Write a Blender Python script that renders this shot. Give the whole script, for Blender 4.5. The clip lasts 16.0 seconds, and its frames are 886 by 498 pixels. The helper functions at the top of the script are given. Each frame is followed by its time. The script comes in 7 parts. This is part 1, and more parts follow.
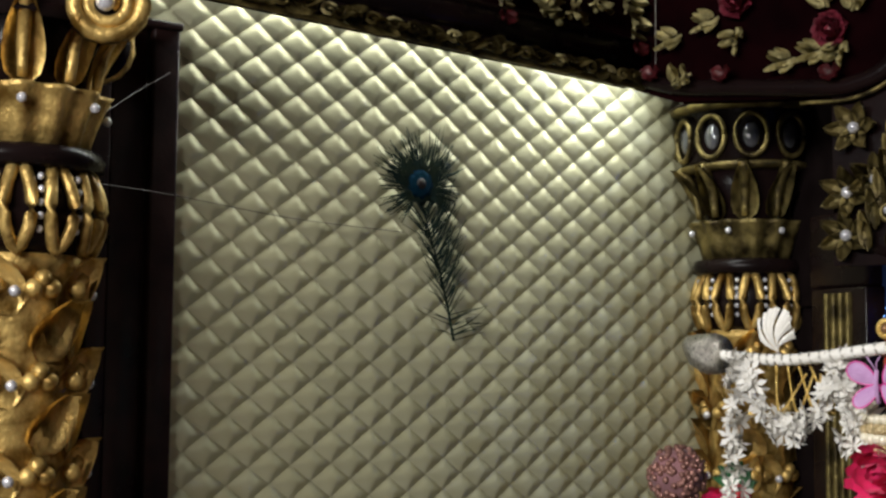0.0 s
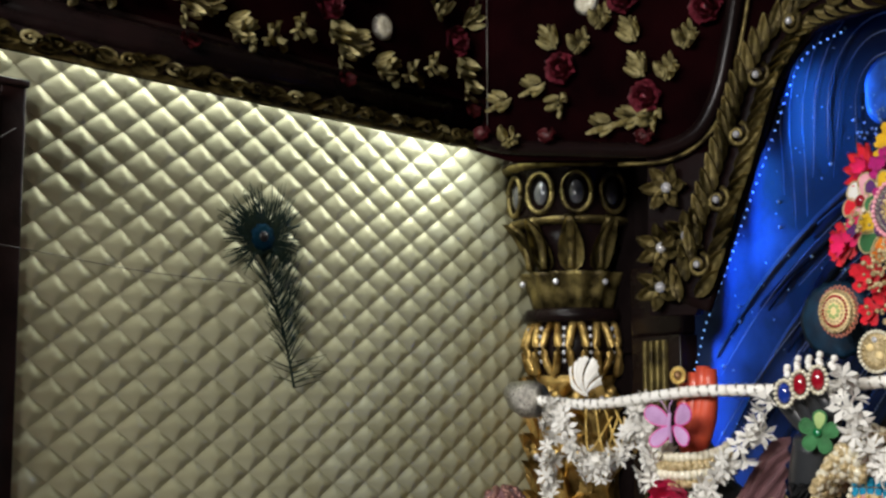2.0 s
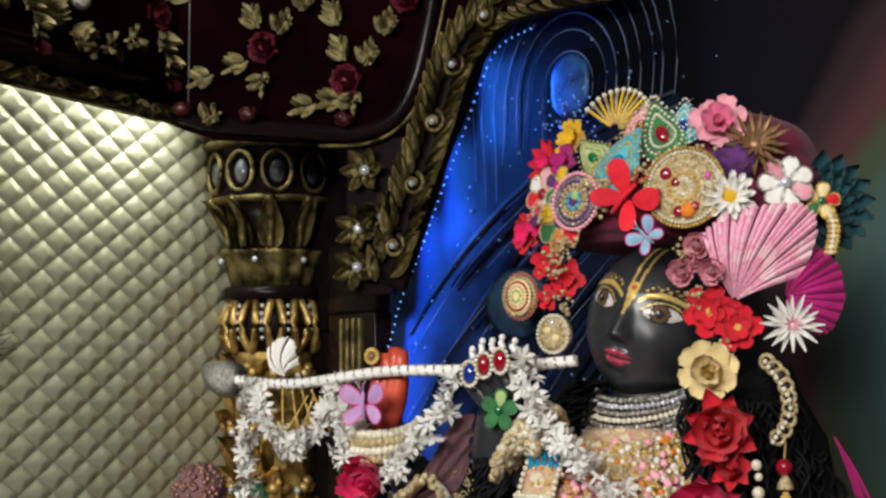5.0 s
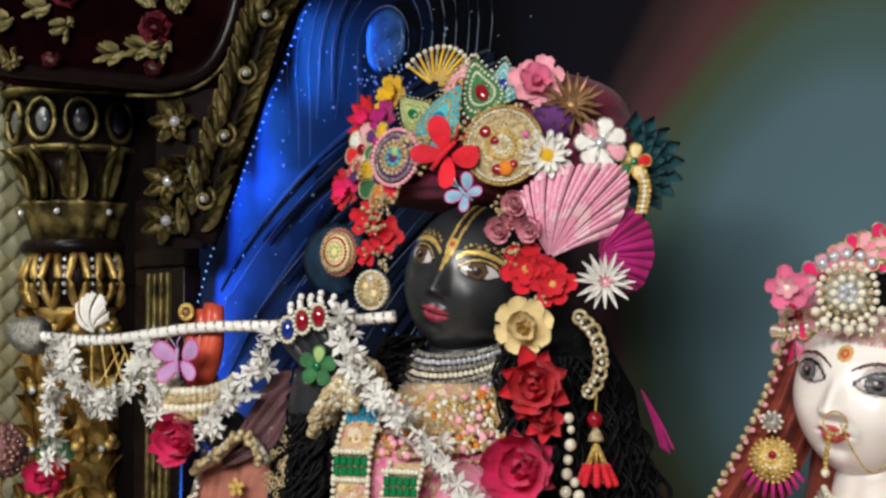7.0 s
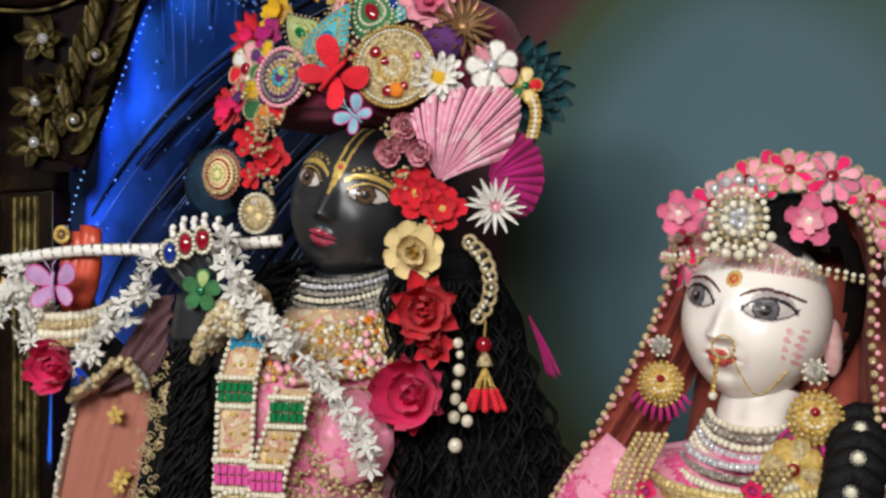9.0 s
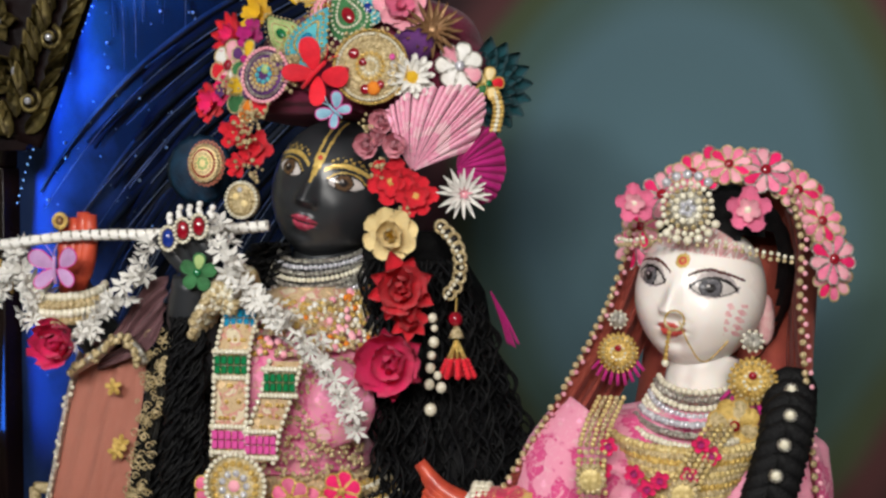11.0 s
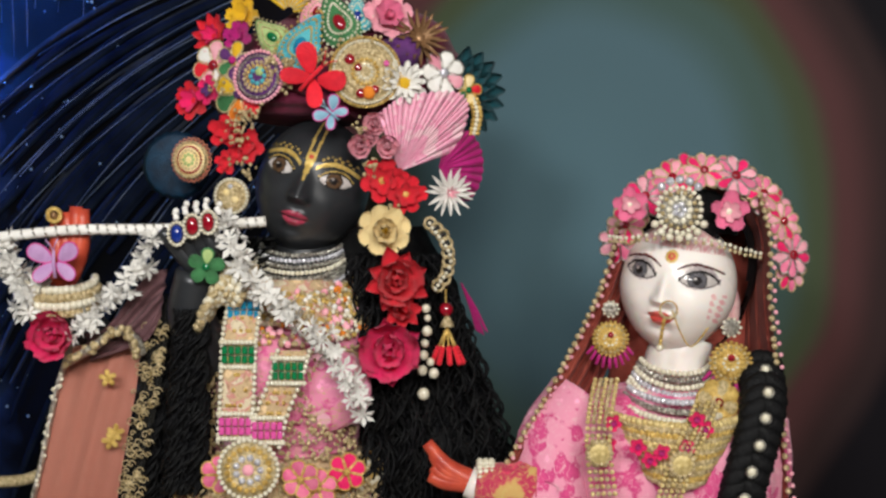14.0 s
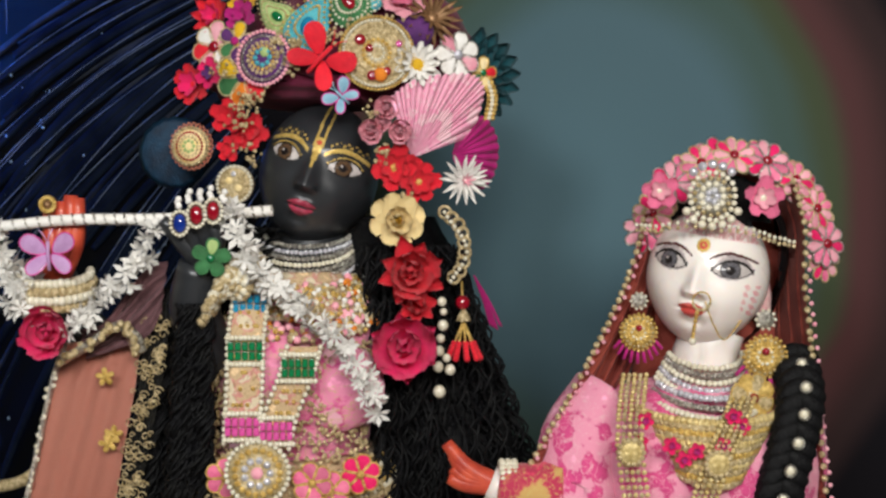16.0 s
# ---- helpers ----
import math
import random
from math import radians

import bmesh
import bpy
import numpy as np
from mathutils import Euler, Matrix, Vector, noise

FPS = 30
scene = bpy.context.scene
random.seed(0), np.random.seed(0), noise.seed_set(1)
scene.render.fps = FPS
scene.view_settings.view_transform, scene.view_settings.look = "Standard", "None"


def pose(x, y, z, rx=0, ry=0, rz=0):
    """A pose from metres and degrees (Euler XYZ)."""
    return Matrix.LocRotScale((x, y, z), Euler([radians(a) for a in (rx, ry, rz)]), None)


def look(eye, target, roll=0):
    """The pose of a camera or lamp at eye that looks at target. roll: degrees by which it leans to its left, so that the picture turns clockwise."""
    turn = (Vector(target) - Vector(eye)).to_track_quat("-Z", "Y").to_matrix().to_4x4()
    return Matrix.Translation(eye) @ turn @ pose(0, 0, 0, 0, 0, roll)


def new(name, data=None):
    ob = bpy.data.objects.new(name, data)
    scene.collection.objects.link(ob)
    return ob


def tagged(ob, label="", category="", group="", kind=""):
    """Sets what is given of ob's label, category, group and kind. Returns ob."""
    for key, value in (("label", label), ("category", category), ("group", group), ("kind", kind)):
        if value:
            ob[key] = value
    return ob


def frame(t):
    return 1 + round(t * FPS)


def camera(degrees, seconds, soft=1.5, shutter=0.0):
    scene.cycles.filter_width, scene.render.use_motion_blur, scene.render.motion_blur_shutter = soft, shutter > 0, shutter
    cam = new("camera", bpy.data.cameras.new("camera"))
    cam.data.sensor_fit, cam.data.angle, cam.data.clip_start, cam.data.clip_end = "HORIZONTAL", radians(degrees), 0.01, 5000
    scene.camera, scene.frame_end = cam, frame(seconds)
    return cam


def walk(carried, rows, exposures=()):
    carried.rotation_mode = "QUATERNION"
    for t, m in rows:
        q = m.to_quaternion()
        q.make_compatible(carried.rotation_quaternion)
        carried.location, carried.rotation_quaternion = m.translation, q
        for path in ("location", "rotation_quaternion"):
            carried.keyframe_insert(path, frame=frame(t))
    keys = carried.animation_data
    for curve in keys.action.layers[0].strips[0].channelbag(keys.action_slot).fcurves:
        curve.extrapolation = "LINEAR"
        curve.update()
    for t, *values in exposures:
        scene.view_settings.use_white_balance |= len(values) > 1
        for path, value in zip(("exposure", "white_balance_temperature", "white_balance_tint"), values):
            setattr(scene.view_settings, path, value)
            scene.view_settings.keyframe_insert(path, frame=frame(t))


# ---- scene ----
cam = camera(38.10, 16.0, soft=2.6)
PATH = [
    (0, look((0.727, -0.879, 1.361), (-1.160, -0.235, 1.517), 0.53)),
    (0.5, look((0.760, -0.888, 1.362), (-1.111, -0.204, 1.540), 0.52)),
    (1, look((0.788, -0.899, 1.362), (-1.060, -0.162, 1.562), 0.42)),
    (1.5, look((0.813, -0.905, 1.362), (-1.008, -0.106, 1.580), 0.24)),
    (2, look((0.829, -0.907, 1.363), (-0.960, -0.044, 1.590), 0.03)),
    (2.5, look((0.839, -0.903, 1.364), (-0.917, 0.028, 1.591), -0.22)),
    (3, look((0.841, -0.897, 1.367), (-0.880, 0.098, 1.585), -0.38)),
    (3.5, look((0.845, -0.899, 1.368), (-0.838, 0.160, 1.578), -0.40)),
    (4, look((0.850, -0.907, 1.370), (-0.792, 0.218, 1.571), -0.39)),
    (4.5, look((0.855, -0.915, 1.371), (-0.741, 0.276, 1.564), -0.38)),
    (5, look((0.859, -0.927, 1.371), (-0.684, 0.332, 1.555), -0.26)),
    (7.5, look((0.839, -0.937, 1.372), (-0.456, 0.585, 1.461), -0.20)),
    (8, look((0.828, -0.941, 1.371), (-0.426, 0.616, 1.434), -0.03)),
    (8.5, look((0.819, -0.936, 1.370), (-0.398, 0.651, 1.403), 0.01)),
    (9, look((0.821, -0.930, 1.366), (-0.364, 0.681, 1.371), 0.04)),
    (11.5, look((0.837, -1.116, 1.396), (-0.176, 0.608, 1.326), -0.26)),
    (12, look((0.804, -1.149, 1.400), (-0.149, 0.607, 1.319), -0.11)),
    (12.5, look((0.765, -1.184, 1.401), (-0.122, 0.606, 1.320), -0.01)),
    (13, look((0.728, -1.226, 1.404), (-0.090, 0.598, 1.325), 0.12)),
    (13.5, look((0.695, -1.257, 1.406), (-0.067, 0.591, 1.325), 0.16)),
    (14, look((0.662, -1.267, 1.404), (-0.063, 0.595, 1.323), 0.22)),
    (14.5, look((0.637, -1.263, 1.403), (-0.064, 0.608, 1.320), 0.20)),
    (15, look((0.616, -1.248, 1.401), (-0.076, 0.627, 1.315), 0.18)),
    (15.5, look((0.601, -1.234, 1.397), (-0.086, 0.642, 1.311), 0.09)),
    (16, look((0.590, -1.222, 1.391), (-0.087, 0.659, 1.310), 0.08)),
]

walk(cam, PATH, exposures=((0.0, 0.0), (16.0, 0.0)))

# ---- light ----
world = bpy.data.worlds.new("hall_light")
scene.world = world
world.use_nodes = True
world.node_tree.nodes["Background"].inputs[0].default_value = (0.80, 0.87, 1.0, 1)
world.node_tree.nodes["Background"].inputs[1].default_value = 0.03


def area_lamp(name, eye, target, w, h, watts, colour):
    d = bpy.data.lights.new(name, "AREA")
    d.shape, d.size, d.size_y, d.energy, d.color = "RECTANGLE", w, h, watts, colour
    ob = new(name, d)
    ob.matrix_world = look(eye, target)
    return ob


area_lamp("hall_lamp", (1.5, -2.5, 2.3), (0.1, 0.0, 1.3), 1.2, 0.6, 72, (1.0, 0.965, 0.92))
area_lamp("hall_lamp", (0.35, -2.6, 2.30), (-1.3, 0.0, 1.4), 0.5, 0.3, 31.0, (0.95, 0.98, 1.0))
area_lamp("hidden_cove_lamp", (-1.355, -0.12, 2.10), (-1.42, -0.12, 1.50), 0.90, 0.04, 4.2, (0.95, 1.0, 0.96)).rotation_euler = (radians(8), 0, radians(107))
# unseen lamp added behind the spandrel to brighten the scales' far faces
area_lamp("hidden_cove_lamp", (-1.43, 0.34, 1.98), (-1.38, -0.45, 1.50), 0.12, 0.06, 1.6, (0.95, 1.0, 0.98))
for bx, bz, bh, bp in ((-1.165, 1.22, 0.5, 1.6), (-1.10, 1.55, 0.22, 2.4), (-1.02, 1.70, 0.20, 4.0), (-0.92, 1.86, 0.16, 6.0)):
    area_lamp("blue_strip", (bx, 0.555, bz), (bx + 0.10, 0.62, bz - 0.02), 0.02, bh, bp * bh, (0.02, 0.17, 1.0)).data.spread = radians(95)


# ---- materials ----
def mat(name, base, rough=0.5, metal=0.0, second=None, scale=40.0, bump=0.0, bscale=200.0, coat=0.0, sheen=0.0, emit=0.0, rnd=0.0, sss=0.0, alpha=1.0, spec=0.35):
    """Two-scale mottled surface: large stains and small grain between two colours."""
    m = bpy.data.materials.new(name)
    m.use_nodes = True
    nt = m.node_tree
    b = nt.nodes["Principled BSDF"]
    tc = nt.nodes.new("ShaderNodeTexCoord")
    n1 = nt.nodes.new("ShaderNodeTexNoise")
    n1.inputs["Scale"].default_value, n1.inputs["Detail"].default_value = scale, 6
    nt.links.new(tc.outputs["Object"], n1.inputs["Vector"])
    ramp = nt.nodes.new("ShaderNodeValToRGB")
    s = second or tuple(c * 0.72 for c in base)
    ramp.color_ramp.elements[0].position, ramp.color_ramp.elements[1].position = 0.36, 0.64
    ramp.color_ramp.elements[0].color, ramp.color_ramp.elements[1].color = (*s, 1), (*base, 1)
    nt.links.new(n1.outputs["Fac"], ramp.inputs["Fac"])
    out = ramp.outputs["Color"]
    if rnd:
        oi = nt.nodes.new("ShaderNodeObjectInfo")
        hs = nt.nodes.new("ShaderNodeHueSaturation")
        mr = nt.nodes.new("ShaderNodeMapRange")
        mr.inputs["To Min"].default_value, mr.inputs["To Max"].default_value = 1 - rnd, 1 + rnd
        nt.links.new(oi.outputs["Random"], mr.inputs["Value"])
        nt.links.new(mr.outputs["Result"], hs.inputs["Value"])
        nt.links.new(out, hs.inputs["Color"])
        out = hs.outputs["Color"]
    nt.links.new(out, b.inputs["Base Color"])
    b.inputs["Metallic"].default_value = metal
    rr = nt.nodes.new("ShaderNodeMapRange")
    rr.inputs["To Min"].default_value, rr.inputs["To Max"].default_value = max(0.03, rough - 0.1), min(1, rough + 0.12)
    nt.links.new(n1.outputs["Fac"], rr.inputs["Value"])
    nt.links.new(rr.outputs["Result"], b.inputs["Roughness"])
    b.inputs["Coat Weight"].default_value = coat
    b.inputs["Specular IOR Level"].default_value = spec
    b.inputs["Coat Roughness"].default_value = 0.12
    b.inputs["Sheen Weight"].default_value = sheen
    b.inputs["Subsurface Weight"].default_value = sss
    b.inputs["Subsurface Scale"].default_value = 0.01
    if alpha < 1:
        b.inputs["Alpha"].default_value = alpha
    if emit:
        b.inputs["Emission Color"].default_value = (*base, 1)
        b.inputs["Emission Strength"].default_value = emit
    if bump:
        n2 = nt.nodes.new("ShaderNodeTexNoise")
        n2.inputs["Scale"].default_value, n2.inputs["Detail"].default_value = bscale, 4
        nt.links.new(tc.outputs["Object"], n2.inputs["Vector"])
        bp = nt.nodes.new("ShaderNodeBump")
        bp.inputs["Strength"].default_value, bp.inputs["Distance"].default_value = bump, 0.004
        nt.links.new(n2.outputs["Fac"], bp.inputs["Height"])
        nt.links.new(bp.outputs["Normal"], b.inputs["Normal"])
    return m


GOLD = mat("carved_gold", (0.74, 0.51, 0.17), 0.34, 0.62, (0.16, 0.085, 0.015), 26, 0.5, 160)
DARKGOLD = mat("dark_gold", (0.27, 0.21, 0.075), 0.42, 0.65, (0.035, 0.025, 0.009), 30, 0.5, 150)
BLACKW = mat("black_lacquer", (0.007, 0.004, 0.004), 0.25, 0, (0.012, 0.006, 0.006), 12, 0.1, 60, coat=0.06, spec=0.1)
MAROON = mat("maroon_lacquer", (0.010, 0.0018, 0.0024), 0.55, 0, (0.004, 0.001, 0.0014), 8, 0.12, 50, coat=0.0, spec=0.0)
DARKWOOD = mat("dark_wood", (0.022, 0.010, 0.009), 0.3, 0, (0.010, 0.005, 0.005), 18, 0.2, 90, coat=0.15, spec=0.2)
PANEL = mat("champagne_panel", (0.55, 0.54, 0.37), 0.46, 0.30, (0.47, 0.445, 0.27), 9, 0.12, 120, rnd=0.06)
SILVER = mat("silver", (0.75, 0.73, 0.66), 0.3, 0.9, (0.35, 0.33, 0.28), 300, 0.6, 900)
PEARL = mat("pearl", (0.80, 0.76, 0.62), 0.25, 0.0, (0.62, 0.56, 0.40), 200, coat=0.5)
CRYSTAL = mat("crystal", (0.85, 0.85, 0.88), 0.08, 0.35, (0.45, 0.45, 0.5), 220, coat=1.0)
STONE = mat("floor_stone", (0.26, 0.23, 0.20), 0.35, 0, (0.17, 0.15, 0.13), 6, 0.1, 80)
PLASTER = mat("plaster", (0.20, 0.18, 0.16), 0.8, 0, (0.16, 0.145, 0.13), 4, 0.2, 90)
REDWOOD = mat("red_paint", (0.26, 0.035, 0.06), 0.35, 0, (0.12, 0.012, 0.016), 40, 0.3, 200, coat=0.3)
LEAFGOLD = mat("gilt_leaf", (0.62, 0.54, 0.26), 0.42, 0.2, (0.20, 0.16, 0.06), 60, 0.4, 300)


# ---- mesh tools ----
def part(name, bm, material, parent, label="", smooth=True):
    me = bpy.data.meshes.new(name)
    bm.to_mesh(me)
    bm.free()
    return link(name, me, material, parent, label, smooth)


def link(name, me, material, parent, label="", smooth=True):
    if material and not me.materials:
        for mm in (material if isinstance(material, (list, tuple)) else [material]):
            me.materials.append(mm)
    if smooth:
        me.polygons.foreach_set("use_smooth", [True] * len(me.polygons))
    ob = new(name, me)
    if parent:
        ob.parent = parent
    if label:
        ob["label"] = label
    return ob


def thing(name, m, label, category, group="", kind=""):
    ob = new(name)
    ob.empty_display_size = 0.02
    ob.matrix_world = m
    return tagged(ob, label, category, group, kind)


def basis(origin, xaxis, zaxis):
    """Pose whose z is zaxis and whose x lies nearest to xaxis."""
    z = Vector(zaxis).normalized()
    x = Vector(xaxis)
    x = (x - z * x.dot(z)).normalized()
    y = z.cross(x)
    m = Matrix((x, y, z)).transposed().to_4x4()
    m.translation = Vector(origin)
    return m


def add_box(bm, c, s, m=None, bevel=0.0):
    r = bmesh.ops.create_cube(bm, size=1.0)
    vs = r["verts"]
    bmesh.ops.scale(bm, vec=s, verts=vs)
    if bevel:
        es = list({e for v in vs for e in v.link_edges})
        rb = bmesh.ops.bevel(bm, geom=es, offset=bevel, segments=2, affect="EDGES", profile=0.6)
        vs = list({v for f in rb["faces"] for v in f.verts} | {v for v in vs if v.is_valid})
    bmesh.ops.translate(bm, vec=c, verts=vs)
    if m is not None:
        bmesh.ops.transform(bm, matrix=m, verts=vs)
    return vs


def box_bm(c, s, bevel=0.0, m=None):
    bm = bmesh.new()
    add_box(bm, c, s, m, bevel)
    return bm


def grid_faces(bm, rows, closed_u=False, closed_v=False):
    """Faces over rows of vertices."""
    nv, nu = len(rows), len(rows[0])
    for j in range(nv if closed_v else nv - 1):
        for i in range(nu if closed_u else nu - 1):
            a, b = rows[j], rows[(j + 1) % nv]
            q = [a[i], a[(i + 1) % nu], b[(i + 1) % nu], b[i]]
            q = [v for k, v in enumerate(q) if v not in q[:k]]
            if len(q) > 2:
                try:
                    bm.faces.new(q)
                except ValueError:
                    pass


def lathe(profile, seg=32, wobble=None, bm=None):
    """Profile of (radius, z) turned about z; wobble(angle, z) scales the radius."""
    bm = bm or bmesh.new()
    rows = []
    for r, z in profile:
        rows.append([bm.verts.new(((r * (wobble(a, z) if wobble else 1)) * math.cos(a), (r * (wobble(a, z) if wobble else 1)) * math.sin(a), z))
                     for a in (2 * math.pi * k / seg for k in range(seg))])
    grid_faces(bm, rows, closed_u=True)
    for row, flip in ((rows[0], True), (rows[-1], False)):
        bm.faces.new(row[::-1] if flip else row)
    return bm


def smooth_path(pts, n):
    """Catmull-Rom through the points, n steps a span."""
    p = [Vector(q) for q in pts]
    p = [2 * p[0] - p[1]] + p + [2 * p[-1] - p[-2]]
    out = []
    for k in range(1, len(p) - 2):
        for s in range(n):
            t = s / n
            a, b, c, d = p[k - 1], p[k], p[k + 1], p[k + 2]
            out.append(0.5 * (2 * b + (c - a) * t + (2 * a - 5 * b + 4 * c - d) * t * t + (3 * b - a - 3 * c + d) * t ** 3))
    out.append(p[-2])
    return out


def tube(pts, radius, seg=8, bm=None, flat=1.0, up=(0, 0, 1)):
    """A round or flattened rod along points; radius a number or f(0..1)."""
    bm = bm or bmesh.new()
    p = [Vector(q) for q in pts]
    rows = []
    for k, q in enumerate(p):
        d = (p[min(k + 1, len(p) - 1)] - p[max(k - 1, 0)]).normalized()
        s = d.cross(Vector(up))
        if s.length < 1e-4:
            s = d.cross(Vector((1, 0.01, 0)))
        s.normalize()
        n = s.cross(d)
        r = radius(k / max(1, len(p) - 1)) if callable(radius) else radius
        rows.append([bm.verts.new(q + r * (math.cos(a) * s + flat * math.sin(a) * n)) for a in (2 * math.pi * i / seg for i in range(seg))])
    grid_faces(bm, rows, closed_u=True)
    bm.faces.new(rows[0][::-1])
    bm.faces.new(rows[-1])
    return bm


BALLS = {}


def add_ball(bm, c, r, u=8, v=6, s=(1, 1, 1), m=None):
    """A small sphere or ellipsoid joined into bm."""
    if (u, v) not in BALLS:
        vs = [(0, 0, 1)] + [(math.sin(math.pi * j / v) * math.cos(2 * math.pi * i / u), math.sin(math.pi * j / v) * math.sin(2 * math.pi * i / u), math.cos(math.pi * j / v))
                            for j in range(1, v) for i in range(u)] + [(0, 0, -1)]
        fs = [(0, 1 + i, 1 + (i + 1) % u) for i in range(u)]
        for j in range(v - 2):
            fs += [(1 + j * u + i, 1 + (j + 1) * u + i, 1 + (j + 1) * u + (i + 1) % u, 1 + j * u + (i + 1) % u) for i in range(u)]
        o = 1 + (v - 2) * u
        fs += [(o + i, len(vs) - 1, o + (i + 1) % u) for i in range(u)]
        BALLS[(u, v)] = (vs, fs)
    vs, fs = BALLS[(u, v)]
    cx, cy, cz = c
    made = [bm.verts.new((cx + r * s[0] * x, cy + r * s[1] * y, cz + r * s[2] * z)) for x, y, z in vs]
    for f in fs:
        bm.faces.new([made[k] for k in f])
    return bm


def petal_mesh(name, length, width, cup=0.15, curl=0.2, tip=0.5, nu=6, nv=5, thick=0.0, ruffle=0.0):
    """A petal or leaf from the origin along +x, bent up towards +z. tip: 0 pointed to 1 blunt."""
    bm = bmesh.new()
    rows = []
    for i in range(nu + 1):
        t = i / nu
        w = width * 0.5 * (math.sin(math.pi * min(1, t ** (0.75 - 0.2 * tip) * (0.93 + 0.07 * (1 - tip)))) ** (0.75) if t > 0 else 0.06)
        w = max(w, 0.04 * width)
        if tip > 0.6 and t > 0.75:
            w = max(w, width * 0.5 * math.sqrt(max(0.02, 1 - ((t - 0.6) / 0.41) ** 2)))
        row = []
        for j in range(nv):
            s = -1 + 2 * j / (nv - 1)
            z = length * (curl * t * t) + cup * width * (s * s) * (0.3 + t) + ruffle * width * math.sin(7 * s + 3 * t) * t
            row.append(bm.verts.new((length * t * (1 - 0.25 * abs(curl) * t), w * s, z)))
        rows.append(row)
    grid_faces(bm, rows)
    if thick:
        bmesh.ops.solidify(bm, geom=bm.faces[:], thickness=thick)
    me = bpy.data.meshes.new(name)
    bm.to_mesh(me)
    bm.free()
    return me


# ---- setting ----
WALL_A, WALL_B = Vector((-1.22, -0.90, 0)), Vector((-1.68, 0.60, 0))
ALONG = (WALL_B - WALL_A).normalized()
OUT = Vector((ALONG.y, -ALONG.x, 0))
if OUT.x < 0:
    OUT = -OUT
WALLM = basis(WALL_A, ALONG, (0, 0, 1))

floor = tagged(link("floor", None or bpy.data.meshes.new("floor"), STONE, None), "pale polished stone floor of the shrine", "floor", kind="structure")
bm = bmesh.new()
add_box(bm, (0, -1.2, -0.05), (7, 7, 0.1))
bm.to_mesh(floor.data)
bm.free()


def slab(name, c, s, material, label, category, m=None):
    ob = part(name, box_bm(c, s), material, None, smooth=False)
    if m is not None:
        ob.matrix_world = m
    return tagged(ob, label, category, kind="structure")


slab("wall_back", (0.2, 0.82, 1.6), (7, 0.12, 3.3), PLASTER, "plain plaster wall behind the shrine", "wall")
slab("wall_hall", (0, -4.65, 1.6), (7, 0.12, 3.3), PLASTER, "plain plaster wall across the hall", "wall")
slab("wall_east", (3.5, -1.9, 1.6), (0.12, 5.4, 3.3), PLASTER, "plain plaster side wall of the hall", "wall")
slab("wall_west", (-3.5, -1.9, 1.6), (0.12, 5.4, 3.3), PLASTER, "plain plaster side wall of the hall", "wall")
slab("ceiling", (0, -1.9, 3.3), (7, 5.6, 0.1), PLASTER, "plain plaster hall ceiling", "ceiling")
slab("altar_platform", (0.1, 0.17, 0.2), (3.1, 1.05, 0.4), STONE, "stone altar platform under the statues", "platform")


# side bay: wall, panel of diamond scales
bay = part("wall_bay", box_bm((0.80, 0.06, 1.16), (1.9, 0.1, 2.32)), DARKWOOD, None, smooth=False)
bay.matrix_world = WALLM
tagged(bay, "dark wooden wall carrying a champagne relief panel", "wall", kind="structure")
YSIGN = 1.0 if (WALLM.to_3x3() @ Vector((0, 1, 0))).dot(OUT) > 0 else -1.0
bay.matrix_world = WALLM @ Matrix.Translation((0, -YSIGN * 0.12 if YSIGN > 0 else 0, 0))

# ---- side bay ----
def wall_pt(s, z, off=0.0):
    p = WALL_A + ALONG * s + OUT * off
    return Vector((p.x, p.y, z))


def scale_mesh():
    """One scale of the relief: a long rising face, an upright ridge and a short curved face beyond it."""
    bm = bmesh.new()
    hw, hh, n = 0.0385, 0.0278, 9
    def lift(u, v):
        ridge = 0.22 - 0.35 * v * v
        slope = (u + 1.05) / (ridge + 1.05) if u < ridge else (1.0 - u) / (1.0 - ridge)
        rim = 1.5 * (1 - abs(u) - abs(v))
        h = -math.log(math.exp(-7 * max(0.0, slope)) + math.exp(-7 * max(0.0, rim))) / 7
        return 0.0086 * max(0.0, h + 0.098)
    rows = []
    for i in range(n + 1):
        row = []
        for j in range(n + 1):
            a, b = i / n, j / n
            u, v = a - b, a + b - 1
            row.append(bm.verts.new((u * hw, lift(u, v), v * hh)))
        rows.append(row)
    grid_faces(bm, rows)
    bmesh.ops.recalc_face_normals(bm, faces=bm.faces[:])
    me = bpy.data.meshes.new("relief_scale")
    bm.to_mesh(me)
    bm.free()
    me.materials.append(PANEL)
    me.polygons.foreach_set("use_smooth", [True] * len(me.polygons))
    return me


panel = part("relief_panel", box_bm((1.0, 0.004, 1.42), (1.84, 0.008, 1.20)), PANEL, None, smooth=False)
PM = Matrix((ALONG, OUT, Vector((0, 0, 1)))).transposed().to_4x4()
PM.translation = WALL_A
panel.matrix_world = PM
tagged(panel, "champagne metallic wall panel in raised diamond scale relief", "wall panel", kind="structure")

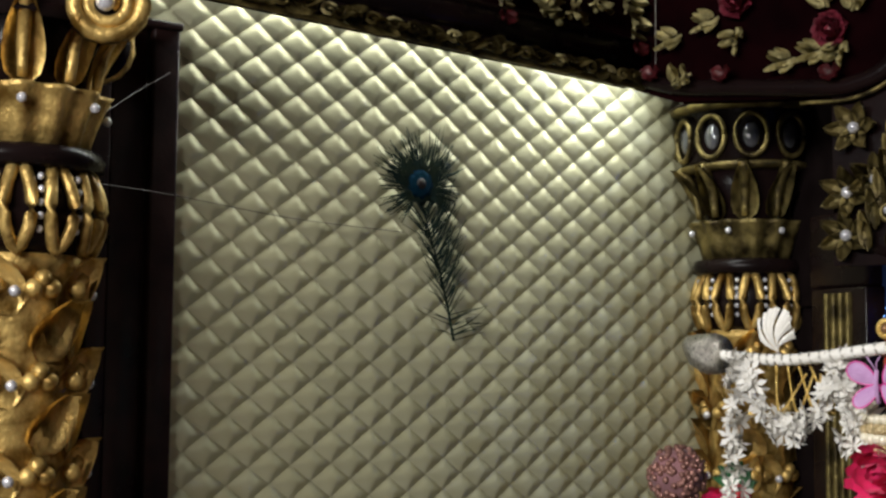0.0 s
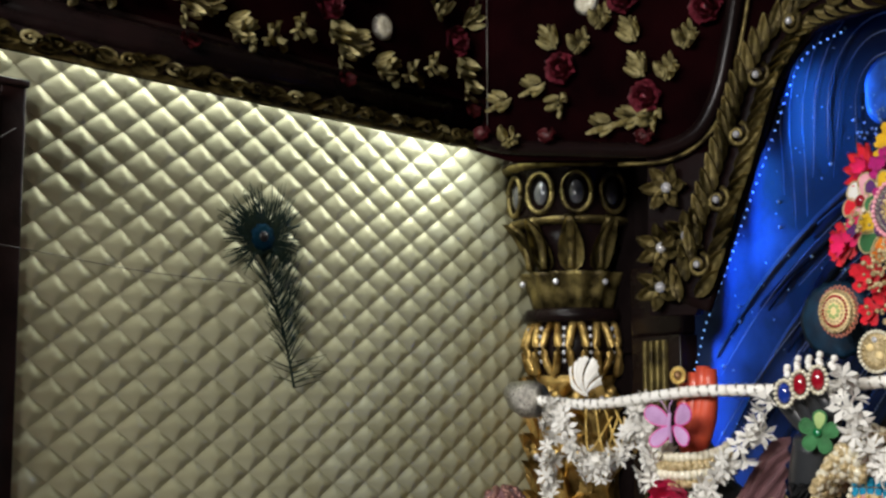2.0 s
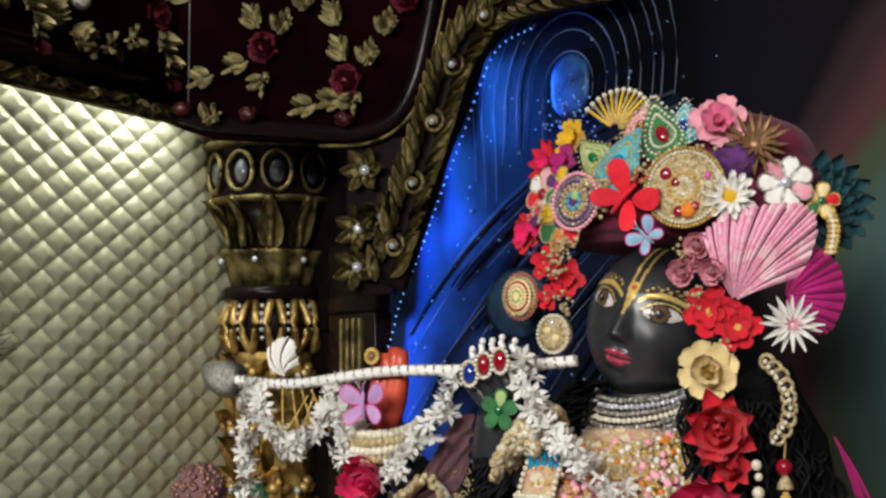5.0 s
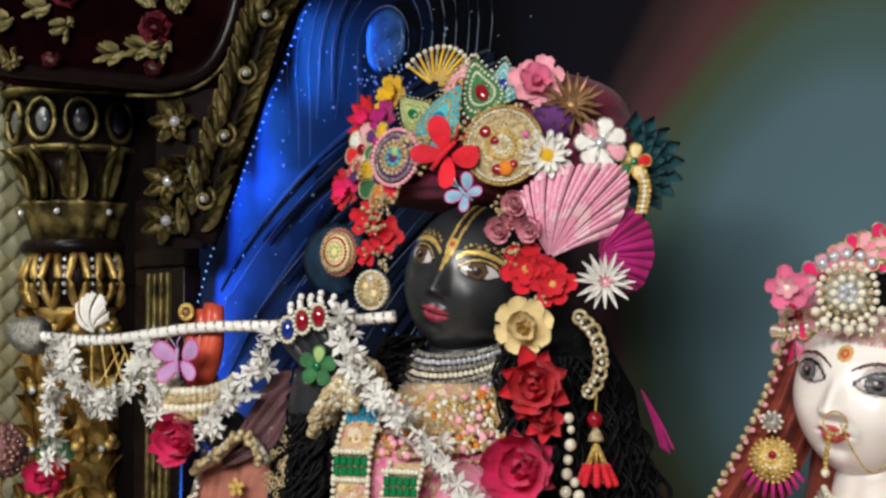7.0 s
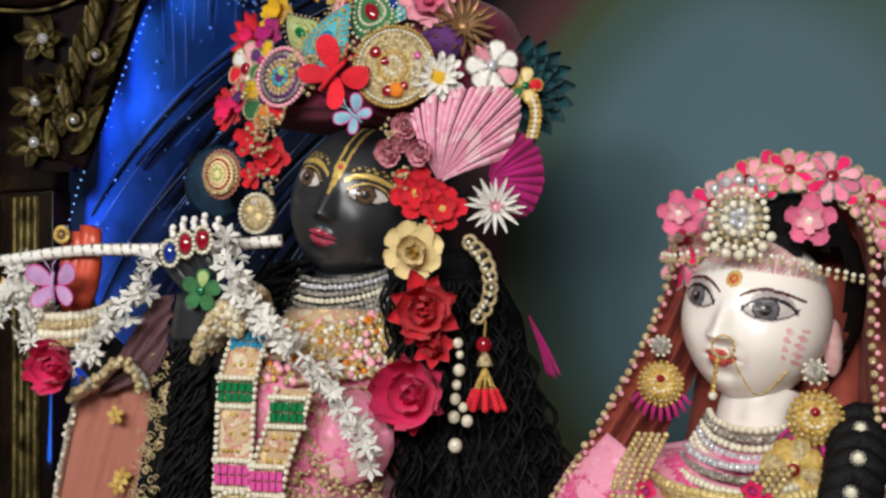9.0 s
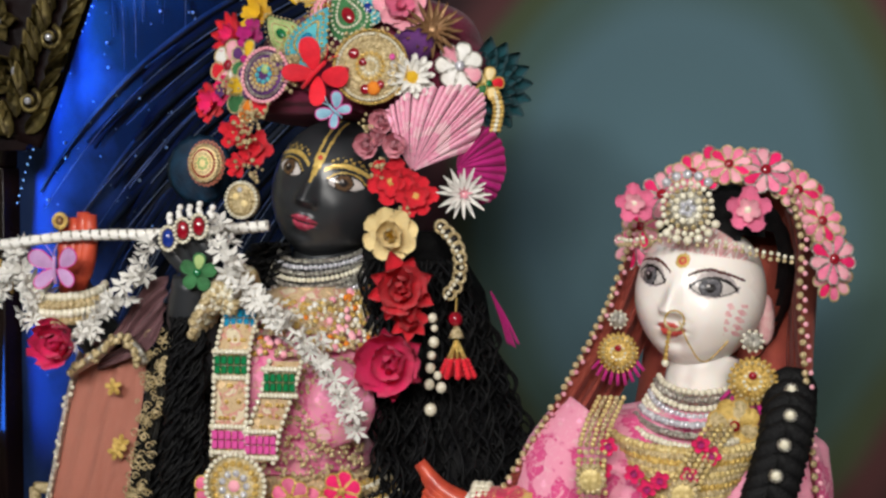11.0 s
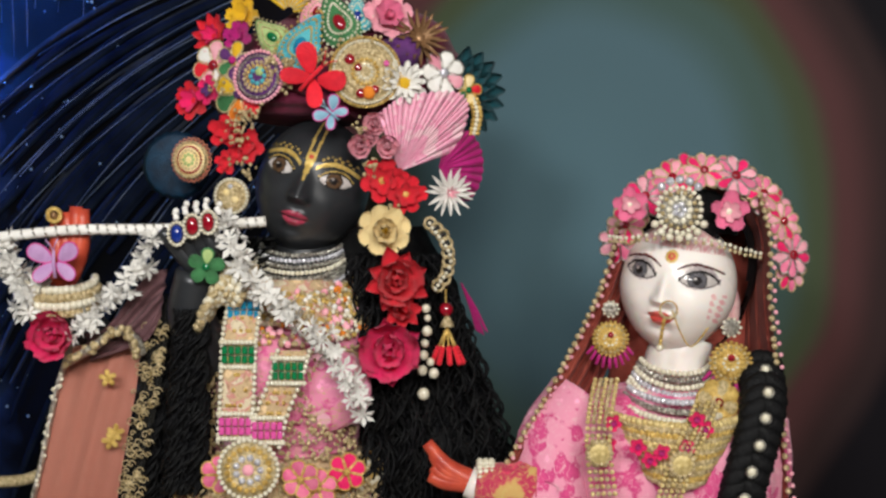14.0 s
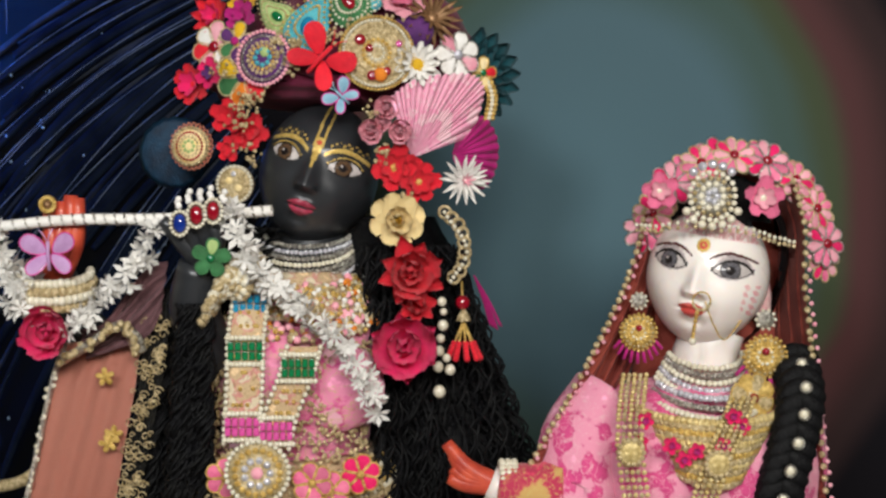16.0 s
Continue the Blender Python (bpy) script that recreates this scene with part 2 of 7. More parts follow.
# dark door frame with stepped mouldings beside the panel
frame_thing = thing("door_frame", PM, "dark lacquered wooden door frame with stepped mouldings", "door frame", kind="structure")
for x0, x1, dep, zt in ((0.225, 0.268, 0.035, 1.862), (0.165, 0.222, 0.02, 1.852), (0.13, 0.163, 0.028, 1.84), (0.02, 0.127, 0.008, 1.83)):
    part("moulding", box_bm(((x0 + x1) / 2, dep / 2, zt / 2), (x1 - x0, dep, zt), 0.004), DARKWOOD if dep > 0.01 else BLACKW, frame_thing)
part("lintel", box_bm((0.13, 0.02, 1.856), (0.28, 0.045, 0.012), 0.003), DARKWOOD, frame_thing)

# canopy: a carved valance over the panel, a spandrel over the corner column, a flat roof
FAS_Q, FAS_D, FAS_N = Vector((-1.4724, 0.4347, 0)), Vector((-0.3754, 0.9269, 0)), Vector((0.9269, 0.3754, 0))
SPA_C, SPA_D, SPA_N = Vector((-1.386, 0.221, 0)), Vector((0.866, 0.5, 0)), Vector((0.5, -0.866, 0))
SPA_BEND = 0.64


def fas(s, z, off=0.0):
    """Place on the valance: s along it from the corner column, off in front of its face."""
    p = FAS_Q + FAS_D * s + FAS_N * off
    return Vector((p.x, p.y, z))


def spa(s, z, off=0.0):
    """Place on the spandrel, which bends at the backdrop and runs on beside it."""
    p = SPA_C + SPA_D * min(s, SPA_BEND) + Vector((1, 0, 0)) * max(0.0, s - SPA_BEND) + (SPA_N if s < SPA_BEND else Vector((0.1, -1, 0))) * off
    return Vector((p.x, p.y, z))


def board_bm(place, columns, thick):
    """A board from columns of (along, low, high), its front on the place's face."""
    bm = bmesh.new()
    rows = [[bm.verts.new(place(a, z, off)) for z, off in ((lo, 0.0), (hi, 0.0), (hi, -thick), (lo, -thick))] for a, lo, hi in columns]
    grid_faces(bm, rows, closed_u=True)
    bm.faces.new(rows[0])
    bm.faces.new(rows[-1][::-1])
    bmesh.ops.recalc_face_normals(bm, faces=bm.faces[:])
    return bm


roof = [wall_pt(-0.1, 0, 0.0), wall_pt(1.62, 0, 0.0), Vector((-0.50, 0.60, 0)), Vector((-0.50, 0.50, 0)), spa(SPA_BEND, 0, 0.02), spa(0, 0, 0.02), fas(-1.34, 0, 0.02)]
bm = bmesh.new()
low = [bm.verts.new((v.x, v.y, 2.30)) for v in roof]
top = [bm.verts.new((v.x, v.y, 2.36)) for v in roof]
bm.faces.new(low[::-1])
bm.faces.new(top)
for k in range(len(low)):
    bm.faces.new((low[k], low[(k + 1) % len(low)], top[(k + 1) % len(low)], top[k]))
bmesh.ops.recalc_face_normals(bm, faces=bm.faces[:])
tagged(part("ceiling_canopy", bm, MAROON, None, smooth=False), "dark maroon lacquered roof board of the canopy", "ceiling", kind="structure")

LEAF_D = petal_mesh("cornice_leaf", 0.046, 0.020, 0.5, 0.12, 0.2, 6, 5, 0.002, 0.2)
LEAF_D.materials.append(DARKGOLD)
LEAF_S = petal_mesh("gilt_leaf_small", 0.038, 0.017, 0.45, 0.22, 0.35, 6, 5, 0.002, 0.2)
LEAF_S.materials.append(LEAFGOLD)
rng = random.Random(5)
valance = thing("valance", Matrix(), "dark maroon lacquered canopy valance with a gilt scroll edge", "valance", kind="structure")
part("board", board_bm(fas, [(-1.34, 1.852, 2.30), (-0.235, 1.852, 2.30)], 0.03), MAROON, valance, smooth=False)
part("moulding", tube([fas(s, 1.902, 0.004) for s in (-1.34, -0.8, -0.225)], 0.026, 14), BLACKW, valance, "black rounded moulding")
part("moulding", tube([fas(s, 1.868, 0.006) for s in (-1.34, -0.8, -0.222)], 0.014, 10), BLACKW, valance, "black rounded moulding")
part("moulding", tube([fas(s, 1.934, 0.002) for s in (-1.34, -0.8, -0.225)], 0.006, 8), DARKWOOD, valance)
part("edge_rod", tube([fas(s, 1.848, 0.012) for s in (-1.34, -0.8, -0.225)], 0.006, 8), DARKGOLD, valance, "thin gilt edge rod")
for k in range(27):
    s = -1.32 + k * 0.041
    turn = 1 if k % 2 else -1
    scroll = [fas(s + 0.0125 * (1 - q / 20) * math.cos(turn * q * 0.55) * 1.5, 1.861 + 0.0105 * (1 - q / 20) * math.sin(q * 0.55), 0.022) for q in range(16)]
    part("scroll", tube(scroll, lambda t: 0.0042 * (1 - 0.4 * t), 6, up=FAS_N), DARKGOLD if k % 3 else LEAFGOLD, valance)
    for q in range(2):
        ob = link("leaf", LEAF_D, None, valance)
        ob.matrix_world = basis(fas(s + 0.02 * q, 1.856 + rng.uniform(-0.004, 0.006), 0.020), FAS_D * turn + Vector((0, 0, rng.uniform(-0.35, 0.35))), FAS_N)

spandrel = thing("spandrel", Matrix(), "dark maroon lacquered spandrel over the corner column and arch", "spandrel", kind="structure")
LOWER = [(-0.006, 1.846), (0.04, 1.828), (0.088, 1.812), (0.21, 1.800), (0.38, 1.786), (0.585, 1.786), (0.589, 1.795), (0.612, 1.855), (0.633, 1.907), (0.639, 1.93)]
part("board", board_bm(spa, [(a, z, 2.30) for a, z in LOWER], 0.03), MAROON, spandrel, smooth=False)
part("board", board_bm(spa, [(a, z, 2.30) for a, z in ((0.6405, 1.93), (0.66, 1.945), (0.69, 1.962), (0.74, 1.971), (0.80, 1.973), (0.86, 1.969), (0.98, 1.955))], 0.022), MAROON, spandrel, smooth=False)
bm = bmesh.new()
sides = [(1.7855, 0.585), (1.735, 0.565), (1.672, 0.540), (1.586, 0.508), (1.503, 0.465)]
grid_faces(bm, [[bm.verts.new(spa(0.379, z, 0.0)), bm.verts.new(spa(a, z, 0.0)), bm.verts.new(spa(a, z, -0.03)), bm.verts.new(spa(0.379, z, -0.03))] for z, a in sides], closed_u=True)
bmesh.ops.holes_fill(bm, edges=bm.edges[:])
bmesh.ops.recalc_face_normals(bm, faces=bm.faces[:])
part("bracket_board", bm, BLACKW, spandrel, smooth=False)
part("moulding", tube(smooth_path([spa(a, z, 0.006) for a, z in ((0.0, 1.868), (0.09, 1.838), (0.21, 1.822), (0.36, 1.802), (0.417, 1.800), (0.478, 1.822), (0.515, 1.880), (0.536, 1.957), (0.552, 2.035), (0.565, 2.12))], 6), 0.015, 12), BLACKW, spandrel, "black rounded moulding")
part("bead_line", tube(smooth_path([spa(a, z, 0.016) for a, z in ((0.33, 1.778), (0.425, 1.776), (0.495, 1.806), (0.540, 1.871), (0.563, 1.957), (0.580, 2.035), (0.59, 2.12))], 6), 0.0035, 7), DARKGOLD, spandrel, "thin gilt bead line")


MATTEB = mat("matt_black_board", (0.006, 0.004, 0.004), 0.8, 0, (0.009, 0.006, 0.006), 20, 0.1, 80, spec=0.0)
DARKGLASS = mat("dark_glass", (0.05, 0.055, 0.065), 0.12, 0, (0.09, 0.09, 0.10), 60, coat=1.0, spec=0.6)


# ---- carved columns ----
def carved_column(x, y, shift, volute):
    col = thing("column", Matrix.Translation((x, y, 0)), "carved gilded column with beaded ring and leaf capital" + (" and scroll volutes" if volute else " and jewelled medallions"),
                "column", "columns of the side bay")
    S = shift
    part("shaft", lathe([(0.11, 0.0), (0.115, 0.1), (0.085, 0.13), (0.083, 1.39 + S), (0.09, 1.405 + S)], 32), GOLD, col)
    tiers = 12
    big = petal_mesh("acanthus", 0.088, 0.058, 0.30, 0.13, 0.45, 7, 7, 0.004, 0.10)
    big.materials.append(GOLD)
    for t in range(tiers):
        for k in range(8):
            a = 2 * math.pi * (k + 0.5 * (t % 2)) / 8
            z = 1.385 + S - t * 0.060
            r = Vector((math.cos(a), math.sin(a), 0))
            ob = link("acanthus", big, None, col)
            side = 1 if (k + t) % 2 else -1
            tang = Vector((-math.sin(a), math.cos(a), 0)) * 0.45 * side
            ob.matrix_local = basis(r * 0.080 + Vector((0, 0, z - 0.06)), Vector((0, 0, 1)) + tang, r)
            if t % 2 == 0 and k % 2 == 0:
                j = bmesh.new()
                add_ball(j, (0, 0, 0), 0.008, 8, 6)
                jo = part("jewel", j, CRYSTAL, col)
                jo.matrix_local = Matrix.Translation(r * 0.1 + Vector((0, 0, z - 0.03)))
            if t % 2:
                j = bmesh.new()
                for q in range(3):
                    add_ball(j, (0.0, 0.012 * (q - 1), 0.012 * (q % 2)), 0.013, 8, 6)
                jo = part("berry_cluster", j, GOLD, col)
                jo.matrix_local = basis(r * 0.09 + Vector((0, 0, z + 0.035)), r, (0, 0, 1))
    # bulb with looped leaves and beaded grooves
    part("bulb", lathe([(0.088, 1.405 + S), (0.10, 1.43 + S), (0.103, 1.48 + S), (0.092, 1.515 + S)], 32), BLACKW, col, "dark bulb under the gilt loops")
    for k in range(12):
        a = 2 * math.pi * k / 12
        r, tg = Vector((math.cos(a), math.sin(a), 0)), Vector((-math.sin(a), math.cos(a), 0))
        loop = [r * (0.093 + 0.018 * math.sin(math.pi * min(1, max(0, (h - 1.4) / 0.12)))) + tg * w + Vector((0, 0, h + S))
                for w, h in ((-0.007, 1.517), (-0.016, 1.48), (-0.015, 1.44), (0, 1.408), (0.015, 1.44), (0.016, 1.48), (0.007, 1.517))]
        part("leaf_loop", tube(smooth_path(loop, 3), 0.0085, 7), GOLD, col)
        b = bmesh.new()
        a2 = a + math.pi / 12
        for q in range(5):
            rr = 0.108 if 0 < q < 4 else 0.104
            add_ball(b, (rr * math.cos(a2), rr * math.sin(a2), 1.435 + 0.017 * q + S), 0.0052, 6, 5)
        part("bead_row", b, CRYSTAL, col)
    part("collar", lathe([(0.1, 1.515 + S), (0.112, 1.52 + S), (0.115, 1.533 + S), (0.108, 1.545 + S), (0.09, 1.548 + S)], 36), BLACKW, col, "black turned collar")
    # leaf cup
    flut = lambda a, z: 1 + 0.05 * math.cos(14 * a)
    # cup, bell leaves and stalks are a darker gold on the column without volutes
    part("leaf_cup", lathe([(0.088, 1.546 + S), (0.098, 1.58 + S), (0.112, 1.615 + S), (0.118, 1.622 + S), (0.10, 1.622 + S)], 84, flut), GOLD if volute else DARKGOLD, col)
    for k in range(7):
        a = 2 * math.pi * k / 7
        j = bmesh.new()
        add_ball(j, (0.119 * math.cos(a), 0.119 * math.sin(a), 1.60 + S), 0.007, 8, 6)
        part("jewel", j, CRYSTAL, col)
    tall = petal_mesh("bell_leaf", 0.125, 0.055, 0.35, 0.38, 0.5, 7, 7, 0.004, 0.08)
    tall.materials.append(GOLD if volute else DARKGOLD)
    part("bell", lathe([(0.085, 1.62 + S), (0.09, 1.66 + S), (0.12, 1.74 + S)], 32), BLACKW, col, "dark bell between leaves")
    for k in range(10):
        a = 2 * math.pi * k / 10
        r = Vector((math.cos(a), math.sin(a), 0))
        ob = link("bell_leaf", tall, None, col)
        ob.matrix_local = basis(r * 0.088 + Vector((0, 0, 1.618 + S)), (0, 0, 1), r)
        st = smooth_path([r * 0.1 + Vector((0, 0, 1.63 + S)), r * 0.112 + Vector((0, 0, 1.69 + S)), r * 0.142 + Vector((0, 0, 1.735 + S))], 4)
        part("stalk", tube(st, lambda t: 0.007 + 0.005 * t, 7), GOLD if volute else DARKGOLD, col)
    base_dir = math.atan2(-0.9 - y, 0.75 - x)
    if volute:
        for k in range(4):
            r = Vector((math.cos(base_dir + math.pi * (k // 2)), math.sin(base_dir + math.pi * (k // 2)), 0))
            tg = Vector((-r.y, r.x, 0)) * (1 if k % 2 else -1)
            vc = r * 0.135 + tg * 0.10 + Vector((0, 0, 1.802))
            pts = []
            for q in range(38):
                th = math.pi * 0.5 - q * 0.40
                rad = 0.052 * (1 - q / 46)
                pts.append(vc + tg * rad * math.cos(th) + Vector((0, 0, rad * math.sin(th))))
            pts = [vc - tg * 0.10 + Vector((0, 0, 0.035))] + pts
            part("volute", tube(pts, lambda t: 0.0125 * (1 - 0.45 * t), 8, up=r), GOLD, col)
            part("volute_plate", lathe([(0.001, -0.02), (0.05, -0.02), (0.05, 0.0), (0.001, 0.002)], 28), BLACKW, col).matrix_local = basis(vc - r * 0.002, tg, r)
            j = bmesh.new()
            add_ball(j, vc + r * 0.006, 0.013, 10, 8)
            part("jewel", j, CRYSTAL, col)
        part("abacus", lathe([(0.10, 1.72 + S), (0.13, 1.76 + S), (0.14, 1.785)], 32), BLACKW, col, "black abacus")
        part("abacus_block", box_bm((0, 0, 1.822), (0.26, 0.26, 0.07), 0.01), BLACKW, col)
    else:
        part("abacus", lathe([(0.118, 1.725), (0.135, 1.735), (0.135, 1.83), (0.15, 1.845), (0.16, 1.858)], 36), BLACKW, col, "black abacus drum")
        part("abacus_rim", lathe([(0.125, 1.722), (0.142, 1.727), (0.142, 1.735), (0.125, 1.74)], 36), DARKGOLD, col)
        part("abacus_rim", lathe([(0.14, 1.838), (0.158, 1.842), (0.162, 1.852), (0.14, 1.857)], 48, lambda a, z: 1 + 0.02 * math.cos(24 * a)), DARKGOLD, col)
        for k in range(11):
            a = base_dir - 1.0 + k * 2 * math.pi / 11 * 1.0 + 0.48
            r = Vector((math.cos(a), math.sin(a), 0))
            tg = Vector((-r.y, r.x, 0))
            ring = [r * 0.143 + tg * 0.031 * math.cos(h) + Vector((0, 0, 1.786 + 0.042 * math.sin(h))) for h in (2 * math.pi * q / 20 for q in range(21))]
            med = part("medallion_ring", tube(ring, 0.0055, 7), DARKGOLD, col)
            j = bmesh.new()
            add_ball(j, (0, 0, 0), 1, 12, 8, (0.017, 0.008, 0.026))
            jo = part("cabochon", j, DARKGLASS, col)
            jo.matrix_local = basis(r * 0.138 + Vector((0, 0, 1.786)), tg, (0, 0, 1))
    return col


carved_column(*((-1.086, -0.867, 1.522)[:2]), 0.075, True)
carved_column(*((-1.550, 0.560, 1.469)[:2]), 0.0, False)

UPV = Vector((0, 0, 1))
# fluted pilaster and scrolled bracket of the arch
pil = thing("pilaster", Matrix(), "black pilaster with gilt flutes beside the painted backdrop", "pilaster")
PX0, PX1 = (-1.332, 0.600, 1.430)[0], (-1.180, 0.600, 1.427)[0]
part("body", box_bm(((PX0 + PX1) / 2, 0.59, 0.74), (PX1 - PX0 + 0.01, 0.06, 1.48), 0.004), BLACKW, pil)
for k in range(4):
    x = PX0 + 0.050 + k * 0.021
    part("flute", box_bm((x, 0.556, 0.74), (0.009, 0.012, 1.46), 0.003), DARKGOLD, pil, "gilt flute")
part("block", box_bm(((PX0 + PX1) / 2 - 0.01, 0.592, 1.55), (PX1 - PX0 + 0.02, 0.05, 0.14), 0.008), BLACKW, pil)
blk = petal_mesh("bracket_leaf", 0.046, 0.028, 0.4, 0.3, 0.3, 7, 7, 0.003, 0.12)
blk.materials.append(DARKGOLD)
for a, z in ((0.408, 1.622), (0.456, 1.640), (0.420, 1.728), (0.405, 1.552)):
    for k in range(6):
        ob = link("bracket_leaf", blk, None, pil)
        h = 2 * math.pi * k / 6 + a * 40
        ob.matrix_world = basis(spa(a, z, 0.004), SPA_D * math.cos(h) + UPV * math.sin(h), SPA_N)
    j = bmesh.new()
    add_ball(j, spa(a, z, 0.012), 0.010, 10, 8)
    part("jewel", j, CRYSTAL, pil)
part("panel_strip", box_bm((-1.345, 0.606, 1.19), (0.06, 0.012, 0.74), 0.003), PANEL, pil, "champagne relief strip")
part("upper_board", box_bm(((PX1 - 1.85) / 2, 0.625, 1.9), (PX1 + 1.85, 0.03, 0.9), 0.004), MATTEB, pil)
part("return", box_bm(((PX0 - 1.85) / 2, 0.63, 0.75), (PX0 + 1.85, 0.02, 1.5), 0.004), MATTEB, pil)

arch = thing("arch_border", Matrix(), "scrolled gilt leaf border along the dark arch", "arch border")
run = smooth_path([spa(a, z, 0.012) for a, z in ((0.455, 1.520), (0.493, 1.617), (0.515, 1.684), (0.543, 1.760), (0.566, 1.827), (0.590, 1.893), (0.628, 1.955), (0.690, 1.992), (0.762, 2.000), (0.86, 1.995), (0.96, 1.985))], 6)
part("backing", tube([q - SPA_N * 0.016 for q in run], 0.040, 10, flat=0.25, up=SPA_N), BLACKW, arch)
ACAN = petal_mesh("border_leaf", 0.066, 0.026, 0.45, 0.18, 0.3, 8, 7, 0.003, 0.10)
ACAN.materials.append(DARKGOLD)
for k in range(0, len(run) - 1):
    d = (run[k + 1] - run[k]).normalized()
    side = d.cross(SPA_N)
    for sg in (-1, 1):
        if (k + (sg > 0)) % 2:
            continue
        ob = link("border_leaf", ACAN, None, arch)
        ob.matrix_world = basis(run[k] + side * 0.012 * sg + SPA_N * 0.004, d + side * 0.42 * sg, SPA_N + side * 0.25 * sg)
    if k % 9 == 4:
        c = run[k] + SPA_N * 0.012
        curl = [c + (d * math.cos(q * 0.55) + side * math.sin(q * 0.55)) * 0.022 * (1 - q / 20) for q in range(17)]
        part("scroll", tube(curl, lambda t: 0.005 * (1 - 0.4 * t), 6, up=SPA_N), DARKGOLD, arch)
        j = bmesh.new()
        add_ball(j, c + SPA_N * 0.006, 0.0065, 10, 8)
        part("jewel", j, CRYSTAL, arch)


# ---- garland carvings on valance and spandrel ----
ROSE_P = petal_mesh("carved_petal", 0.031, 0.034, 0.30, 0.22, 0.9, 5, 5, 0.002)
ROSE_P.materials.append(REDWOOD)
ROSE_D = petal_mesh("carved_petal", 0.026, 0.022, 0.30, 0.22, 0.6, 5, 5, 0.002)
ROSE_D.materials.append(mat("dark_red_paint", (0.15, 0.014, 0.018), 0.4, 0, (0.05, 0.006, 0.008), 40, 0.3, 200, coat=0.2))


def carved_rose(p, n, k):
    o = thing("carved_rose", basis(p, UPV, n) @ Matrix.Rotation(k, 4, "Z"), "deep red carved wooden rose on the maroon canopy", "rose carving", "canopy roses")
    for ring, (m, lift, sc) in enumerate(((6, 0.15, 1.0), (5, 0.55, 0.82), (4, 0.95, 0.6))):
        for i in range(m):
            ob = link("petal", ROSE_P, None, o)
            ob.matrix_local = Matrix.Rotation(2 * math.pi * i / m + ring, 4, "Z") @ Matrix.Translation((0.004, 0, 0.006 * ring)) @ Matrix.Rotation(-lift, 4, "Y") @ Matrix.Diagonal((sc, sc, sc, 1))
    part("bud", add_ball(bmesh.new(), (0, 0, 0.014), 0.010, 10, 8), REDWOOD, o)


def carved_blossom(p, n, k):
    o = thing("carved_blossom", basis(p, UPV, n), "flat dark red carved blossom on the black moulding", "blossom carving", "canopy blossoms")
    for i in range(5):
        ob = link("petal", ROSE_D, None, o)
        ob.matrix_local = Matrix.Rotation(math.pi * (i - 2) / 4.2 + math.pi, 4, "Z") @ Matrix.Rotation(-0.1, 4, "Y") @ Matrix.Diagonal((0.8, 1.1, 1, 1))


def leaf_spray(p, d, n, count=6, size=1.0):
    o = thing("gilt_spray", basis(p, d, n), "gilt leaf spray carved on the maroon canopy", "leaf carving", "canopy sprays")
    for i in range(count):
        ob = link("leaf", LEAF_S, None, o)
        f = i / max(1, count - 1)
        sg = (-1) ** i
        k = size * (1.0 - 0.25 * f)
        ob.matrix_local = Matrix.Translation((0.030 * f - 0.022, 0.004 * sg, 0.004)) @ Matrix.Rotation((0.85 - 0.45 * f) * sg, 4, "Z") @ Matrix.Rotation(-0.30 - 0.2 * (i % 3), 4, "Y") @ Matrix.Diagonal((k, k, k, 1))
    part("stalk", tube([(-0.024, 0, 0.002), (0.0, 0.002, 0.004), (0.018, 0, 0.003)], 0.003, 6), LEAFGOLD, o)


def garland(place, a, b, n, sag=0.0, size=1.0):
    """Leaf sprays along a line from rose a to b, both given as (along, height)."""
    A, B = Vector(a), Vector(b)
    m = max(1, round((B - A).length / 0.066))
    for i in range(m):
        f0, f1 = i / m, (i + 1) / m
        q = [A.lerp(B, f) - Vector((0, sag * math.sin(math.pi * f))) for f in (f0, f1)]
        u, v = place(q[0].x, q[0].y, 0.008), place(q[1].x, q[1].y, 0.008)
        leaf_spray((u + v) / 2, v - u, n, 7, size)


# the valance: roses with a swag of leaves to each side, a drop of leaves and a flat blossom below
for k in range(5):
    a = -0.293 - 0.334 * k
    if a < -1.33:
        break
    carved_rose(fas(a, 2.045, 0.006), FAS_N, 0.7 * k)
    garland(fas, (a - 0.035, 2.005), (a - 0.215, 1.945), FAS_N, 0.02, 1.1)
    if a + 0.2 < -0.24:
        garland(fas, (a + 0.035, 2.005), (a + 0.175, 1.95), FAS_N, 0.015)
    leaf_spray(fas(a + 0.015, 1.995, 0.010), -UPV, FAS_N, 7, 1.15)
    leaf_spray(fas(a + 0.025, 1.950, 0.020), -UPV, FAS_N, 5, 0.9)
    carved_blossom(fas(a + 0.025, 1.912, 0.030), FAS_N + UPV * 0.2, k)
    garland(fas, (a + 0.03, 2.08), (a + 0.10, 2.16), FAS_N)
    garland(fas, (a - 0.03, 2.08), (a - 0.10, 2.16), FAS_N)
# the spandrel: a lattice of leaf chains with roses at its nodes
NODES = [(0.214, 1.972), (0.386, 1.895), (0.344, 2.086), (0.505, 2.04)]
for k, (a, z) in enumerate(NODES):
    carved_rose(spa(a, z, 0.006), SPA_N, 0.5 * k + 0.2)
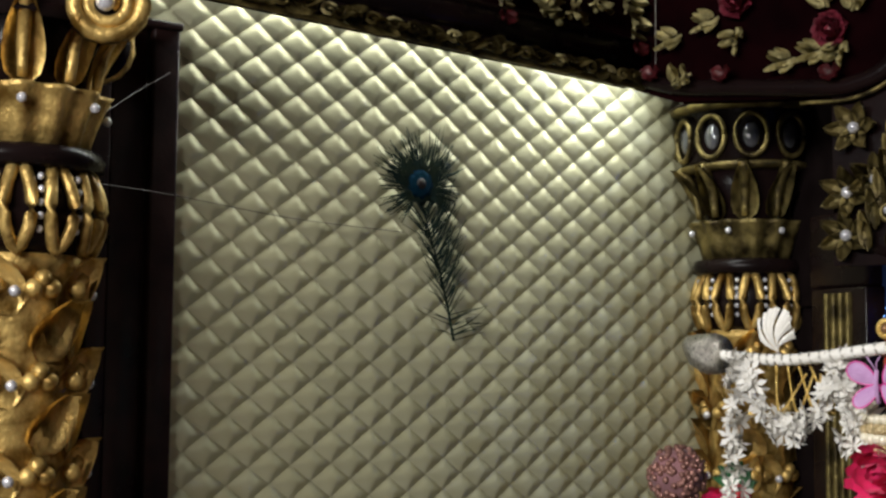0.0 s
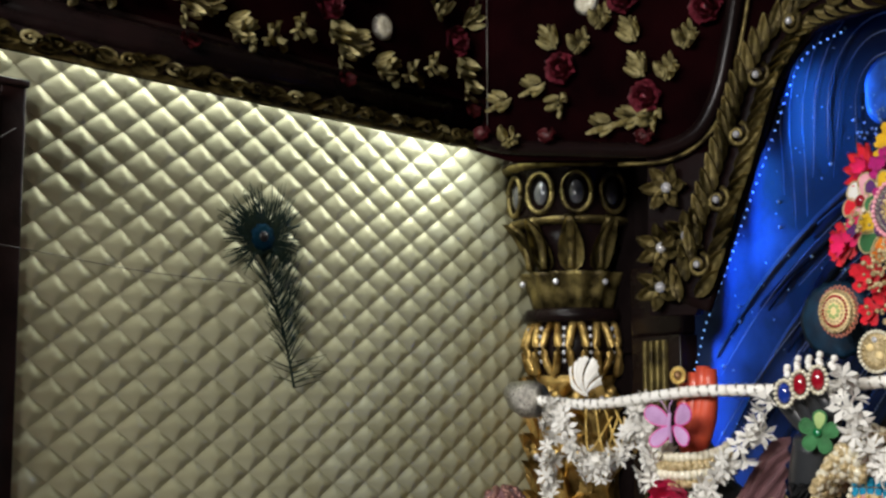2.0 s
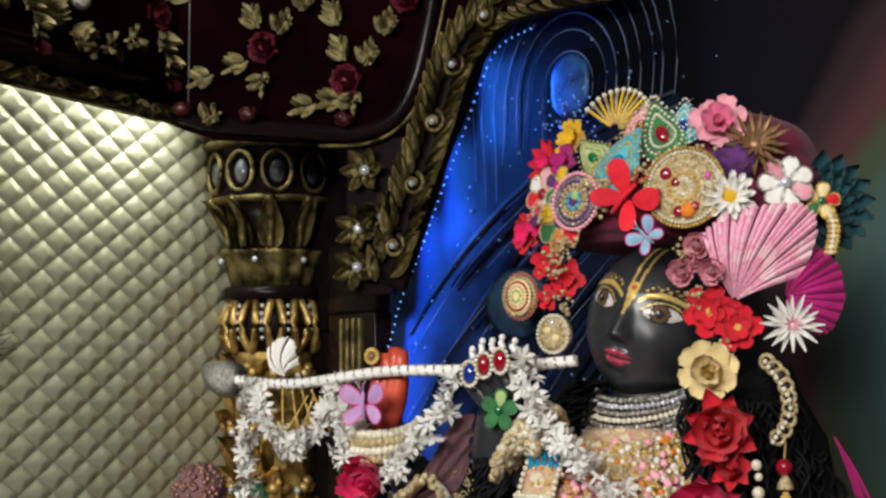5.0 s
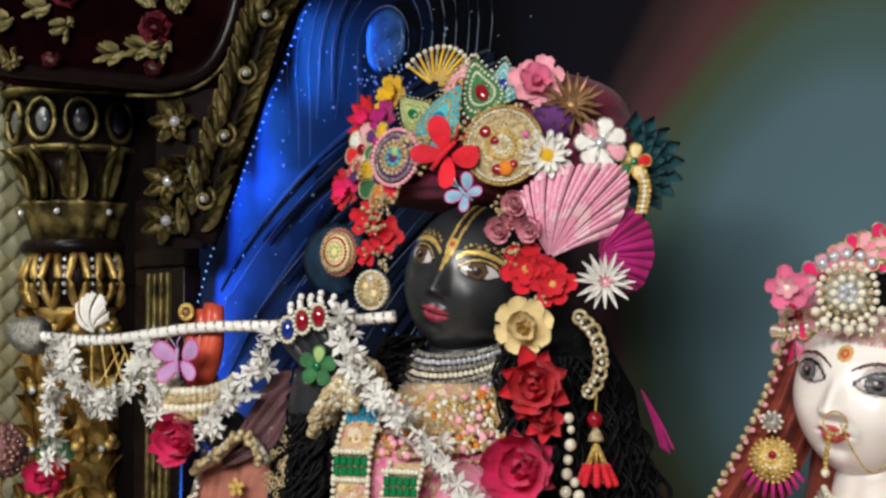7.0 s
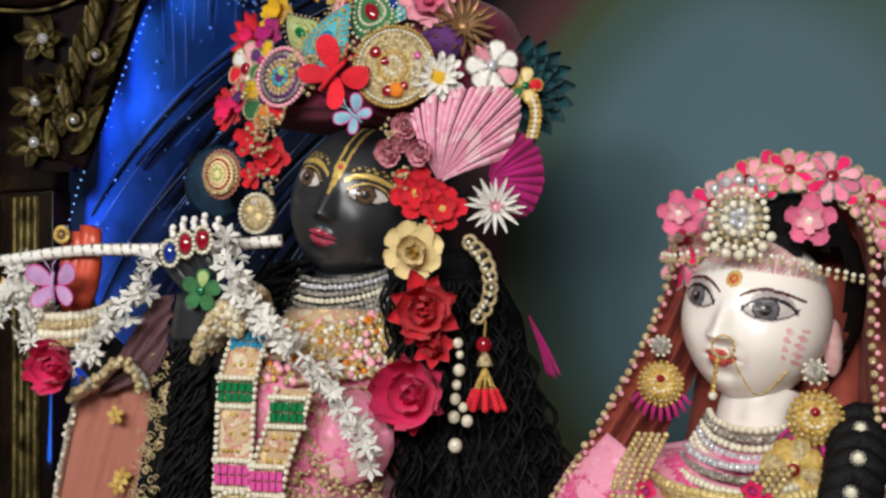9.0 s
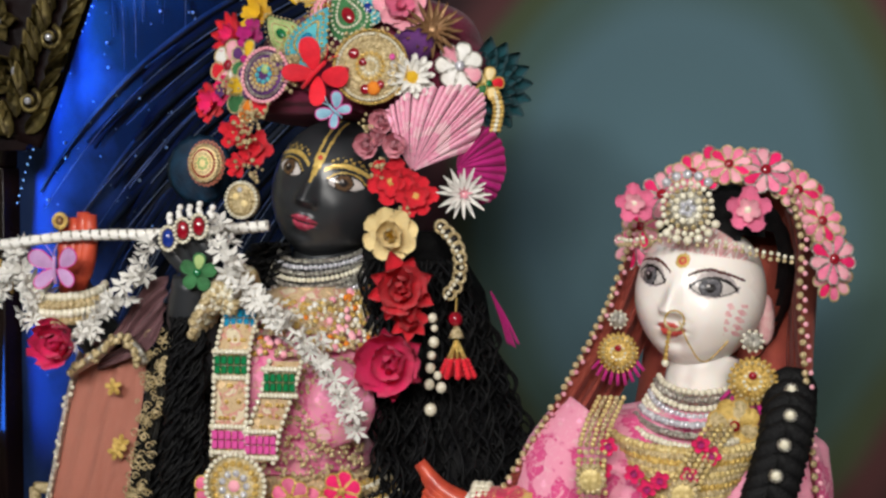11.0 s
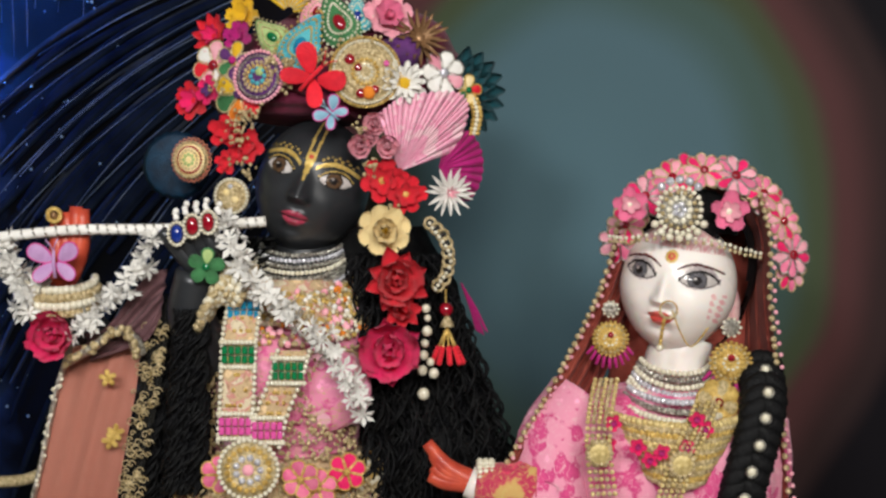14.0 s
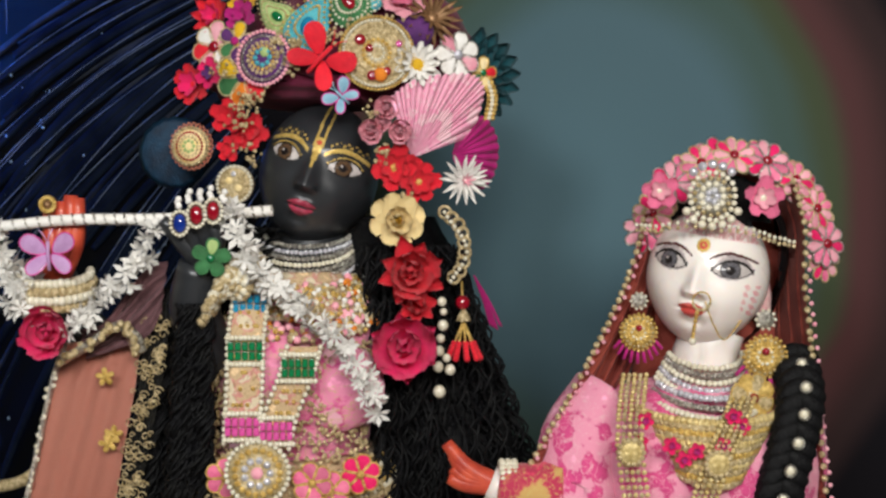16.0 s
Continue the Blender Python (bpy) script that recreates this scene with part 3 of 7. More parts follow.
for a, b in (((0.205, 1.99), (0.180, 2.085)), ((0.235, 1.995), (0.325, 2.075)), ((0.382, 1.925), (0.352, 2.06)), ((0.415, 1.915), (0.490, 2.02)), ((0.215, 1.945), (0.200, 1.862)), ((0.19, 1.955), (0.04, 1.915)),
             ((0.375, 1.865), (0.270, 1.850)), ((0.40, 1.868), (0.392, 1.835))):
    garland(spa, a, b, SPA_N, 0.0, 0.92)
for a, z in ((0.194, 1.848), (0.052, 1.868), (0.392, 1.824)):
    carved_blossom(spa(a, z, 0.028), SPA_N, 1)
leaf_spray(spa(0.115, 1.846, 0.028), SPA_D + UPV * 0.4, SPA_N, 6, 1.0)
for p, n in ((fas(-0.480, 2.036, 0.0), FAS_N), (spa(0.262, 2.095, 0.0), SPA_N), (fas(-0.98, 2.036, 0.0), FAS_N)):
    sp = thing("light_boss", basis(p, UPV, n), "round frosted white glass boss set in the canopy", "glass boss")
    part("rim", lathe([(0.024, -0.002), (0.025, 0.006), (0.021, 0.010)], 28), SILVER, sp)
    part("lens", lathe([(0.022, 0.004), (0.020, 0.011), (0.012, 0.014), (0.004, 0.013)], 24), PEARL, sp)
# ---- painted backdrop ----
def backdrop_material():
    m = bpy.data.materials.new("painted_backdrop")
    m.use_nodes = True
    nt = m.node_tree
    b = nt.nodes["Principled BSDF"]
    b.inputs["Roughness"].default_value = 0.65
    b.inputs["Specular IOR Level"].default_value = 0.08
    tc = nt.nodes.new("ShaderNodeTexCoord")
    warp = nt.nodes.new("ShaderNodeTexNoise")
    warp.inputs["Scale"].default_value, warp.inputs["Detail"].default_value = 2.2, 2
    nt.links.new(tc.outputs["Object"], warp.inputs["Vector"])
    sc = nt.nodes.new("ShaderNodeVectorMath")
    sc.operation = "MULTIPLY_ADD"
    sc.inputs[1].default_value, sc.inputs[2].default_value = (0.10, 0.10, 0.10), (-0.05, -0.05, -0.05)
    nt.links.new(warp.outputs["Color"], sc.inputs[0])
    add = nt.nodes.new("ShaderNodeVectorMath")
    nt.links.new(tc.outputs["Object"], add.inputs[0])
    nt.links.new(sc.outputs["Vector"], add.inputs[1])
    mp = nt.nodes.new("ShaderNodeMapping")
    mp.vector_type = "TEXTURE"
    mp.inputs["Location"].default_value = (0.16, 0, 1.38)
    mp.inputs["Scale"].default_value = (0.46, 1, 0.60)
    nt.links.new(add.outputs["Vector"], mp.inputs["Vector"])
    ln = nt.nodes.new("ShaderNodeVectorMath")
    ln.operation = "LENGTH"
    flat = nt.nodes.new("ShaderNodeVectorMath")
    flat.operation = "MULTIPLY"
    flat.inputs[1].default_value = (1, 0, 1)
    nt.links.new(mp.outputs["Vector"], flat.inputs[0])
    nt.links.new(flat.outputs["Vector"], ln.inputs[0])
    r = nt.nodes.new("ShaderNodeValToRGB")
    el = r.color_ramp
    el.interpolation = "EASE"
    stops = ((0.0, (0.095, 0.170, 0.200)), (0.45, (0.085, 0.150, 0.175)), (0.62, (0.062, 0.105, 0.092)), (0.72, (0.060, 0.078, 0.042)), (0.80, (0.085, 0.035, 0.035)), (0.92, (0.034, 0.019, 0.019)), (1.0, (0.006, 0.005, 0.007)))
    while len(el.elements) < len(stops):
        el.elements.new(0.5)
    for e, (p, c) in zip(el.elements, stops):
        e.position, e.color = p, (*c, 1)
    nt.links.new(ln.outputs["Value"], r.inputs["Fac"])
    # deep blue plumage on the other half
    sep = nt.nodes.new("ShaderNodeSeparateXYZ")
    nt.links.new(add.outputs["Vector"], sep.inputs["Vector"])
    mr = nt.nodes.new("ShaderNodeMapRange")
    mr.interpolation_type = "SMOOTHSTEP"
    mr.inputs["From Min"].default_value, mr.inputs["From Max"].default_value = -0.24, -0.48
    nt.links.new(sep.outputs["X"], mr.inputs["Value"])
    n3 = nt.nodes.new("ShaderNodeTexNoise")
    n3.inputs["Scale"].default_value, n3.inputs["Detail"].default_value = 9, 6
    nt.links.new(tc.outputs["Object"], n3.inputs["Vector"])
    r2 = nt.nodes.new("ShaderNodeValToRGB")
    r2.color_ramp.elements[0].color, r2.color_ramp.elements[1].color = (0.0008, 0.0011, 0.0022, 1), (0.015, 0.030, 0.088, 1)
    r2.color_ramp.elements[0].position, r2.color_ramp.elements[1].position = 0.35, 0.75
    # the blue strip's light fading along x, put into the plumage colour
    edge_glow = nt.nodes.new("ShaderNodeMapRange")
    edge_glow.interpolation_type = "SMOOTHSTEP"
    edge_glow.inputs["From Min"].default_value, edge_glow.inputs["From Max"].default_value = -0.72, -1.12
    edge_glow.inputs["To Min"].default_value, edge_glow.inputs["To Max"].default_value = -0.42, 0.24
    nt.links.new(sep.outputs["X"], edge_glow.inputs["Value"])
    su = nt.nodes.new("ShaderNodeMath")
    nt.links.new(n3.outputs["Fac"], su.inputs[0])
    nt.links.new(edge_glow.outputs["Result"], su.inputs[1])
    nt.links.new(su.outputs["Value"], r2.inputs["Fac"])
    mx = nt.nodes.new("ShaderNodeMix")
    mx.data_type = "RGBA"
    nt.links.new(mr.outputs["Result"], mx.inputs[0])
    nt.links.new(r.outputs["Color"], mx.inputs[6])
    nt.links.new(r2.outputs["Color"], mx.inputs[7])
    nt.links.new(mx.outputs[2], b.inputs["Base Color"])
    return m


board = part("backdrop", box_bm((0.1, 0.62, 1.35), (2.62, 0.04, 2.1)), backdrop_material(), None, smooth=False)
tagged(board, "painted backdrop of blue plumage, edge glow coloured in, soft teal feather eye", "backdrop", kind="structure")
# ---- statues and their dress ----
VX, VY, UP = Vector((0.9328, 0.3604, 0)), Vector((-0.3604, 0.9328, 0)), Vector((0, 0, 1))
FRONT = -VY
BLACKM = mat("black_marble", (0.020, 0.022, 0.025), 0.34, 0, (0.027, 0.029, 0.032), 14, 0.02, 60, coat=0.12, spec=0.6)
WHITEM = mat("white_marble", (0.88, 0.82, 0.76), 0.28, 0, (0.85, 0.77, 0.71), 10, 0.02, 60, coat=0.3, sss=0.12)
EYEWHITE = mat("eye_white", (0.60, 0.55, 0.52), 0.25, 0, (0.50, 0.45, 0.42), 90, coat=0.5)
IRIS = mat("iris_brown", (0.13, 0.075, 0.04), 0.2, 0, (0.08, 0.05, 0.03), 400, coat=0.6)
IRISG = mat("iris_grey", (0.16, 0.15, 0.16), 0.2, 0, (0.08, 0.08, 0.09), 400, coat=0.6)
INK = mat("black_ink", (0.008, 0.006, 0.006), 0.4, 0, (0.014, 0.01, 0.01), 100)
LIPS = mat("lip_paint", (0.42, 0.05, 0.09), 0.3, 0, (0.30, 0.03, 0.06), 80, coat=0.3)
LIPR = mat("lip_red", (0.62, 0.09, 0.07), 0.3, 0, (0.5, 0.06, 0.05), 80, coat=0.3)
BLUSH = mat("rose_paint", (0.75, 0.36, 0.38), 0.4, 0, (0.82, 0.55, 0.52), 120)
TILAK = mat("gold_paint", (0.72, 0.52, 0.16), 0.35, 0.3, (0.55, 0.36, 0.08), 200)
LIDGREY = mat("grey_lid_paint", (0.40, 0.34, 0.34), 0.4, 0, (0.55, 0.48, 0.46), 120)
BROWLINE = mat("brow_paint", (0.10, 0.025, 0.025), 0.4, 0, (0.06, 0.015, 0.015), 120)
PALM = mat("palm_red", (0.62, 0.09, 0.04), 0.4, 0, (0.42, 0.05, 0.03), 60, coat=0.2)


def bump(v, c, w):
    return math.exp(-((v - c) / w) ** 2)


def statue_head(bm, m, a, b, c, slots, eye_z=0.15, lip_z=-0.50, mark="tilak"):
    """Head with carved features; slots: skin, white, iris, ink, lips, paint, extra."""
    nu, nv = 264, 210
    rows = []
    for j in range(nv + 1):
        ph = math.pi * j / nv
        row = []
        for i in range(nu):
            th = 2 * math.pi * i / nu
            X, Y, Z = math.sin(ph) * math.sin(th), -math.sin(ph) * math.cos(th), math.cos(ph)
            front = max(0.0, -Y)
            w = 1 - 0.17 * max(0.0, -Z - 0.15) ** 1.5
            d = 0.0
            if front > 0.2:
                t = (0.30 - Z) / 0.52
                ridge = (max(0, t) ** 1.3 if t < 1 else max(0.0, 1 - (t - 1) / 0.16)) if t > 0 else 0
                d += 0.0155 * min(1, ridge) * math.exp(-(X / (0.085 + 0.05 * max(0, min(1, t)))) ** 2)
                d += 0.005 * (bump(X, 0.13, 0.06) + bump(X, -0.13, 0.06)) * bump(Z, -0.21, 0.06)
                d += 0.0050 * bump(Z, lip_z + 0.055, 0.05) * math.exp(-(X / 0.20) ** 4) * (1 - 0.35 * bump(X, 0, 0.05))
                d += 0.0060 * bump(Z, lip_z - 0.06, 0.055) * math.exp(-(X / 0.17) ** 4)
                d -= 0.0030 * bump(Z, lip_z - 0.005, 0.015) * math.exp(-(X / 0.26) ** 4)
                d -= 0.0030 * bump(Z, lip_z - 0.18, 0.06) * math.exp(-(X / 0.2) ** 2)
                d += 0.0060 * bump(Z, lip_z - 0.33, 0.14) * math.exp(-(X / 0.25) ** 2)
                for sx in (-0.5, 0.5):
                    d -= 0.0045 * bump(X, sx, 0.30) * bump(Z, eye_z, 0.19)
                    d += 0.0045 * bump(X, sx, 0.19) * bump(Z, eye_z, 0.085)
                    d += 0.0022 * bump(Z, eye_z + 0.23 - 0.25 * (abs(X) - 0.5) ** 2, 0.05) * bump(X, sx, 0.3)
                    d += 0.0030 * bump(X, sx * 1.1, 0.22) * bump(Z, -0.28, 0.2)
            p = Vector((a * X * w, b * Y - d * (0.4 + 0.6 * front), c * Z))
            row.append(bm.verts.new(m @ p))
        rows.append(row)
    for j in range(nv):
        for i in range(nu):
            ph, th = math.pi * (j + 0.5) / nv, 2 * math.pi * (i + 0.5) / nu
            X, Y, Z = math.sin(ph) * math.sin(th), -math.sin(ph) * math.cos(th), math.cos(ph)
            k = 0
            if Y < -0.25:
                ax = abs(X)
                e = (ax - 0.5) / (0.255 if mark == "tilak" else 0.27)
                if abs(e) < 1.25:
                    lid = (0.112 if mark == "tilak" else 0.118) * (max(0.0, 1 - e * e)) ** 0.75
                    top, low = eye_z + lid + 0.02 * e, eye_z - 0.78 * lid + 0.02 * e
                    if abs(e) < 1 and low < Z < top:
                        k = 1
                        r = math.hypot((X - math.copysign(0.5, X) + 0.02) * a, (Z - eye_z - 0.008) * c)
                        if r < 0.0092:
                            k = 2
                        if r < 0.0042 or 0.0082 < r < 0.0092:
                            k = 3
                        # small highlight coloured into the iris with the eye white
                        if math.hypot((X - math.copysign(0.5, X) + 0.045) * a, (Z - eye_z - 0.035) * c) < 0.0012:
                            k = 1
                    elif low - 0.014 < Z < top + (0.030 if mark == "tilak" else 0.042) and abs(e) < 1.12:
                        k = 3
                    elif mark == "tilak" and top + 0.030 <= Z < top + 0.052 and abs(e) < 1.1:
                        k = 5
                    elif mark != "tilak" and low - 0.03 < Z < top + 0.115 - 0.05 * e * e and abs(e) < 1.16:
                        k = 8
                by = eye_z + 0.235 - 0.55 * (ax - 0.46) ** 2 * (1 if ax > 0.46 else 2.2)
                if 0.13 < ax < 0.84 and abs(Z - by) < (0.034 if mark == "tilak" else 0.021) * (1.05 - 0.7 * abs(ax - 0.40)):
                    k = 5 if mark == "tilak" else 9
                if mark == "tilak":
                    if 0.045 < ax < 0.085 and 0.42 < Z < 0.99:
                        k = 5
                    if math.hypot(X * a, (Z - 0.40) * c) < 0.0062:
                        k = 5 if math.hypot(X * a, (Z - 0.40) * c) > 0.0028 else 6
                    if Z > 0.02 and Z < 0.36 and ax < 0.075 * (Z - 0.02) / 0.34 + 0.008:
                        k = 5
                    dz = Z - (by + 0.085)
                    if 0.2 < ax < 0.8 and abs(dz) < 0.035 and math.sin(52 * ax) * math.cos(70 * Z) > 0.25:
                        k = 5
                else:
                    r0 = math.hypot(X * a, (Z - 0.45) * c)
                    if r0 < 0.0066:
                        k = 5 if r0 > 0.0036 or r0 < 0.0016 else 4
                    if Z > 0.58 and ax < 0.8 and (Z + 0.12 * math.sin(30 * X)) % 0.16 > 0.045:
                        k = 6
                    if 0.72 < X < 0.93 and -0.42 < Z < 0.02 and math.sin(40 * X + 25 * Z) * math.sin(33 * Z - 9 * X) > 0.12:
                        k = 6
                lw = (0.25 if mark == "tilak" else 0.235) * (1 - 0.1 * max(0, Z - lip_z))
                u = X / lw
                if abs(u) < 1:
                    tp = lip_z + 0.105 * (1 - abs(u) ** 1.7) * (1 - 0.16 * bump(u, 0, 0.15)) + 0.035 * u * u
                    lo = lip_z - 0.115 * (1 - u * u) ** 0.9 + 0.035 * u * u
                    if lo < Z < tp:
                        k = 4
                        if abs(Z - lip_z - 0.02 * u * u) < 0.011:
                            k = 3 if mark == "tilak" else 4
            q = [rows[j][i], rows[j][(i + 1) % nu], rows[j + 1][(i + 1) % nu], rows[j + 1][i]]
            f = bm.faces.new(q[::-1])
            f.material_index, f.smooth = k, True


def sections(bm, secs, seg=40, slot=0, fold=None):
    """Loft through (centre, half width, half depth), across the view axes."""
    rows = []
    for n, (c, rx, ry) in enumerate(secs):
        c = Vector(c)
        row = []
        for k in range(seg):
            a = 2 * math.pi * k / seg
            s = 1 + (fold(a, n / (len(secs) - 1)) if fold else 0)
            row.append(bm.verts.new(c + VX * rx * s * math.cos(a) + VY * ry * s * math.sin(a)))
        rows.append(row)
    f0 = len(bm.faces)
    grid_faces(bm, rows, closed_u=True)
    bm.faces.new(rows[0])
    bm.faces.new(rows[-1][::-1])
    bm.faces.ensure_lookup_table()
    for f in bm.faces[f0:]:
        f.material_index, f.smooth = slot, True
    return bm


def limb(bm, pts, r0, r1, slot=0, n=6, seg=14):
    f0 = len(bm.faces)
    tube(smooth_path(pts, n), lambda t: r0 + (r1 - r0) * t, seg, bm)
    bm.faces.ensure_lookup_table()
    for f in bm.faces[f0:]:
        f.material_index, f.smooth = slot, True


def drop(p, z):
    return (p[0], p[1], z)


def head_pose(c, yaw, roll, pitch=0):
    m = Matrix((VX, VY, UP)).transposed().to_4x4()
    m.translation = Vector(c)
    return m @ pose(0, 0, 0, pitch, roll, yaw)


# dark statue with a flute
bm = bmesh.new()
statue_head(bm, head_pose((-0.016, 0.060, 1.415), -5, 16.5, -3), 0.0650, 0.066, 0.0785, None)
limb(bm, [(-0.023, 0.072, 1.383), (-0.033, 0.067, 1.323), (-0.040, 0.065, 1.277)], 0.036, 0.042)
sections(bm, [((-0.040, 0.059, 1.300), 0.04, 0.035), ((-0.039, 0.049, 1.278), 0.075, 0.05), ((-0.034, 0.040, 1.227), 0.078, 0.06), ((-0.037, 0.039, 1.135), 0.07, 0.06),
              ((-0.040, 0.038, 1.076), 0.085, 0.065), (drop((-0.045, 0.047, 1.074), 0.75), 0.09, 0.07), (drop((-0.045, 0.047, 1.074), 0.405), 0.07, 0.06)])
limb(bm, [(-0.069, 0.005, 1.268), (-0.081, -0.042, 1.221), (-0.086, -0.087, 1.275), (-0.074, -0.098, 1.324)], 0.034, 0.021)
for dx, dy, tip in ((-36, -36, -0.075), (-14, -44, -0.08), (8, -46, -0.08), (27, -40, -0.075)):
    limb(bm, [(-0.072, -0.097, 1.327), Vector((-0.066, -0.106, 1.349)) + VX * dx * 0.6e-3, Vector((-0.107, -0.041, 1.346)) + VX * dx * 0.62e-3 - UP * dy * 0.62e-3 + VY * tip * 1.1], 0.012, 0.006, n=4, seg=10)
limb(bm, [(-0.091, 0.029, 1.265), (-0.189, -0.030, 1.214), (-0.230, -0.089, 1.263), (-0.227, -0.120, 1.309)], 0.03, 0.02)
for dx, dy, s in ((-18, -8, 9), (0, -24, 9), (16, -34, 9), (28, -30, 9)):
    limb(bm, [(-0.227, -0.120, 1.309), Vector((-0.220, -0.123, 1.346)) + VX * dx * 0.5e-3, Vector((-0.220, -0.122, 1.371)) + VX * dx * 0.62e-3 - UP * dy * 0.62e-3], 0.014, 0.007, 7, 4, 10)
dark_statue = part("statue", bm, [BLACKM, EYEWHITE, IRIS, INK, LIPS, TILAK, PALM, PALM], None, smooth=False)
tagged(dark_statue, "polished black marble statue with painted eyes, playing a flute", "statue")

# pale statue beside it
bm = bmesh.new()
statue_head(bm, head_pose((0.406, 0.066, 1.313), -23, 9.5, -2), 0.0600, 0.060, 0.0690, None, 0.16, -0.46, "dot")
limb(bm, [(0.413, 0.079, 1.261), (0.403, 0.075, 1.232), (0.399, 0.079, 1.195)], 0.030, 0.036)
for p, s in (((0.457, 0.102, 1.288), 1),):
    f0 = len(bm.faces)
    add_ball(bm, p, 1, 12, 10, (0.008, 0.012, 0.024))
    bm.faces.ensure_lookup_table()
    for f in bm.faces[f0:]:
        f.material_index, f.smooth = 6, True
sections(bm, [((0.397, 0.073, 1.208), 0.03, 0.03), ((0.399, 0.068, 1.187), 0.085, 0.045), ((0.401, 0.058, 1.139), 0.09, 0.055), ((0.404, 0.060, 1.091), 0.08, 0.055),
              (drop((0.402, 0.070, 1.089), 0.75), 0.10, 0.07), (drop((0.402, 0.070, 1.089), 0.405), 0.08, 0.06)])
limb(bm, [(0.299, 0.041, 1.158), (0.278, 0.011, 1.078), (0.254, -0.031, 1.097), (0.215, -0.043, 1.114)], 0.03, 0.017)
for dy, l in ((-24, 0), (-10, 6), (4, 6), (16, 2)):
    limb(bm, [(0.218, -0.042, 1.113), Vector((0.194, -0.054, 1.120)) - UP * dy * 0.4e-3, Vector((0.176, -0.061, 1.133)) - UP * dy * 0.85e-3 + VX * l * 1e-3], 0.012, 0.006, 7, 4, 10)
pale_statue = part("statue", bm, [WHITEM, EYEWHITE, IRISG, INK, LIPR, TILAK, BLUSH, PALM, LIDGREY, BROWLINE], None, smooth=False)
tagged(pale_statue, "white marble statue with painted eyes and red brow mark", "statue")
# ---- cloth, hair and flower materials ----
def floral(name, base, blobs, vine, scale=55.0, rough=0.7):
    """Printed cloth: ground colour, blossoms in two tones, thin gilt vines, woven relief."""
    m = bpy.data.materials.new(name)
    m.use_nodes = True
    nt = m.node_tree
    b = nt.nodes["Principled BSDF"]
    tc = nt.nodes.new("ShaderNodeTexCoord")
    n = nt.nodes.new("ShaderNodeTexNoise")
    n.inputs["Scale"].default_value, n.inputs["Detail"].default_value = scale * 0.55, 5
    nt.links.new(tc.outputs["Object"], n.inputs["Vector"])
    r = nt.nodes.new("ShaderNodeValToRGB")
    el = r.color_ramp
    stops = ((0.0, blobs[1]), (0.40, blobs[1]), (0.44, blobs[0]), (0.49, base), (0.62, base), (0.66, tuple(min(1, c * 1.5) for c in base)), (1.0, base))
    while len(el.elements) < len(stops):
        el.elements.new(0.5)
    for e, (p, c) in zip(el.elements, stops):
        e.position, e.color = p, (*c, 1)
    nt.links.new(n.outputs["Fac"], r.inputs["Fac"])
    w = nt.nodes.new("ShaderNodeTexNoise")
    w.inputs["Scale"].default_value, w.inputs["Detail"].default_value, w.inputs["Distortion"].default_value = scale * 1.1, 2, 1.5
    nt.links.new(tc.outputs["Object"], w.inputs["Vector"])
    band = nt.nodes.new("ShaderNodeValToRGB")
    for e, (p, c) in zip((band.color_ramp.elements[0], band.color_ramp.elements[1], band.color_ramp.elements.new(0.5)), ((0.47, 0), (0.535, 0), (0.5, 1))):
        pass
    el = band.color_ramp.elements
    for e, (p, c) in zip(el, ((0.475, 0), (0.50, 1), (0.525, 0))):
        e.position, e.color = p, (c, c, c, 1)
    nt.links.new(w.outputs["Fac"], band.inputs["Fac"])
    mx = nt.nodes.new("ShaderNodeMix")
    mx.data_type = "RGBA"
    nt.links.new(band.outputs["Color"], mx.inputs[0])
    nt.links.new(r.outputs["Color"], mx.inputs[6])
    mx.inputs[7].default_value = (*vine, 1)
    nt.links.new(mx.outputs[2], b.inputs["Base Color"])
    b.inputs["Roughness"].default_value = rough
    b.inputs["Sheen Weight"].default_value = 0.15
    b.inputs["Specular IOR Level"].default_value = 0.2
    wv = nt.nodes.new("ShaderNodeTexNoise")
    wv.inputs["Scale"].default_value = 700
    nt.links.new(tc.outputs["Object"], wv.inputs["Vector"])
    bp = nt.nodes.new("ShaderNodeBump")
    bp.inputs["Strength"].default_value, bp.inputs["Distance"].default_value = 0.5, 0.002
    nt.links.new(wv.outputs["Fac"], bp.inputs["Height"])
    nt.links.new(bp.outputs["Normal"], b.inputs["Normal"])
    return m


def cloth(name, base, second=None, rough=0.75, scale=60, b=0.4, sheen=0.12, **k):
    return mat(name, base, rough, 0, second, scale, b, 500, sheen=sheen, spec=0.2, **k)


PINKF = floral("pink_floral_cloth", (0.78, 0.26, 0.40), ((0.62, 0.06, 0.24), (0.80, 0.42, 0.50)), (0.62, 0.42, 0.22), 60)
PINKR = floral("rose_floral_cloth", (0.80, 0.30, 0.42), ((0.60, 0.05, 0.20), (0.68, 0.08, 0.24)), (0.80, 0.42, 0.48), 75)
GOLDCLOTH = floral("gold_embroidered_cloth", (0.58, 0.42, 0.24), ((0.62, 0.22, 0.22), (0.70, 0.60, 0.42)), (0.30, 0.18, 0.08), 110)
REDGOLD = floral("red_gold_cloth", (0.50, 0.04, 0.09), ((0.56, 0.08, 0.10), (0.60, 0.36, 0.12)), (0.60, 0.42, 0.14), 80)
PEACH = cloth("peach_satin", (0.70, 0.30, 0.22), (0.62, 0.25, 0.18), 0.42, 5, 0.15, 0.2)
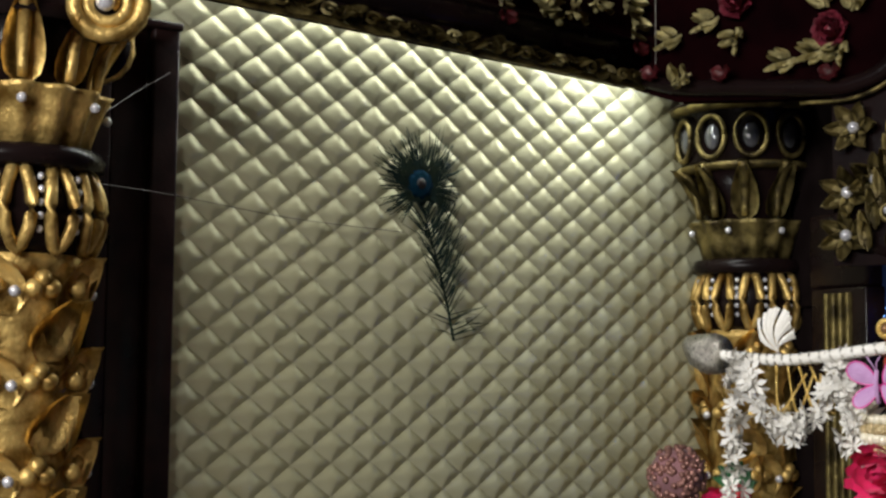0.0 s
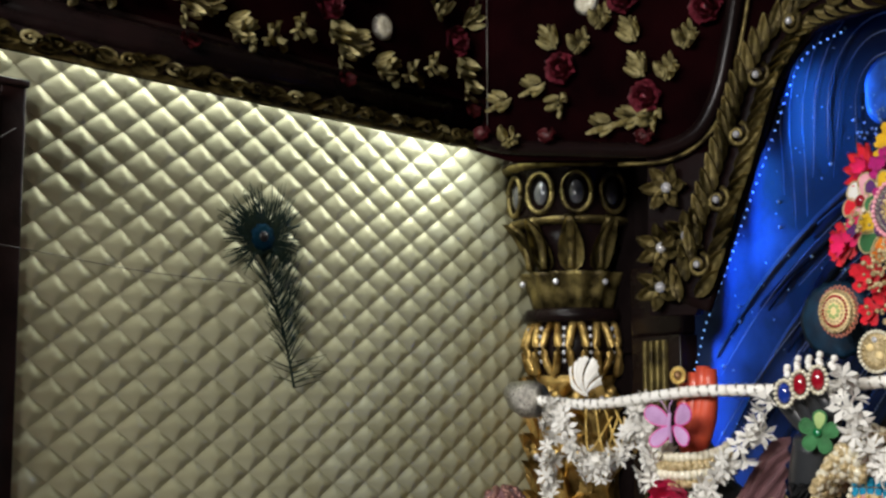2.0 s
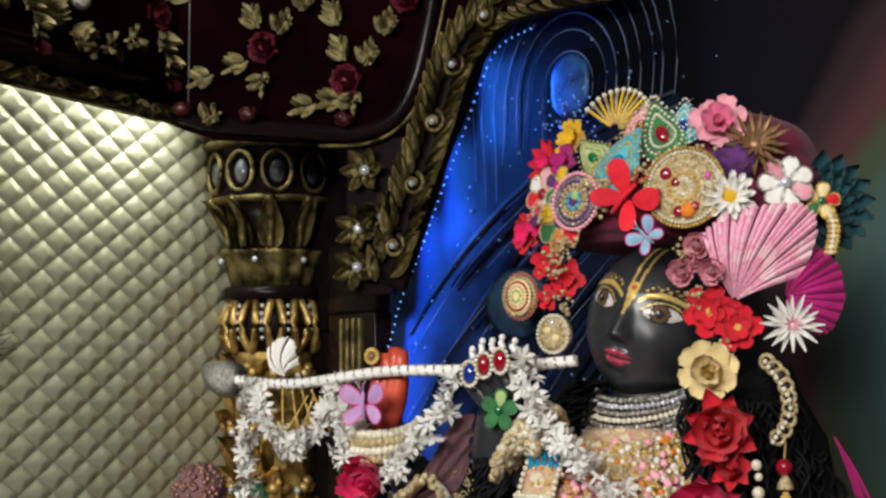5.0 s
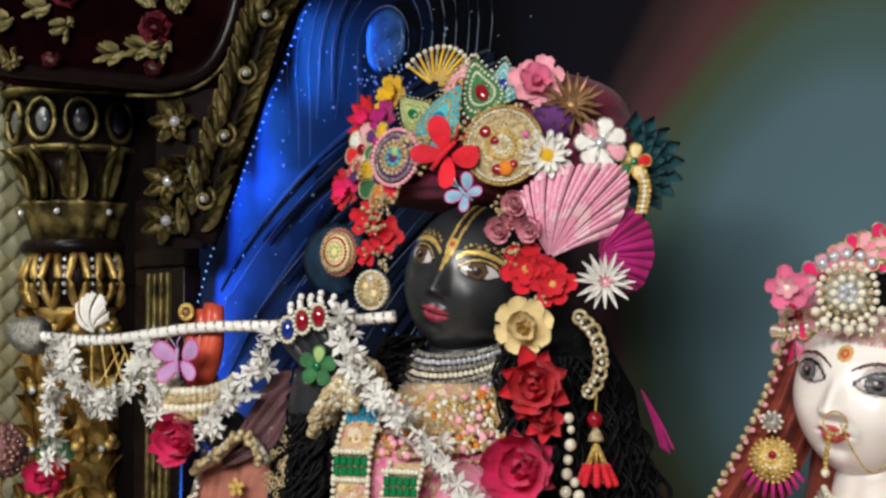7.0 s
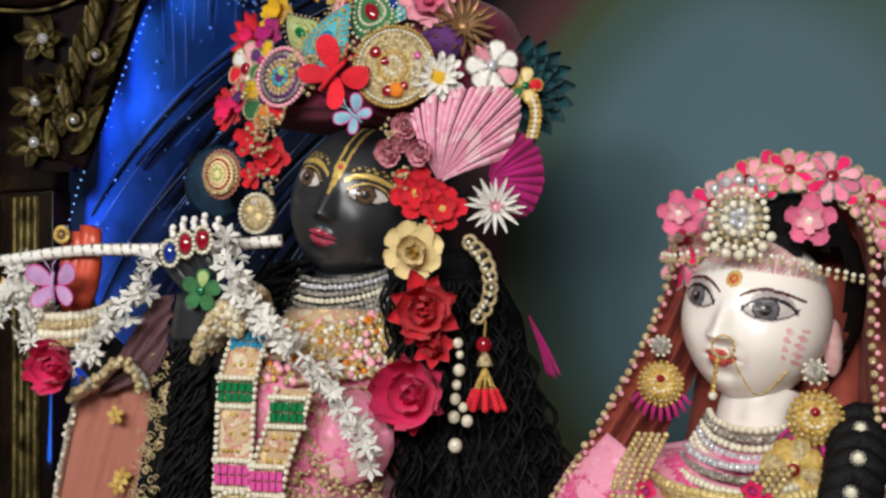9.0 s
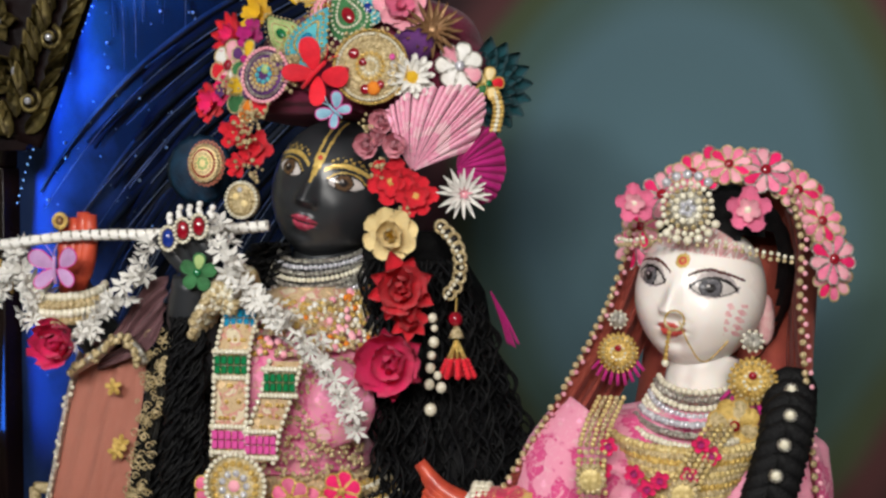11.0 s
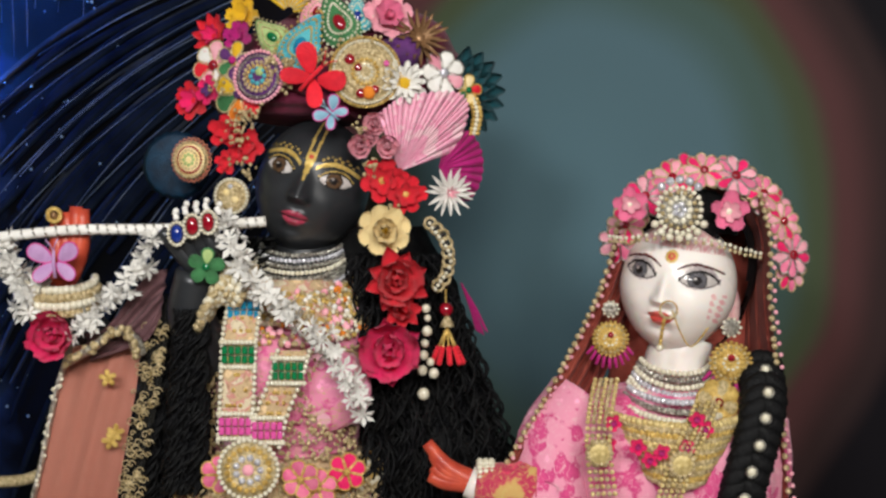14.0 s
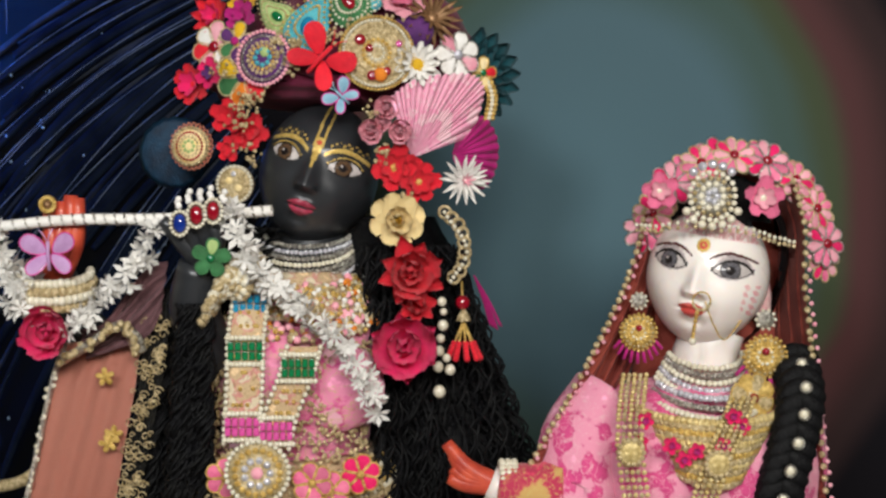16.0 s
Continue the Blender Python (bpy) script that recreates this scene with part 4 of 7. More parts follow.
MAUVE = cloth("mauve_net", (0.32, 0.16, 0.17), (0.22, 0.11, 0.12), 0.6, 30)
VEIL = cloth("rust_veil", (0.47, 0.10, 0.065), (0.30, 0.055, 0.04), 0.6, 25)
HAIR = mat("black_hair", (0.004, 0.004, 0.005), 0.55, 0, (0.008, 0.008, 0.008), 60, 0.5, 400, spec=0.15)
TURBAN = cloth("wine_cloth", (0.16, 0.015, 0.045), (0.09, 0.008, 0.025), 0.7, 40)
MAGENTA = cloth("magenta_cloth", (0.50, 0.015, 0.20), (0.36, 0.008, 0.13), 0.6, 40)
PINKFAN = floral("pink_fan_cloth", (0.90, 0.40, 0.54), ((0.84, 0.30, 0.46), (0.92, 0.58, 0.64)), (0.92, 0.62, 0.66), 70, 0.5)
RED = cloth("red_petal", (0.78, 0.018, 0.035), (0.6, 0.01, 0.025), 0.55, 60, rnd=0.1)
CRIMSON = cloth("crimson_petal", (0.84, 0.018, 0.15), (0.68, 0.010, 0.10), 0.6, 60, rnd=0.1)
PINK = cloth("pink_petal", (0.78, 0.20, 0.32), (0.62, 0.10, 0.22), 0.6, 80, rnd=0.2)
ROSEP = cloth("pale_rose_petal", (0.88, 0.44, 0.50), (0.80, 0.30, 0.38), 0.6, 80, rnd=0.15)
WHITE = cloth("white_petal", (0.90, 0.88, 0.83), (0.80, 0.77, 0.70), 0.6, 60, rnd=0.08)
CREAM = cloth("cream_petal", (0.88, 0.72, 0.40), (0.82, 0.62, 0.26), 0.6, 60, rnd=0.1)
YELLOW = cloth("yellow_petal", (0.80, 0.50, 0.02), (0.66, 0.36, 0.01), 0.6, 60, rnd=0.1)
ORANGE = cloth("orange_petal", (0.78, 0.24, 0.02), (0.62, 0.15, 0.01), 0.6, 60)
PURPLE = cloth("purple_petal", (0.12, 0.03, 0.16), (0.07, 0.018, 0.10), 0.6, 60)
LILAC = cloth("lilac_felt", (0.56, 0.34, 0.58), (0.46, 0.25, 0.48), 0.7, 80)
TEALP = cloth("teal_petal", (0.006, 0.075, 0.085), (0.004, 0.035, 0.05), 0.45, 60, rnd=0.25)
GREEN = cloth("green_felt", (0.05, 0.20, 0.07), (0.03, 0.12, 0.04), 0.6, 60)
LIME = cloth("lime_felt", (0.42, 0.55, 0.22), (0.30, 0.42, 0.14), 0.6, 90)
AQUA = cloth("aqua_felt", (0.10, 0.45, 0.50), (0.05, 0.30, 0.38), 0.6, 90)
SKYB = cloth("sky_felt", (0.32, 0.55, 0.66), (0.22, 0.42, 0.55), 0.6, 90)
BRONZE = mat("bronze_petal", (0.38, 0.22, 0.11), 0.4, 0.5, (0.2, 0.11, 0.05), 60, rnd=0.2)
FEATHERB = mat("peacock_blue", (0.004, 0.035, 0.075), 0.5, 0.2, (0.003, 0.015, 0.035), 60, 0.4, 500)
GILT = mat("bright_gilt", (0.86, 0.62, 0.20), 0.3, 0.45, (0.58, 0.36, 0.08), 200, 0.6, 700)
PALEGOLD = mat("pale_gold", (0.86, 0.70, 0.34), 0.32, 0.3, (0.55, 0.40, 0.14), 220, 0.5, 600)
GILTP = mat("pale_gilt_beads", (0.78, 0.64, 0.38), 0.3, 0.35, (0.42, 0.31, 0.14), 260, 0.6, 700)
RUBY = mat("ruby", (0.35, 0.005, 0.02), 0.1, 0, (0.2, 0.003, 0.01), 90, coat=1.0)
SAPPH = mat("sapphire", (0.01, 0.04, 0.30), 0.1, 0, (0.006, 0.02, 0.16), 90, coat=1.0)
EMER = mat("emerald", (0.005, 0.19, 0.06), 0.15, 0, (0.003, 0.10, 0.03), 90, coat=1.0)
TURQ = mat("turquoise", (0.01, 0.24, 0.40), 0.2, 0, (0.006, 0.15, 0.30), 90, coat=0.8)
PINKG = mat("pink_gem", (0.72, 0.10, 0.36), 0.2, 0, (0.58, 0.05, 0.26), 90, coat=0.8)
EMB = cloth("black_net", (0.012, 0.012, 0.012), (0.03, 0.027, 0.02), 0.8, 200, 0.8)


# ---- flower makers ----
def facing(p, n, spin=0.0):
    """Pose at p whose z looks along n."""
    n = Vector(n).normalized()
    ref = VX if abs(n.dot(VX)) < 0.9 else UP
    return basis(p, ref, n) @ Matrix.Rotation(spin, 4, "Z")


KC = Vector((-0.018, 0.133, 1.511))
RC = Vector((0.410, 0.126, 1.331))


def outward(p, c=None, w=0.9):
    """Direction that a pinned ornament faces: mostly to the hall, partly away from the head."""
    d = (Vector(p) - (c or KC)).normalized()
    return (d * w + FRONT * 1.0).normalized()


PETALS = {}


def petal_of(kind, material):
    key = (kind, material.name)
    if key not in PETALS:
        spec = dict(round=(1, 0.85, 0.12, 0.10, 0.95), daisy=(1, 0.36, 0.25, 0.12, 0.8), thin=(1, 0.17, 0.2, 0.15, 0.4), rose=(1, 1.15, 0.30, 0.55, 1.0),
                    point=(1, 0.55, 0.25, 0.25, 0.1), leaf=(1, 0.50, 0.3, 0.15, 0.1), drop=(1, 0.6, 0.2, 0.1, 0.7))[kind]
        me = petal_mesh(kind + "_petal", *spec, 8, 7, 0.0, 0.03)
        me.materials.append(material)
        me.polygons.foreach_set("use_smooth", [True] * len(me.polygons))
        PETALS[key] = me
    return PETALS[key]


FR = random.Random(11)


def flower(name, p, n, r, layers, centre, label, group="", cr=0.22, crown=False):
    """layers: (petal kind, count, material, length factor, lift in radians)."""
    o = thing(name, facing(p, n, FR.uniform(0, 6)), label, "flower", group)
    for li, (kind, cnt, m, f, lift) in enumerate(layers):
        for k in range(cnt):
            ob = link("petal", petal_of(kind, m), None, o)
            L = r * f * FR.uniform(0.92, 1.06)
            ob.matrix_local = (Matrix.Translation((0, 0, 0.002 * li)) @ Matrix.Rotation(2 * math.pi * (k + 0.5 * li) / cnt + FR.uniform(-0.08, 0.08), 4, "Z")
                               @ Matrix.Rotation(-lift + FR.uniform(-0.1, 0.1), 4, "Y") @ Matrix.Diagonal((L, L, L, 1)))
    if centre:
        b = bmesh.new()
        add_ball(b, (0, 0, 0.05 * r), cr * r, 10, 8, (1, 1, 0.6))
        for k in range(9):
            a = k * 2.4
            add_ball(b, (0.75 * cr * r * math.cos(a), 0.75 * cr * r * math.sin(a), 0.10 * r + 0.02 * r * (k % 2)), 0.28 * cr * r, 6, 5)
        part("centre", b, centre, o)
    return o


def rose(p, n, r, m, label, group="", name="rose"):
    return flower(name, p, n, r, (("rose", 6, m, 1.0, 0.05), ("rose", 5, m, 0.82, 0.28), ("rose", 4, m, 0.60, 0.55), ("rose", 3, m, 0.40, 0.85)), m, label, group, 0.16)


def outline_petal(o, r, L, W, a, m, rim, rim_r=0.0011):
    """A felt petal with a beaded wire rim."""
    b = bmesh.new()
    c = Vector((r * math.cos(a), r * math.sin(a), 0.001))
    d, s = Vector((math.cos(a), math.sin(a), 0)), Vector((-math.sin(a), math.cos(a), 0))
    ring = [c + d * (L * 0.5 + 0.5 * L * math.cos(t)) + s * (W * 0.5 * math.sin(t) * (1 + 0.35 * math.cos(t))) for t in (2 * math.pi * k / 18 for k in range(18))]
    mid = b.verts.new(c + d * L * 0.5 + Vector((0, 0, 0.0025)))
    vs = [b.verts.new(v) for v in ring]
    for k in range(18):
        b.faces.new((vs[k], vs[(k + 1) % 18], mid))
    pt = part("petal", b, m, o)
    part("rim", tube(ring + ring[:1], rim_r, 6, up=(0, 0, 1)), rim, pt)


def brooch(name, p, n, r, petals, rim, centre, label, category="brooch", wid=0.62, group=""):
    """petals: list of materials, one a petal."""
    o = thing(name, facing(p, n, FR.uniform(0, 6)), label, category, group)
    cnt = len(petals)
    for k, m in enumerate(petals):
        outline_petal(o, 0.12 * r, 0.88 * r, wid * r, 2 * math.pi * k / cnt, m, rim)
    b = bmesh.new()
    add_ball(b, (0, 0, 0.004), 0.22 * r, 10, 8, (1, 1, 0.6))
    part("stone", b, centre, o)
    return o


def paisley(p, n, r, fill, rim, stone, spin, label):
    """Teardrop brooch with curled tip and beaded rims."""
    o = thing("paisley_brooch", basis(p, VX, n) @ Matrix.Rotation(spin, 4, "Z"), label, "brooch", "turban brooches")
    def ring(s):
        return [Vector((s * r * math.cos(t) * (0.72 - 0.28 * math.sin(t)) + (0.22 * s * r * max(0, math.sin(t)) ** 3), s * r * (math.sin(t) + 0.25 * max(0, math.sin(t)) ** 4), 0)) for t in (2 * math.pi * k / 28 for k in range(28))]
    b = bmesh.new()
    base = [b.verts.new(v) for v in ring(0.95)]
    top = [b.verts.new(v + Vector((0, 0, 0.004))) for v in ring(0.8)]
    grid_faces(b, [base, top], closed_u=True)
    b.faces.new(top)
    part("felt", b, fill, o)
    for s in (1.0, 0.74, 0.5):
        rg = ring(s)
        bb = bmesh.new()
        for k, v in enumerate(rg):
            add_ball(bb, v + Vector((0, 0, 0.004)), 0.055 * r, 6, 5)
        part("bead_rim", bb, rim, o)
    b = bmesh.new()
    add_ball(b, (0, -0.1 * r, 0.005), 0.26 * r, 12, 8, (0.8, 1.2, 0.5))
    part("stone", b, stone, o)
    return o


def disc_brooch(name, p, n, r, face, rims, label, stones=(), scallop=None):
    o = thing(name, facing(p, n), label, "brooch", "turban brooches")
    part("disc", lathe([(0.02 * r, -0.002), (r, -0.002), (r, 0.002), (0.6 * r, 0.006), (0.02 * r, 0.007)], 36), face, o)
    for f, m, br in rims:
        b = bmesh.new()
        cnt = max(8, int(2 * math.pi * f / (br * 1.9)))
        for k in range(cnt):
            a = 2 * math.pi * k / cnt
            add_ball(b, (f * r * math.cos(a), f * r * math.sin(a), 0.004 + 0.003 * (1 - f)), br * r, 6, 5)
        part("bead_rim", b, m, o)
    for x, y, s, m in stones:
        b = bmesh.new()
        add_ball(b, (x * r, y * r, 0.007), s * r, 10, 8, (1, 1, 0.5))
        part("stone", b, m, o)
    if scallop:
        for k in range(26):
            a = 2 * math.pi * k / 26
            t = [Vector((r * math.cos(a + d), r * math.sin(a + d), 0)) * f for d, f in ((-0.11, 0.98), (-0.07, 1.16), (0, 1.22), (0.07, 1.16), (0.11, 0.98))]
            part("loop", tube(t, 0.035 * r, 5), scallop, o)
    return o


def butterfly(p, n, r, m, spin, label, rim=GILT):
    o = thing("butterfly", basis(p, VX, n) @ Matrix.Rotation(spin, 4, "Z"), label, "butterfly ornament")
    for sx in (-1, 1):
        for (lx, ly, w, a) in ((0.62, 0.45, 0.62, 0.62), (0.48, -0.35, 0.5, -0.7)):
            b = bmesh.new()
            c = Vector((sx * lx * r * 0.85, ly * r * 0.85, 0.004))
            d = Vector((sx * math.cos(a), math.sin(a), 0.35)).normalized()
            s = Vector((-d.y, d.x, 0)).normalized()
            ring = [c + d * (0.52 * r * math.cos(t)) + s * (w * 0.52 * r * math.sin(t) * (1 + 0.3 * math.cos(t))) for t in (2 * math.pi * k / 16 for k in range(16))]
            mid = b.verts.new(c + Vector((0, 0, 0.004)))
            vs = [b.verts.new(v) for v in ring]
            for k in range(16):
                b.faces.new((vs[k], vs[(k + 1) % 16], mid) if sx > 0 else (vs[(k + 1) % 16], vs[k], mid))
            w_ob = part("wing", b, m, o)
            if rim:
                part("rim", tube(ring + ring[:1], 0.0008, 5), rim, w_ob)
    part("body", tube([(0, -0.55 * r, 0.004), (0, 0, 0.007), (0, 0.5 * r, 0.004)], 0.07 * r, 8), m, o)
    for sx in (-1, 1):
        part("feeler", tube([(0, 0.45 * r, 0.004), (sx * 0.1 * r, 0.75 * r, 0.008), (sx * 0.25 * r, 0.95 * r, 0.008)], 0.0006, 5), m, o)
    return o


def fan_cloth(name, apex, dirs, material, label, pleats=22, amp=0.005):
    """Pleated fan from an apex to points on an arc."""
    o = thing(name, Matrix.Translation(apex), label, "cloth fan")
    arc = smooth_path([Vector(d) - Vector(apex) for d in dirs], 40)
    n = len(arc)
    for q in range(pleats):
        b = bmesh.new()
        lo, hi = int(q * (n - 1) / pleats), int((q + 1) * (n - 1) / pleats)
        ks = [lo + (hi - lo) * i / 8 for i in range(9)]
        rows = []
        for f in (0.04, 0.2, 0.4, 0.6, 0.8, 0.93, 1.0):
            row = []
            for i, k in enumerate(ks):
                v = arc[min(n - 1, int(round(k)))]
                ph = math.sin(math.pi * i / 8)
                row.append(b.verts.new(v * f * (1 + 0.03 * ph * (f > 0.9)) + FRONT * (1.6 * amp * f * ph + 0.012 * math.sin(math.pi * f) + 0.003 * math.sin(q * 2.1) * f)))
            rows.append(row)
        grid_faces(b, rows)
        part("pleat", b, material, o)
    return o


def beads(pts, r, m, o, name="beads", jitter=0.0):
    b = bmesh.new()
    for q in pts:
        add_ball(b, Vector(q) + Vector((FR.uniform(-1, 1), FR.uniform(-1, 1), FR.uniform(-1, 1))) * jitter, r, 7, 5)
    return tagged(part(name, b, m, o), kind="stuff" if len(pts) > 1 else "")


def even(pts, step):
    """Points at even steps along a polyline."""
    p = smooth_path(pts, 16)
    out, acc = [p[0]], 0.0
    for a, b in zip(p, p[1:]):
        acc += (b - a).length
        if acc >= step:
            out.append(b)
            acc = 0.0
    return out


JAS = None


def jasmine(path, label, step=0.0115, spread=0.0085, size=0.0145):
    """String of white star blossoms, each a part of the garland."""
    global JAS
    if JAS is None:
        b = bmesh.new()
        for k in range(6):
            a = 2 * math.pi * k / 6
            d, s = Vector((math.cos(a), math.sin(a), 0.25)), Vector((-math.sin(a), math.cos(a), 0))
            v = [b.verts.new(x) for x in (Vector((0, 0, -0.1)), d * 0.55 - s * 0.22 + Vector((0, 0, 0.06)), d * 1.0, d * 0.55 + s * 0.22 + Vector((0, 0, 0.06)))]
            b.faces.new(v)
        tube([(0, 0, -0.75), (0, 0, 0)], 0.11, 6, b)
        JAS = bpy.data.meshes.new("blossom")
        b.to_mesh(JAS)
        b.free()
        JAS.materials.append(WHITE)
    o = thing("jasmine_garland", Matrix.Translation(path[0]), label, "garland", "jasmine strings")
    pts = even(path, step)
    part("thread", tube([q - Vector(path[0]) for q in pts], 0.0008, 5), WHITE, o)
    for q in pts:
        for s in range(3):
            d = Vector((FR.uniform(-1, 1), FR.uniform(-1, 1), FR.uniform(-1, 1))).normalized()
            d = (d + FRONT * 0.7).normalized()
            ob = link("blossom", JAS, None, o)
            z = size * FR.uniform(0.7, 1.1)
            ob.matrix_local = facing(q - Vector(path[0]) + d * spread * FR.uniform(0.5, 1.3), d, FR.uniform(0, 6)) @ Matrix.Diagonal((z, z, z, 1))
    return o


def elliptic(c, rx, ry, a0, a1, n, tilt=0.0, sag=0.0):
    """Points on the hall side of an ellipse round c, angles in degrees, 90 to the front."""
    out = []
    for k in range(n):
        a = math.radians(a0 + (a1 - a0) * k / (n - 1))
        out.append(Vector(c) + VX * rx * math.cos(a) - VY * ry * math.sin(a) + UP * (tilt * math.cos(a) - sag * math.sin(a)))
    return out
# ---- dress of the dark statue ----
def garment(name, secs, material, label, fold=None, seg=96, thick=0):
    o = thing(name, Matrix(), label, "garment")
    b = bmesh.new()
    dense = []
    for (c0, x0, y0), (c1, x1, y1) in zip(secs, secs[1:]):
        for k in range(5):
            t = k / 5
            t2 = t * t * (3 - 2 * t)
            dense.append((Vector(c0).lerp(Vector(c1), t), x0 + (x1 - x0) * t2, y0 + (y1 - y0) * t2))
    dense.append(secs[-1])
    sections(b, dense, seg, 0, fold)
    part("cloth", b, material, o)
    return o


ruck = lambda a, t: 0.02 * math.sin(9 * a + 5 * t) + 0.012 * math.sin(23 * a - 9 * t)
pleat = lambda a, t: 0.05 * t * math.sin(22 * a + 2 * t) + 0.01 * math.sin(9 * a)
tunic = garment("tunic", [((-0.036, 0.051, 1.291), 0.05, 0.04), ((-0.034, 0.040, 1.276), 0.088, 0.075), ((-0.026, 0.022, 1.236), 0.092, 0.095), ((-0.026, 0.022, 1.184), 0.093, 0.100), ((-0.029, 0.021, 1.148), 0.084, 0.092), ((-0.031, 0.020, 1.123), 0.084, 0.090)],
                PINKF, "pink floral silk tunic with gilt vines on the dark statue", ruck)
garment("skirt", [((-0.034, 0.019, 1.124), 0.092, 0.098), ((-0.032, 0.009, 1.095), 0.112, 0.115), ((-0.035, 0.008, 1.063), 0.125, 0.125), (drop((-0.040, 0.017, 1.061), 0.75), 0.17, 0.14), (drop((-0.040, 0.017, 1.061), 0.42), 0.20, 0.15)],
        GOLDCLOTH, "gold embroidered skirt of the dark statue", pleat)
# lower pink blouse lobes
for c, rx in (((0.043, -0.032, 1.196), 0.052), ((-0.014, -0.064, 1.215), 0.035)):
    o = thing("pink_puff", Matrix.Translation(c), "puffed pink floral cloth pinned on the tunic", "cloth puff")
    b = bmesh.new()
    bmesh.ops.create_icosphere(b, subdivisions=4, radius=1)
    for v in b.verts:
        k = 1 + 0.07 * noise.noise(v.co * 3) + 0.03 * noise.noise(v.co * 9)
        v.co = VX * v.co.x * rx * k + VY * v.co.y * 0.022 * k + UP * v.co.z * 0.046 * k
    part("cloth", b, PINKF, o)

# chest straps set with coloured stones
def strap(pts, w, blocks, label):
    o = thing("jewelled_strap", Matrix(), label, "jewelled strap", "chest straps")
    p = smooth_path(pts, 10)
    b = bmesh.new()
    rows = []
    for q in p:
        rows.append([b.verts.new(Vector(q) + VX * w * s + FRONT * (0.004 * (1 - s * s))) for s in (-1, -0.5, 0, 0.5, 1)])
    grid_faces(b, rows)
    part("band", b, GOLDCLOTH, o)
    for s in (-1, 1):
        beads([Vector(q) + VX * w * s + FRONT * 0.004 for q in even(pts, 0.0052)], 0.0029, PEARL, o, "bead_edge")
    for t, m in blocks:
        k = p[min(len(p) - 1, int(t * (len(p) - 1)))]
        for row in range(2):
            for c in range(5):
                g = box_bm((0, 0, 0), (w * 0.34, 0.004, 0.0085), 0.001)
                ob = part("stone", g, m, o)
                ob.matrix_world = basis(Vector(k) + VX * w * (c - 2) * 0.40 - UP * (row - 0.5) * 0.0095 + FRONT * 0.006, VX, UP)
        for dz in (-0.013, 0.013):
            beads([Vector(k) + VX * w * s / 4 + UP * dz + FRONT * 0.006 for s in range(-4, 5)], 0.0030, PEARL, o, "bead_row")
    for q in p[2::3]:
        beads([Vector(q) + VX * w * FR.uniform(-0.6, 0.6) + FRONT * 0.004 for _ in range(4)], 0.0022, GILT, o, "gilt_bead")
    return o


strap([(-0.029, -0.070, 1.297), (-0.022, -0.096, 1.254), (-0.021, -0.102, 1.202), (-0.025, -0.101, 1.148)], 0.0175, ((0.10, TURQ), (0.44, EMER), (0.90, PINKG)), "gold chest strap set with blue, green and pink stones")
strap([(0.036, -0.085, 1.244), (0.028, -0.088, 1.214), (0.013, -0.089, 1.178), (0.003, -0.090, 1.142)], 0.0165, ((0.25, EMER), (0.85, PINKG)), "gold chest strap set with green and pink stones")

# gold collar and silver choker
def collar(c0, rx0, ry0, c1, rx1, ry1, rows, r, materials, label, name="necklace", a0=8, a1=172):
    o = thing(name, Matrix(), label, "necklace")
    for k in range(rows):
        t = k / max(1, rows - 1)
        c = Vector(c0).lerp(Vector(c1), t)
        rx, ry = rx0 + (rx1 - rx0) * t, ry0 + (ry1 - ry0) * t
        n = max(8, int(math.pi * (rx + ry) / 2 / (r * 1.85)))
        beads(elliptic(c, rx, ry, a0, a1, n, 0, 0.012 * (1 + t)), r, materials[k % len(materials)], o, "bead_row", r * 0.12)
    return o


collar((-0.030, 0.061, 1.350), 0.047, 0.050, (-0.034, 0.060, 1.322), 0.058, 0.064, 7, 0.0030, [SILVER, CRYSTAL, SILVER, PEARL, SILVER], "silver choker of seven bead rows with dark drops")
o = thing("bead_collar", Matrix(), "wide encrusted collar of gilt, pearl and rose beads", "necklace")
for m, n, r in ((GILTP, 260, 0.0030), (PEARL, 170, 0.0028), (GILT, 170, 0.0032), (ROSEP, 60, 0.0042), (ORANGE, 45, 0.0036), (WHITE, 60, 0.0036)):
    pts = []
    for k in range(n):
        t, a = FR.random(), math.radians(FR.uniform(8, 172))
        c = Vector((-0.031, 0.052, 1.315)).lerp(Vector((-0.032, 0.041, 1.263)), t)
        pts.append(c + VX * (0.064 + 0.030 * t) * math.cos(a) - VY * (0.080 + 0.048 * t) * math.sin(a) - UP * 0.016 * math.sin(a))
    beads(pts, r, m, o, "bead_cover", 0.0015)
b = bmesh.new()
sections(b, [((-0.030, 0.053, 1.311), 0.050, 0.055), ((-0.030, 0.048, 1.295), 0.064, 0.080), ((-0.030, 0.037, 1.266), 0.080, 0.104)], 48)
part("cloth", b, GOLDCLOTH, o)
collar((-0.031, 0.020, 1.118), 0.101, 0.110, (-0.032, 0.020, 1.099), 0.120, 0.126, 7, 0.0036, [GILT, PEARL, GILTP, INK], "gilt bead belt round the waist", "belt")
disc_brooch("belt_brooch", (0.007, -0.128, 1.126), FRONT, 0.030, GILTP, ((1.0, PEARL, 0.10), (0.72, GILT, 0.12), (0.42, CRYSTAL, 0.14)), "large round silver and gilt belt brooch", ((0, 0, 0.2, ROSEP),))
